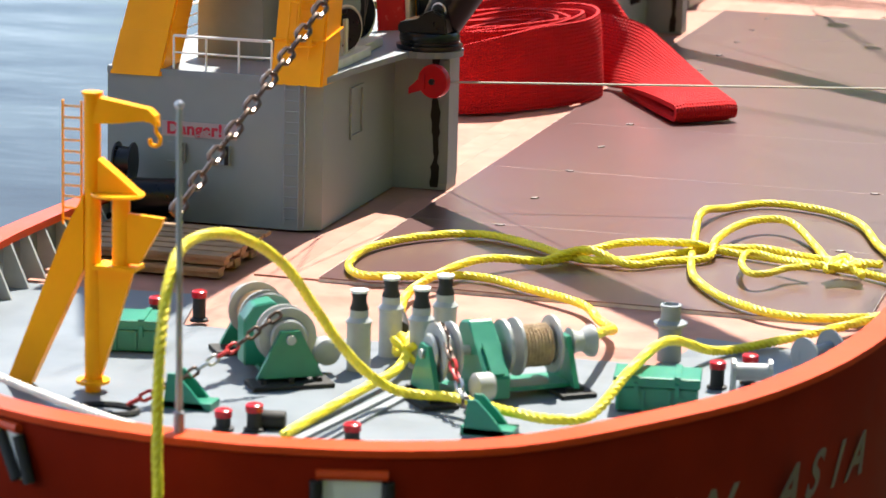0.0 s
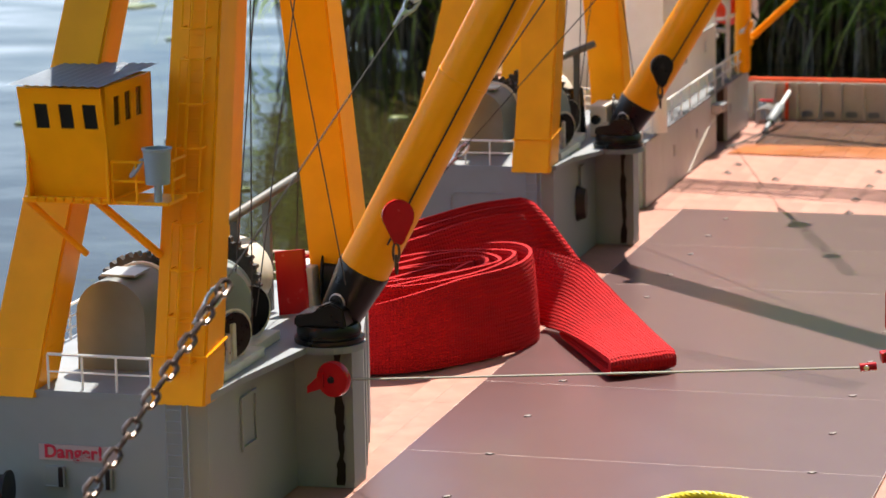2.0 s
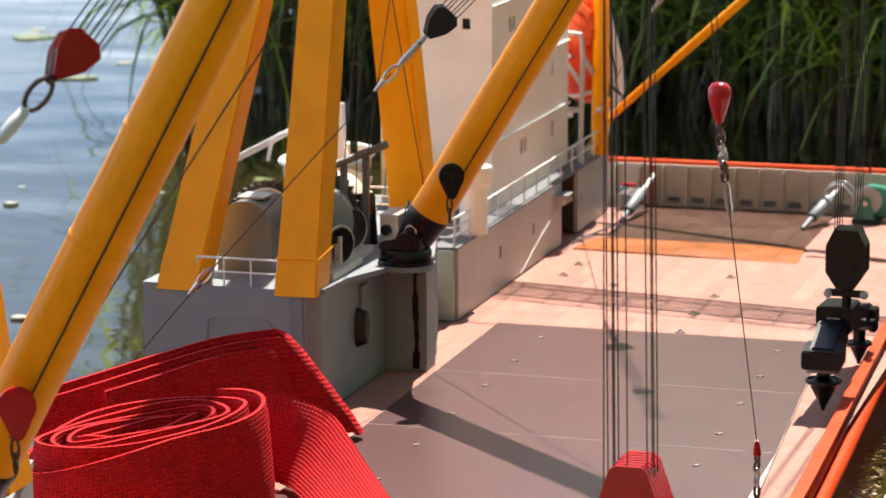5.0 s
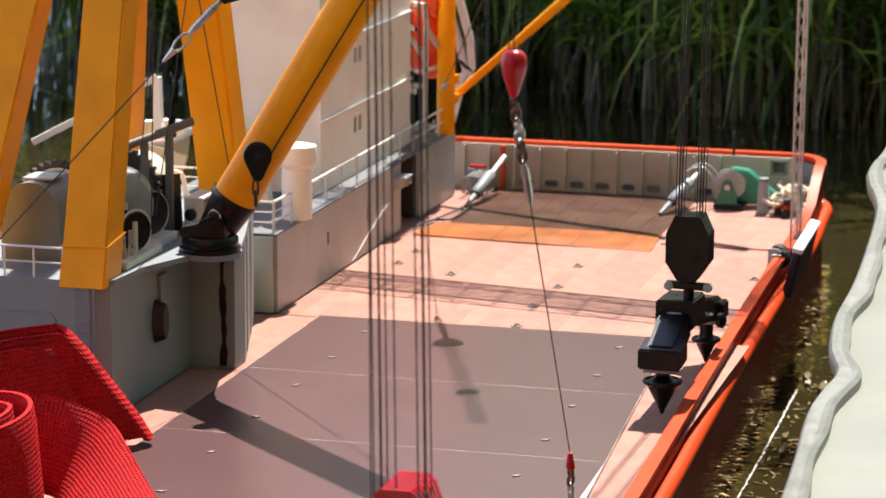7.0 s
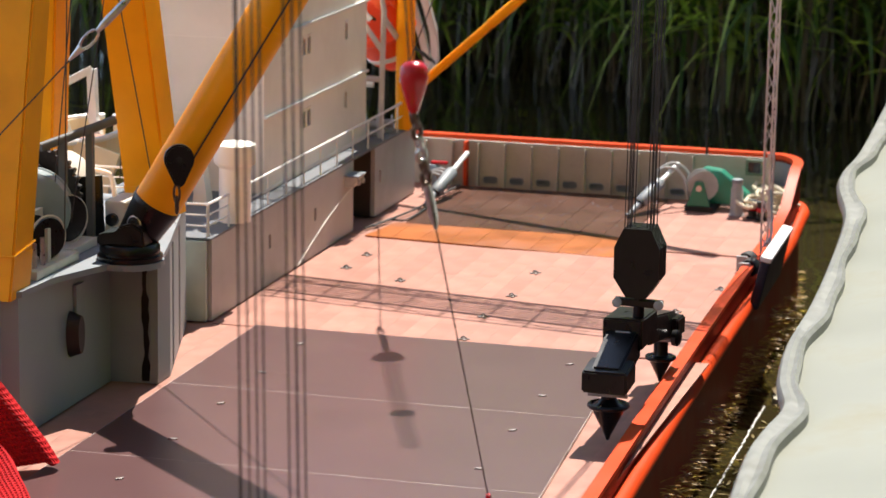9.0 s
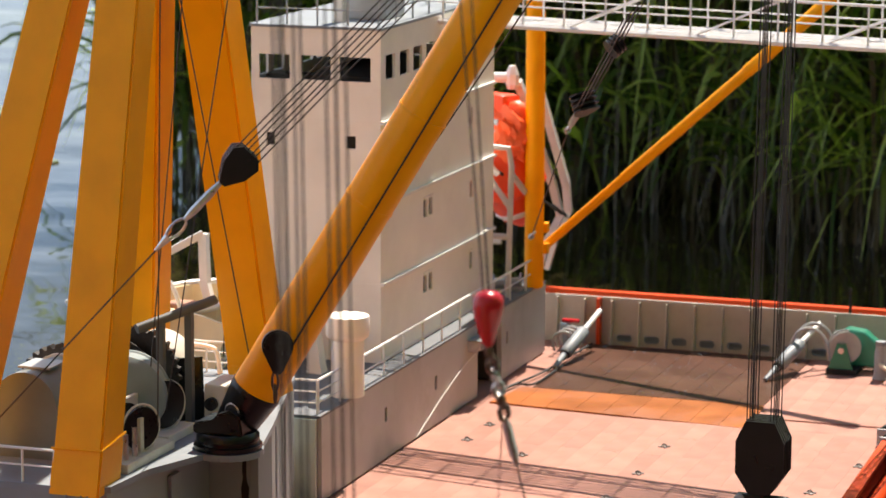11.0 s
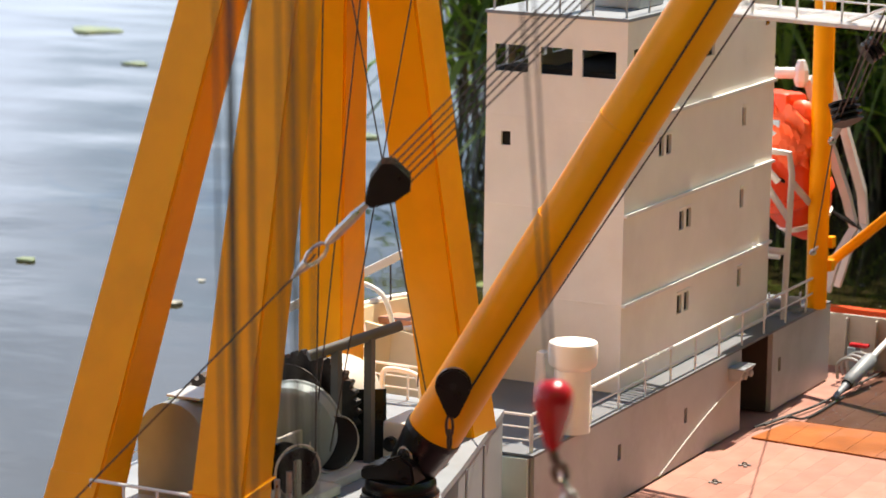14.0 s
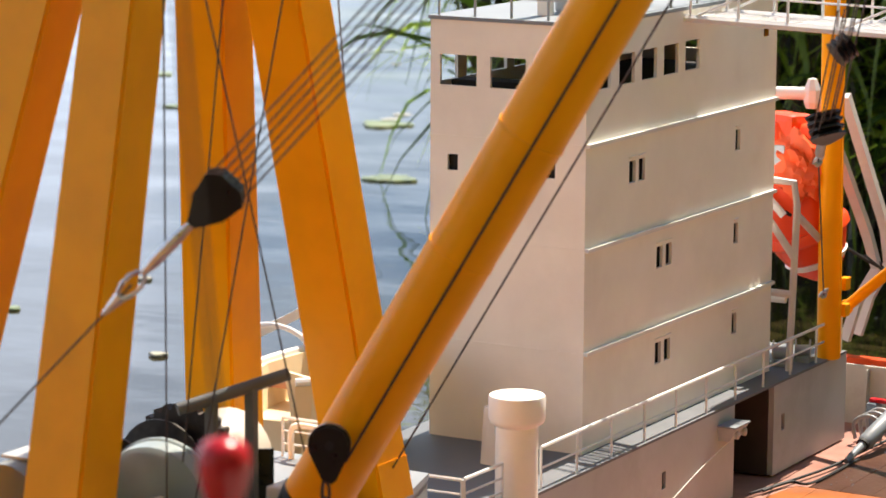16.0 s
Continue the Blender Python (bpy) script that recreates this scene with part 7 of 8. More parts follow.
beam_box("beam_hub", -0.172, -0.130, 0.0120, 0.0120, 0.047, 0.066, 0.046, 0.064, "glossy black beam hub")
beam_box("beam_arm", -0.212, -0.165, 0.0085, 0.0100, 0.0300, 0.0455, 0.042, 0.061, "glossy black beam arm")
beam_box("beam_arm", -0.135, -0.052, 0.0100, 0.0080, 0.042, 0.0600, 0.0300, 0.0450, "glossy black beam arm")
beam_box("beam_head", -0.2165, -0.1930, 0.0135, 0.0135, 0.0310, 0.0440, 0.0330, 0.0470)
beam_box("beam_head", -0.0700, -0.0470, 0.0125, 0.0125, 0.0310, 0.0440, 0.0300, 0.0420)
for y, z, s in ((yn - 0.005, 0.033, 1.12), (yf2, 0.032, 0.85)):
    x = xn if y < -0.1 else xf
    part("grab", lathe(B(), (x, y, 0.0005), [(0.0010, 0), (0.0020, 0.003), (0.0080 * s, 0.0150 * s), (0.0094 * s, 0.0185 * s), (0.0060 * s, 0.0205 * s), (0.0046, 0.0225 * s), (0.0046, z)], 20), BLACK, bb, "black pointed grab", smooth=True)
    part("grab_ring", tube(B(), [(x + 0.0100 * s * math.cos(a * math.pi / 10), y + 0.0100 * s * math.sin(a * math.pi / 10), 0.0190 * s) for a in range(20)], 0.0015, 8, closed=True), BLACK, bb, smooth=True)
    part("grab_pin", tube(B(), [(x - 0.0115, y - 0.004, 0.0285), (x + 0.0120, y - 0.004, 0.0285)], 0.0014, 8), STEEL, bb, smooth=True)
part("wheel", lathe(B(), (0.3010, -0.074, 0.0330), [(0.0050, 0), (0.0052, 0.003), (0.0040, 0.0042), (0.001, 0.0045)], 20, (1, -0.2, 0)), BLACK, bb, smooth=True)
part("maker_plate", box(B(), -0.0045, 0.0045, -0.0004, 0.0004, -0.003, 0.003, 0.0002, pose(0.2895, -0.1735, 0.0560)), STEEL, bb, "small dull steel plate")
wires("hook_falls", [((0.2885 + 0.0042 * i, -0.171 + 0.012 * j, 0.116), (0.2935 + 0.0042 * i, -0.16 + 0.01 * j, 0.75)) for i in (0, 0.4, 0.8, 3.2, 3.6, 4) for j in range(2)], 0.00036, "dark wire falls above the black hook block")

rh = thing("red_weight_hook", (0.318, -0.726, 0.294), "red wire weight with chain and turnbuckle", "hook")
part("weight", lathe(B(), (0.318, -0.724, 0.2762), [(0.001, 0), (0.0022, 0.0012), (0.0036, 0.0060), (0.0052, 0.0110), (0.0058, 0.0150), (0.0055, 0.0185), (0.0038, 0.0205), (0.001, 0.0212)], 22), RED, rh, "red pear-shaped weight", smooth=True)
d = (Vector((0.3105, -0.566, 0.0720)) - Vector((0.318, -0.724, 0.2762)))
chain("short_chain", [Vector((0.318, -0.724, 0.2762)), Vector((0.318, -0.724, 0.2762)) + d * 0.16], 0.0095, 0.0011, 0.006, [RUSTY, BARE], "short brown and silver chain under the red weight")
part("turnbuckle", tube(B(), [Vector((0.318, -0.724, 0.2762)) + d * f for f in (0.16, 0.18, 0.24, 0.27)], 0.002, 8, radii=[0.0008, 0.0020, 0.0020, 0.0007]), BARE, rh, "silver turnbuckle", smooth=True)
wires("lift_wire", [((0.318, -0.724, 0.2972), (0.300, -0.760, 0.75)), (Vector((0.318, -0.724, 0.2762)) + d * 0.27, (0.3105, -0.566, 0.0720)), ((0.316, -0.724, 0.2972), (0.285, -0.75, 0.75))], 0.00035, "thin wires holding the red weight")
he = thing("eye_fitting", (0.3105, -0.564, 0.07), "dark red eye fitting with shackle on a wire", "fitting")
part("body", tube(B(), [(0.3105, -0.566, 0.0730), (0.3100, -0.562, 0.0640)], 0.002, 8, radii=[0.0012, 0.0024]), RED, he, smooth=True)
chain("short_chain", [(0.3100, -0.562, 0.0640), (0.3080, -0.552, 0.0480), (0.3080, -0.545, 0.012)], 0.008, 0.0009, 0.005, [RUSTY, BARE], "short chain from the wire to the deck edge")


def topping_lift(yf, pts, material, label, s=0.72):
    """Wire, shackles, wedge block and falls from the deck side up to the boom head."""
    a, lo, sh, wd, tip = [Vector(p) for p in pts]
    t = thing("topping_lift", a, label, "rigging", "topping lifts")
    part("wire", tube(B(), [a, lo], 0.00045, 6), WIRE, t)
    part("wire", tube(B(), [lo, sh], 0.00045, 6), WIRE, t)
    dn = (wd - sh).normalized()
    for c in (lo, sh):
        part("shackle", tube(B(), [c + dn * 0.0075 * math.cos(k * math.pi / 5) * 0.9 + dn.orthogonal().normalized() * 0.0032 * math.sin(k * math.pi / 5) for k in range(10)], 0.0009, 6, closed=True), BARE, t, "bright steel shackle", smooth=True)
        part("socket", tube(B(), [c - dn * 0.016, c - dn * 0.006], 0.003, 8, radii=[0.0008, 0.0026]), BARE, t, smooth=True)
    if material is RED:
        ln, of = (wd - sh).length, dn.orthogonal().normalized()
        part("chain_link", tube(B(), [wd - dn * 0.018 + dn * 0.008 * math.cos(k * math.pi / 6) + of * 0.0042 * math.sin(k * math.pi / 6) for k in range(12)], 0.0011, 6, closed=True), RUSTY, t, "rusty steel link", smooth=True)
        part("link_eye", tube(B(), [wd - dn * 0.012, wd - dn * 0.006], 0.0015, 8), RUSTY, t, smooth=True)
        for f, g in ((0.0, 0.30), (0.31, 0.60)):
            part("turnbuckle", tube(B(), [sh + dn * ln * (f + (g - f) * k) for k in (0, 0.12, 0.5, 0.9, 1)], 0.003, 10, radii=[0.0012, 0.0026, 0.0030, 0.0024, 0.0012]), RAILW, t, "thick pale turnbuckle", smooth=True)
    else:
        part("link_bar", tube(B(), [sh + dn * 0.006, sh + dn * 0.012, wd - dn * 0.018, wd - dn * 0.008], 0.0022, 8, radii=[0.0012, 0.0024, 0.0024, 0.0012]), BARE, t, smooth=True)
    up = dn.cross(Vector((0.5, -0.85, 0))).normalized()
    sd = dn.cross(up).normalized()
    for k in range(4):
        o = sd * s * (-0.0075 + 0.005 * k)
        prof = [(-0.013, -0.0025), (-0.013, 0.0025), (0.000, 0.0105), (0.012, 0.0125), (0.0175, 0.007), (0.0175, -0.007), (0.012, -0.0125), (0.000, -0.0105)]
        part("cheek", loft(B(), [wd + o - sd * 0.0006 + dn * x * s + up * z * s for x, z in prof], [wd + o + sd * 0.0006 + dn * x * s + up * z * s for x, z in prof]), BLACK if k in (1, 3) else material, t, "wedge-shaped cheek plate")
    for k in range(3):
        o = sd * s * (-0.005 + 0.005 * k)
        part("sheave", lathe(B(), wd + o - sd * 0.0015 + dn * 0.004, [(0.0105 * s, 0), (0.009 * s, 0.001), (0.0105 * s, 0.002)], 18, sd), material, t, smooth=True)
        for q in (-1, 1):
            part("fall", tube(B(), [wd + o + dn * 0.004 + up * s * (-0.0105 + 0.0042 * (2 * k + (q > 0))), tip + o + up * s * (-0.0105 + 0.0042 * (2 * k + (q > 0)))], 0.0004, 5), WIRE, t)
    return t


topping_lift(-0.314, [(-0.160, -0.449, 0.015), (-0.0800, -0.4130, 0.1150), (0.0300, -0.3605, 0.2440), (0.0572, -0.3487, 0.2748), (0.2500, -0.3360, 0.4700)], BLACK, "wire topping lift with a black wedge block")
topping_lift(-1.064, [(0.030, -1.285, 0.1550), (0.0400, -1.2450, 0.1820), (0.0960, -1.1120, 0.3020), (0.1230, -1.0733, 0.3452), (0.2300, -0.9400, 0.5400)], RED, "wire topping lift with a red wedge block")
chain("topping_chain", [(0.0085, -1.4130, 0.0800), (0.0440, -1.2380, 0.1880)], 0.0120, 0.0012, 0.0078, [RUSTY], "rusty steel chain from the davit to the topping lift")
topping_lift(0.1, [(-0.0320, 0.456, 0.100), (-0.0290, 0.448, 0.104), (0.088, 0.152, 0.2330), (0.113, 0.0990, 0.2560), (0.190, -0.06, 0.335)], BLACK, "wire topping lift of the derrick boom")

ub = thing("upper_block", (0.163, -0.004, 0.307), "small black upper tackle block on the derrick falls", "block")
ax4 = Vector((0.077, -0.159, 0.079)).normalized()
for k in range(3):
    part("sheave", lathe(B(), Vector((0.163, -0.004, 0.307)) + ax4.orthogonal().normalized() * (0.003 * (k - 1)), [(0.0065, -0.001), (0.0055, 0), (0.0065, 0.001)], 18, ax4.orthogonal()), BLACK, ub, smooth=True)


def boom_rig(yf, red):
    t = thing("boom_rigging", (0.0, yf + 0.12, 0.15), "wires along the yellow boom and up the crane legs", "rigging", "boom rigging")
    d = Vector(HEEL[yf][1]).normalized()
    p0 = Vector(HEEL[yf][0])
    nrm2 = Vector((0.45, -0.85, -0.25)).normalized()
    part("boom_wire", tube(B(), [p0 + d * 0.055 + nrm2 * 0.0152, p0 + d * 0.60 + nrm2 * 0.0152], 0.0006, 5), WIRE, t)
    part("boom_wire", tube(B(), [(-0.0339, yf + 0.2445, 0.100), (0.2749, yf + 0.098, 0.50)], 0.0005, 5), WIRE, t)
    for a, b in (((-0.031, 0.060, 0.110), (-0.0076, 0.031, 0.60)), ((-0.0395, 0.090, 0.112), (0.0089, 0.177, 0.60)), ((0.0030, 0.120, 0.125), (-0.0399, 0.010, 0.60)),
                 ((-0.0655, 0.234, 0.112), (-0.030, 0.195, 0.55)), ((-0.0400, 0.234, 0.150), (-0.058, 0.215, 0.50)), ((-0.0600, 0.110, 0.112), (-0.020, 0.125, 0.55))):
        part("leg_wire", tube(B(), [(a[0], yf + a[1], a[2]), (b[0], yf + b[1], b[2])], 0.0004, 5), WIRE, t)
    for f in (0.155, 0.215, 0.30):
        part("collar_band", tube(B(), [p0 + d * f, p0 + d * (f + 0.0016)], 0.0150, 28), YELLOW, t)
    c = Vector((0.0270, yf + 0.0980, 0.1545)) if not red else Vector((0.0300, yf + 0.1330, 0.1640))
    b = thing("boom_pulley", c, ("red round" if red else "black pear-shaped") + " pulley hanging on the boom", "pulley")
    axs, hor = Vector((0.45, -0.89, 0)).normalized(), Vector((0.89, 0.45, 0)).normalized()
    pear = [(0.0090 * math.cos(radians(g)), 0.0090 * math.sin(radians(g))) for g in range(-25, 206, 15)] + [(-0.0030, -0.0150), (-0.0012, -0.0165), (0.0012, -0.0165), (0.0030, -0.0150)]
    mid = c + Vector((0.002, -0.006, 0))
    bm = loft(B(), [mid + hor * x + Vector((0, 0, z)) - axs * 0.0028 for x, z in pear], [mid + hor * x + Vector((0, 0, z)) + axs * 0.0028 for x, z in pear])
    bmesh.ops.bevel(bm, geom=[e for e in bm.edges if abs((e.verts[0].co - e.verts[1].co).dot(axs)) < 0.001], offset=0.0010, segments=2, affect="EDGES")
    part("shell", bm, RED if red else BLACK, b, "pear-shaped pulley shell", smooth=True)
    part("pin", cyl(B(), mid - axs * 0.0034, mid + axs * 0.0034, 0.0018, n=12), RED if red else RUBBER, b, smooth=True)
    part("tail_link", tube(B(), [c + Vector((0.0012 + 0.0018 * math.sin(k * math.pi / 6), -0.0078, -0.0205 + 0.0055 * math.cos(k * math.pi / 6))) for k in range(12)], 0.0008, 6, closed=True), RUSTY, b, smooth=True)
    part("tail_link", tube(B(), [c + Vector((0.0012, -0.0078 + 0.0016 * math.sin(k * math.pi / 6), -0.0275 + 0.0050 * math.cos(k * math.pi / 6))) for k in range(12)], 0.0008, 6, closed=True), RUSTY, b, smooth=True)


boom_rig(-1.064, True)
boom_rig(-0.314, False)

NAMEM = mat("dull white name lettering", (0.20, 0.155, 0.13), 0.6, var=0.15)

# ---------------------------------------------------------------- ship's name on the bow
def hull_at(y, z):
    """Pose of a letter on the right side of the hull: x runs aft along the side, y up."""
    d = Vector((half(y + 0.01) - half(y - 0.01), 0.02, 0)).normalized()
    n = d.cross(Vector((0, 0, 1)))
    p = Vector((CX + half(y), y, z)) + n * (0.0030 - flare(y) * max(0, -0.0135 - z))
    m = Matrix((d, Vector((0.6 * d.x, 0.6 * d.y, 1)) + n * flare(y + 0.01) * 0.45, n)).transposed().to_4x4()
    m.translation = p
    return m


plate_name = thing("bow_lettering", (0.30, -1.38, -0.02), "dull white slanted letters painted on the red bow", "lettering")
for ch, y, z in (("A", -1.500, -0.0245), ("N", -1.474, -0.0250), ("A", -1.429, -0.0250), ("S", -1.398, -0.0262), ("I", -1.372, -0.0275), ("A", -1.356, -0.0285)):
    lettering("letter", ch, hull_at(y, z), 0.0268, NAMEM, plate_name, 1.0, 0.0002, 0.0005)

# ---------------------------------------------------------------- mooring openings in the bow
for x0, y0, z0, x1, y1, z1, nm in ((-0.0046, -1.5661, 0.0206, 0.0125, -1.5760, 0.0023, "slanted"), (0.1301, -1.5791, 0.0170, 0.1569, -1.5722, 0.0, "square")):
    fo = thing("mooring_fairlead", ((x0 + x1) / 2, (y0 + y1) / 2, z1), nm + " mooring opening with black rollers in the red bow", "fairlead", "mooring fairleads")
    a, c = Vector((x0, y0, 0)), Vector((x1, y1, 0))
    out = Vector((a.y - c.y, c.x - a.x, 0)).normalized()
    out = -out if out.y > 0 else out
    sh = Vector((0.010, -0.006, 0)) if nm == "slanted" else Vector((0, 0, 0))
    tops, lows = (a, a.lerp(c, 0.62)) if nm == "slanted" else (a, c), (a + sh * 1.0, c) if nm == "slanted" else (a, c)
    # no hole: a solid white panel stands for the brightness seen through it
    b = B()
    loft(b, [tops[0] + Vector((0, 0, z0)) + out * 0.002, tops[1] + Vector((0, 0, z0)) + out * 0.002, lows[1] + Vector((0, 0, z1)) + out * 0.002, lows[0] + Vector((0, 0, z1)) + out * 0.002],
         [tops[0] + Vector((0, 0, z0)) + out * 0.0005, tops[1] + Vector((0, 0, z0)) + out * 0.0005, lows[1] + Vector((0, 0, z1)) + out * 0.0005, lows[0] + Vector((0, 0, z1)) + out * 0.0005])
    part("throat", b, RAILW, fo, "white panel for the light seen through the opening")
    for k in (0, 1):
        part("roller", tube(B(), [tops[k] + out * 0.003 + Vector((0, 0, z0)), lows[k] + out * 0.003 + Vector((0, 0, z1))], 0.0026, 10), RUBBER, fo, "black roller", smooth=True)
    part("lip", tube(B(), [tops[0] + out * 0.0025 + Vector((0, 0, z0 + 0.0025)), tops[1] + out * 0.0025 + Vector((0, 0, z0 + 0.0025))], 0.0022, 8), ORANGE, fo, "orange upper lip", smooth=True)

# ---------------------------------------------------------------- neighbouring boat
ALU = mat("weathered aluminium edge strip", (0.20, 0.205, 0.185), 0.55, spec=0.3, metal=0.0, var=0.16, scale=90, bump=0.2, bump_scale=160, stain=(0.12, 0.11, 0.08), stain_amt=0.6, stain_scale=30)
GEL = mat("weathered white hull coating", (0.255, 0.262, 0.225), 0.5, spec=0.15, var=0.07, scale=9, bump=0.08, bump_scale=60, stain=(0.22, 0.19, 0.11), stain_amt=0.5, stain_scale=9)
GZ = 0.10
edge = spline([(0.355, 0.62, GZ), (0.366, 0.40, GZ), (0.3727, 0.240, GZ), (0.3722, 0.160, GZ), (0.3779, 0.103, GZ), (0.396, 0.005, GZ), (0.4066, -0.131, GZ), (0.4128, -0.250, GZ), (0.4147, -0.340, GZ), (0.4225, -0.418, GZ),
               (0.4330, -0.470, GZ), (0.4310, -0.515, GZ), (0.4306, -0.560, GZ), (0.4372, -0.649, GZ), (0.4416, -0.725, GZ), (0.452, -0.90, GZ), (0.468, -1.15, GZ)], 8)
boat = thing("neighbour_boat", (0.7, -0.3, WATER_Z), "white boat with a dented aluminium edge strip moored alongside", "boat")
W = [0.0098 + 0.0018 * math.sin(p.y * 23 + 1) + 0.0010 * math.sin(p.y * 61) for p in edge]
b = B()
rings = []
for p, w in zip(edge, W):
    prof = [(0.0, -0.010), (-0.0022, -0.007), (-0.0030, -0.002), (-0.0012, 0.0015), (0.002, 0.0028), (w * 0.5, 0.0018), (w - 0.002, 0.0034), (w, 0.0015), (w, -0.010)]
    rings.append([b.verts.new((p.x + x, p.y, p.z + z)) for x, z in prof])
for r0, r1 in zip(rings, rings[1:]):
    for i in range(8):
        b.faces.new((r0[i], r0[i + 1], r1[i + 1], r1[i]))
part("edge_strip", b, ALU, boat, "dented grey aluminium edge strip", smooth=True)
b = B()
rows = []
for p, w in zip(edge, W):
    sx = 0.470 - (p.y + 0.5) * 0.095
    x0 = p.x + w - 0.003
    line = [(x0, GZ - 0.004), (max(x0, sx - 0.040) + 0.004, GZ - 0.003), (sx + 0.01, GZ + 0.004), (sx + 0.06, GZ + 0.016), (sx + 0.14, GZ + 0.022), (sx + 0.24, GZ + 0.024), (sx + 0.33, GZ + 0.02)]
    rows.append([b.verts.new((x, p.y, z)) for x, z in line])
for r0, r1 in zip(rows, rows[1:]):
    for i in range(len(r0) - 1):
        b.faces.new((r0[i], r0[i + 1], r1[i + 1], r1[i]))
part("side_deck", b, GEL, boat, "white cambered side deck", smooth=True)
far = [(0.470 - (p.y + 0.5) * 0.095 + 0.335, p.y) for p in edge]
b = prism(B(), [(p.x + 0.006, p.y) for p in edge] + far[::-1], WATER_Z - 0.06, GZ - 0.006)
part("hull_body", b, mat("dark red boat side", (0.14, 0.05, 0.04), 0.5, var=0.15), boat, "dark red hull side", smooth=True)
part("far_rail", tube(B(), [(x, y, GZ + 0.02) for x, y in far], 0.010, 8), ALU, boat, "grey far rail", smooth=True)

# ---------------------------------------------------------------- rescue boat on the far side of the deck
CREAMB = mat("cream boat coating", (0.74, 0.60, 0.38), 0.4, var=0.06)
rbt = thing("rescue_boat", (-0.185, 0.08, 0.0575), "small cream rescue boat in its cradle on the far deck side", "boat")
st = [(0.045, 0.012, 0.070), (0.060, 0.026, 0.062), (0.08, 0.033, 0.060), (0.12, 0.031, 0.061), (0.15, 0.020, 0.068), (0.165, 0.004, 0.080)]
b = B()
rg = []
for y, w, zb in st:
    rg.append([b.verts.new((-0.172 + x, y, z)) for x, z in ((-w, 0.108), (-w * 0.9, 0.085), (-w * 0.5, zb), (w * 0.5, zb), (w * 0.9, 0.085), (w, 0.108), (w * 0.86, 0.108), (w * 0.7, 0.086), (-w * 0.7, 0.086), (-w * 0.86, 0.108))])
for r0, r1 in zip(rg, rg[1:]):
    for i in range(10):
        b.faces.new((r0[i], r0[(i + 1) % 10], r1[(i + 1) % 10], r1[i]))
b.faces.new(rg[0]); b.faces.new(rg[-1])
part("hull", b, CREAMB, rbt)
for s in (-1, 1):
    part("gunwale", tube(B(), spline([(-0.172 + s * w, y, 0.1085) for y, w, zb in st], 4), 0.0022, 8), RAILW, rbt, "white gunwale", smooth=True)
for y in (0.085, 0.125):
    part("thwart", box(B(), -0.198, -0.146, y - 0.010, y + 0.010, 0.096, 0.100, 0.001), mat("tan seat", (0.42, 0.20, 0.13), 0.6), rbt, "tan seat board")
part("cradle", box(B(), -0.175, -0.150, 0.07, 0.12, 0.0575, 0.064), RAILW, rbt)
part("canopy_frame", tube(B(), spline([(-0.214, 0.07, 0.108), (-0.208, 0.07, 0.126), (-0.190, 0.07, 0.132), (-0.170, 0.07, 0.126), (-0.162, 0.07, 0.108)], 5), 0.0016, 8), RAILW, rbt)
rd = thing("rescue_davit", (-0.177, 0.145, 0.0575), "white angled davit frame over the rescue boat", "davit")
part("post", tube(B(), [(-0.160, 0.140, 0.0575), (-0.176, 0.145, 0.110), (-0.177, 0.145, 0.146)], 0.0044, 4), RAILW, rd)
part("arm", tube(B(), [(-0.177, 0.145, 0.146), (-0.218, 0.122, 0.122), (-0.262, 0.10, 0.098)], 0.0036, 4), RAILW, rd)
part("fall", tube(B(), [(-0.198, 0.133, 0.134), (-0.196, 0.13, 0.100)], 0.0006, 5), WIRE, rd)
# loose cream panels and a hoop behind the after tower
lp = thing("leaning_panel", (-0.150, 0.06, 0.0575), "tan board leaning in front of the rescue boat", "board")
part("board", prism(B(), [(-0.172, 0.112), (-0.140, 0.1075), (-0.119, 0.1015), (-0.134, 0.0575), (-0.160, 0.0575)], 0.052, 0.055, "y"), CREAMB, lp)
hp = thing("hand_hoop", (-0.10, -0.025, 0.0872), "cream bent tube hoop on the tower deck", "rail")
part("hoop", tube(B(), spline([(-0.118, -0.024, 0.0872), (-0.118, -0.024, 0.101), (-0.113, -0.024, 0.105), (-0.098, -0.024, 0.104), (-0.094, -0.024, 0.100), (-0.092, -0.024, 0.0872)], 4), 0.0017, 8), WHITE, hp, smooth=True)

# ---------------------------------------------------------------- deck fittings
PAD = mat("small steel deck bolt", (0.20, 0.17, 0.16), 0.5, metal=0.2, var=0.2)
for i, y in enumerate((-0.041, -0.122, -0.203, -0.286, -0.369, -0.455, -0.548, -0.643, -0.738, -0.829, -0.923, -1.010)):
    for x in (0.0458 + 0.0008 * i, 0.2270 + 0.0021 * i):
        bo = thing("deck_bolt", (x, y + 0.002 * math.sin(i * 5 + x * 90), 0.001), "small round steel bolt sunk in the deck", "bolt", "deck bolts")
        part("head", lathe(B(), bo.location, [(0.0019, 0), (0.0017, 0.0007), (0.0008, 0.0008), (0.0005, 0.0003)], 12), PAD, bo, smooth=True)
        part("lug", box(B(), -0.0028, 0.0028, -0.0007, 0.0007, 0.0, 0.0008, 0.0002, pose(*bo.location, 0, 0, 35 + 25 * math.sin(i * 3 + x * 40))), PAD, bo)
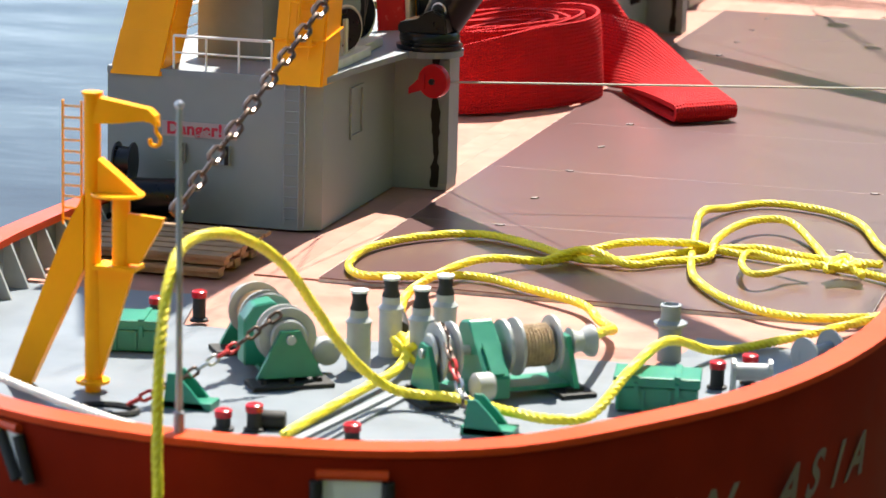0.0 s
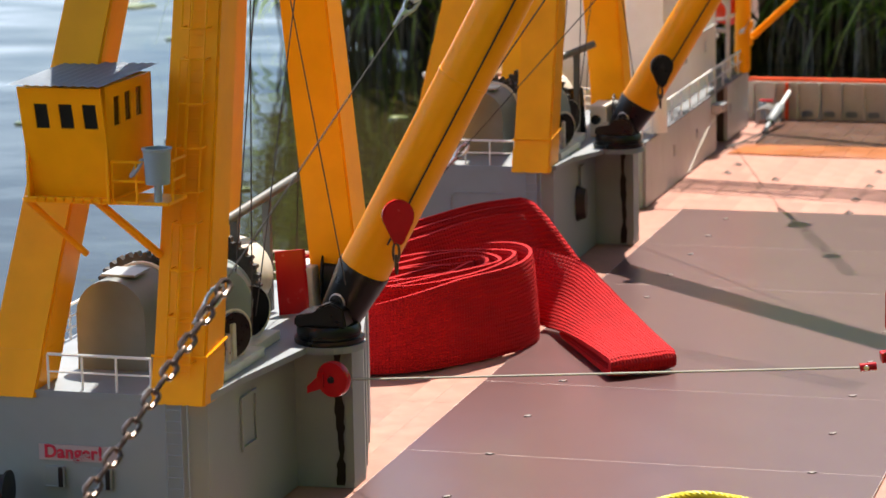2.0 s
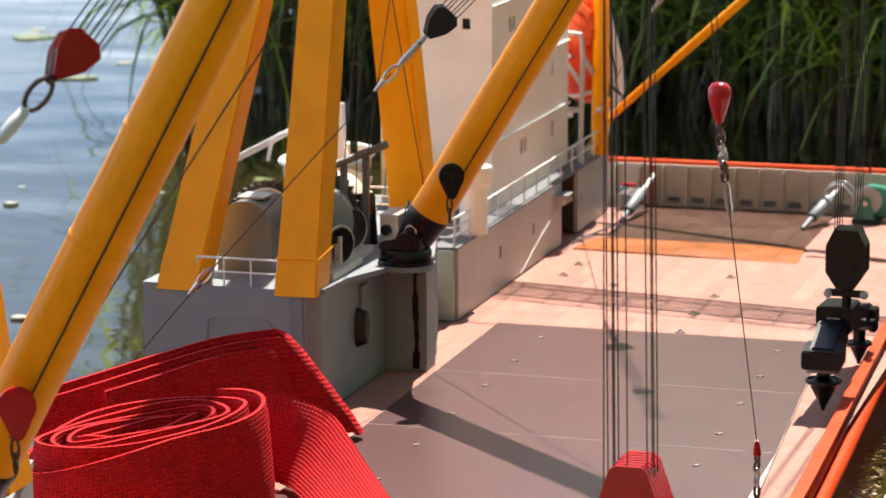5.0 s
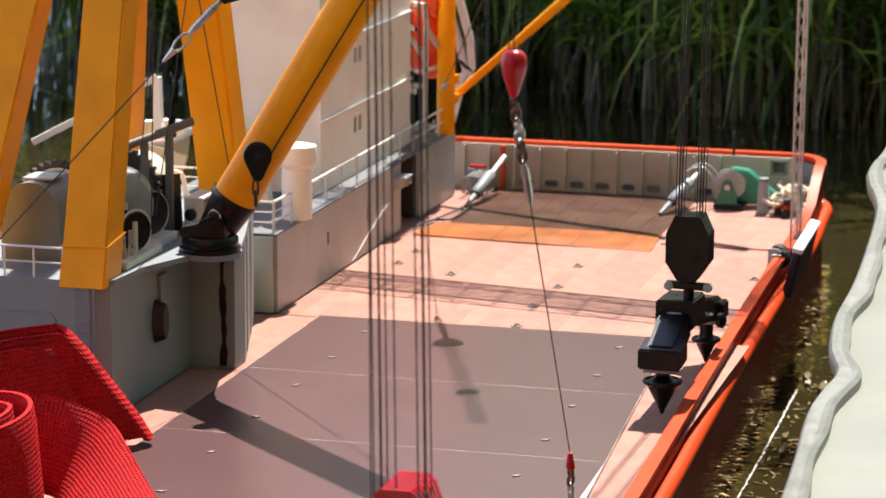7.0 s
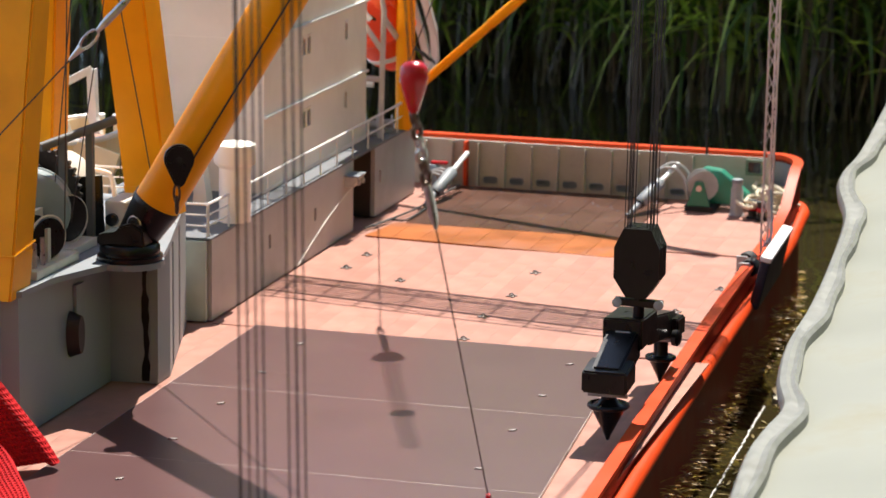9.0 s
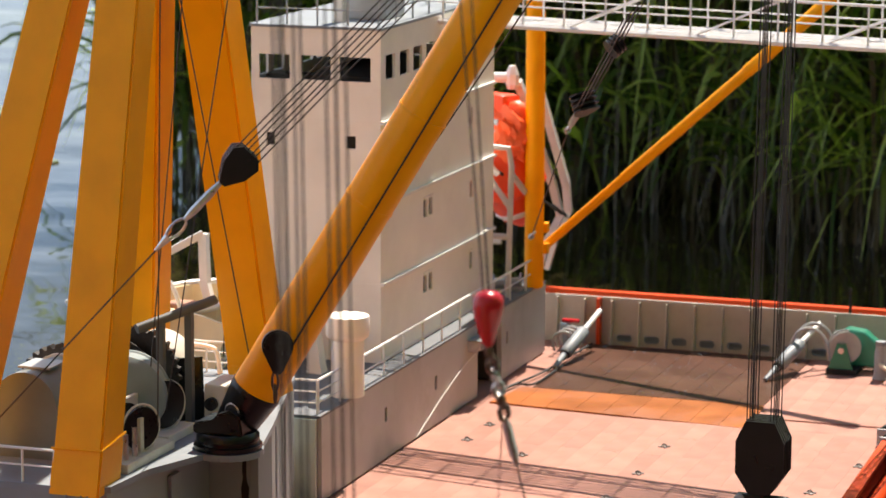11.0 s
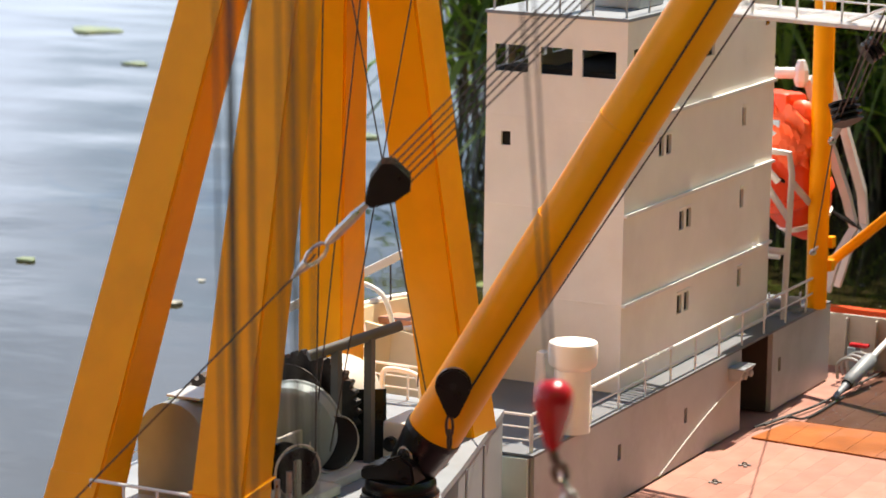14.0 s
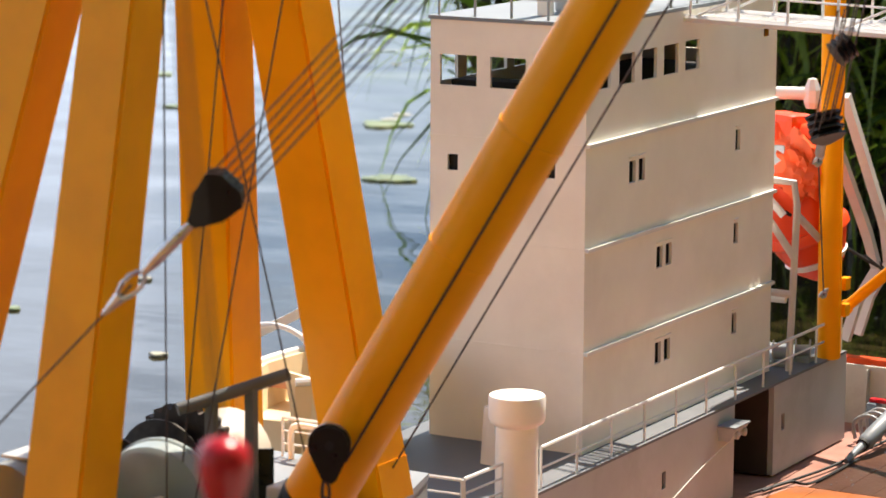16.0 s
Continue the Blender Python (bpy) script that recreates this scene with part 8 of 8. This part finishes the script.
for x, y in ((0.139, 0.225), (0.1413, 0.146), (0.1386, 0.0777), (0.1427, 0.0106), (0.003, 0.245), (0.002, 0.197), (0.279, 0.2157), (0.262, 0.135), (0.052, 0.168)):
    pe = thing("pad_eye", (x, y, 0.0), "small steel lashing eye on the wooden deck", "lashing eye", "lashing eyes")
    for g in (0, 90):
        part("lobe", box(B(), -0.0042, 0.0042, -0.0012, 0.0012, -0.0006, 0.0004, 0.0003, pose(x, y, 0, 0, 0, 28 + g)), PAD, pe)
    part("eye", tube(B(), [(x + 0.0017 * math.cos(a * math.pi / 5), y, 0.0003 + 0.0014 * math.sin(a * math.pi / 5)) for a in range(6)], 0.0006, 6), PAD, pe)

# ---------------------------------------------------------------- on the water
STRAW = leaf_material("floating straw", (0.30, 0.22, 0.10), (0.12, 0.08, 0.03), 0.1)
PALEL = leaf_material("pale floating leaves", (0.40, 0.38, 0.30), (0.2, 0.18, 0.10), 0.1)


def floating(name, count, place, lmin, lmax, wide, seed, material, label):
    rg2 = random.Random(seed)
    vs, fs = [], []
    for _ in range(count):
        x, y = place(rg2)
        l, a = rg2.uniform(lmin, lmax) / 2, rg2.uniform(0, math.pi)
        w = l * rg2.uniform(wide * 0.5, wide)
        d, s = Vector((math.cos(a), math.sin(a), 0)), Vector((-math.sin(a), math.cos(a), 0))
        o = Vector((x, y, WATER_Z + 0.0012))
        k = len(vs)
        vs += [tuple(o - d * l), tuple(o - d * l * 0.3 - s * w), tuple(o + d * l * 0.4 - s * w * 0.9), tuple(o + d * l), tuple(o + d * l * 0.4 + s * w * 0.9 + Vector((0, 0, 0.0008))), tuple(o - d * l * 0.3 + s * w)]
        fs.append((k, k + 1, k + 2, k + 3, k + 4, k + 5))
    me = bpy.data.meshes.new(name)
    me.from_pydata(vs, [], fs)
    me.materials.append(material)
    return tagged(new(name, me), label, "floating debris", kind="stuff")


floating("floating_straw", 620, lambda r: (CX + 0.225 + 0.012 + abs(r.gauss(0, 0.035)), r.uniform(-0.7, 0.55)), 0.003, 0.013, 0.22, 31, STRAW, "broken straw floating along the ship side")
floating("floating_specks", 260, lambda r: (r.uniform(-0.35, 1.3), r.uniform(0.60, 1.55)), 0.0015, 0.006, 0.7, 35, PALEL, "pale specks floating before the reeds")
floating("floating_leaves", 60, lambda r: (r.uniform(-2.4, -0.25), r.uniform(-0.4, 4.5)), 0.008, 0.035, 0.8, 32, PALEL, "pale leaves and specks floating on the pond")

LILY = mat("dull green floating leaf", (0.16, 0.20, 0.06), 0.35, var=0.25, scale=30, stain=(0.30, 0.25, 0.12), stain_amt=0.5, stain_scale=20)
FOAM = mat("pale dry floating leaf", (0.30, 0.285, 0.22), 0.6, var=0.15, scale=60, stain=(0.38, 0.32, 0.2), stain_amt=0.5, stain_scale=40)
rg4 = random.Random(41)
for x, y, w, m in ((-0.531, 0.266, 0.009, FOAM), (-1.012, 1.094, 0.008, FOAM), (-2.064, 2.557, 0.045, LILY), (-1.031, 0.907, 0.010, LILY), (-1.772, 2.235, 0.020, LILY), (-0.575, 1.030, 0.012, LILY),
                   (-0.588, 0.494, 0.009, LILY), (-1.417, 2.222, 0.035, LILY), (-1.150, 1.793, 0.032, LILY), (-0.793, 0.807, 0.008, FOAM)):
    wob = [1 + 0.18 * math.sin(3 * a * math.pi / 10 + x * 9) + rg4.uniform(-0.12, 0.12) for a in range(20)]
    lo = [(x + w * wob[a] * math.cos(a * math.pi / 10), y + w * 0.8 * wob[a] * math.sin(a * math.pi / 10), WATER_Z + 0.0006) for a in range(20)]
    hi = [(x + (px - x) * 0.96, y + (py - y) * 0.96, WATER_Z + 0.0022 + rg4.uniform(0, 0.0008)) for px, py, pz in lo]
    tagged(part("floating_leaf", loft(B(), lo, hi), m, None, base=(x, y, WATER_Z)), "pale curled leaf floating on the pond" if m is FOAM else "flat dull green leaf floating on the pond", "leaf", "floating leaves")

WEED = leaf_material("brown weed fringe", (0.34, 0.20, 0.08), (0.90, 0.68, 0.38), 0.40)
rg3 = random.Random(33)
vs, fs = [], []
for _ in range(2600):
    y = rg3.uniform(-0.75, 0.54)
    z = WATER_Z + 0.001 + (0.030 + 0.006 * math.sin(y * 37) + 0.004 * math.sin(y * 90)) * rg3.random() ** 1.3
    x = CX + half(y) + 0.0010
    out, l, w = rg3.uniform(0.003, 0.0105), rg3.uniform(-0.002, 0.002), rg3.uniform(0.0005, 0.0014)
    up = rg3.uniform(-0.0025, 0.0035)
    tilt = rg3.uniform(-0.8, 0.5) * w
    k = len(vs)
    vs += [(x, y - w * 0.6, z), (x, y + w * 0.6, z + tilt), (x + out * 0.6, y + w + l * 0.6, z + up * 0.7 + tilt), (x + out, y + l, z + up), (x + out * 0.6, y - w + l * 0.6, z + up * 0.7)]
    fs.append((k, k + 1, k + 2, k + 3, k + 4))
me = bpy.data.meshes.new("weed_fringe")
me.from_pydata(vs, [], fs)
me.materials.append(WEED)
tagged(new("weed_fringe", me), "brown weed growing along the hull waterline", "weed", kind="stuff")
ml = thing("mooring_line", (0.317, 0.0, WATER_Z), "thin frayed white line floating along the hull", "line")
way = spline([(0.3140, 0.215, WATER_Z + 0.0006), (0.3150, 0.16, WATER_Z + 0.0006), (0.3172, 0.06, WATER_Z + 0.0006), (0.3190, -0.06, WATER_Z + 0.0006), (0.3215, -0.25, WATER_Z + 0.0006), (0.3235, -0.50, WATER_Z + 0.0006)], 40)
way = [p + Vector((rg3.uniform(-0.0005, 0.0005), 0, 0)) for p in way]
part("line", tube(B(), way, 0.0007, 5, radii=[rg3.uniform(0.0002, 0.0011) for _ in way]), RAILW, ml, smooth=True)
for x, y, w, m, lab in ((0.3160, 0.255, 0.0050, STRAW, "pale crumpled leaf caught beside the hull"), (0.3200, 0.232, 0.0040, FOAM, "pale crumpled leaf caught beside the hull"), (0.3330, 0.225, 0.0060, STRAW, "orange brown leaf floating beside the hull"), (0.3270, 0.07, 0.0040, STRAW, "orange brown leaf floating beside the hull"), (0.3310, 0.03, 0.0045, STRAW, "orange brown leaf floating beside the hull")):
    wob = [1 + 0.25 * math.sin(2 * a * math.pi / 8 + x * 90) + rg4.uniform(-0.2, 0.2) for a in range(16)]
    lo = [(x + w * 0.75 * wob[a] * math.cos(a * math.pi / 8), y + w * 2.2 * wob[a] * math.sin(a * math.pi / 8), WATER_Z + 0.0006) for a in range(16)]
    hi = [(x + (px - x) * 0.9, y + (py - y) * 0.9, WATER_Z + 0.0026 + rg4.uniform(0, 0.002)) for px, py, pz in lo]
    tagged(part("floating_leaf", loft(B(), lo, hi), m, None, base=(x, y, WATER_Z)), lab, "leaf", "floating leaves")

# ---------------------------------------------------------------- deck planks
deck_ob = bpy.data.objects["deck"]
PLANK = mat("weathered red brown deck plank", (0.395, 0.188, 0.142), 0.5, spec=0.25, var=0.16, scale=50, bump=0.12, bump_scale=260, stain=(0.30, 0.11, 0.07), stain_amt=0.5, stain_scale=20, rand=0.11)
meshes = {}


def plank(x0, y0, w, l):
    key = (round(w, 4), round(l, 4))
    if key not in meshes:
        bm = box(B(), 0.00004, w - 0.00004, 0.00006, l - 0.00006, 0.0, 0.0010)
        me = bpy.data.meshes.new("plank")
        bm.to_mesh(me)
        bm.free()
        me.materials.append(PLANK)
        meshes[key] = me
    ob = new("plank", meshes[key])
    ob.location = (x0, y0, -0.0015)
    ob.parent = deck_ob


for i in range(22):
    y, x = 0.001, -0.032 + 0.0146 * i
    while y < 0.30:
        l = 0.10 if i % 2 or y > 0.01 else 0.05
        if y + l > 0.335:
            break
        plank(x, y, 0.0146, l)
        y += l
    if i % 2 == 0:
        plank(x, y, 0.0146, 0.05)
for x0, n, w in ((0.2880, 2, 0.0115), (-0.0365, 2, 0.0180)):
    for i in range(n):
        y = -1.176
        while y < -0.01:
            l = 0.235
            plank(x0 + i * w, y, w, l)
            y += l
for i in range(8):
    for k in range(3):
        plank(0.183 + 0.0135 * i, 0.335 + 0.066 * k, 0.0135, 0.066)
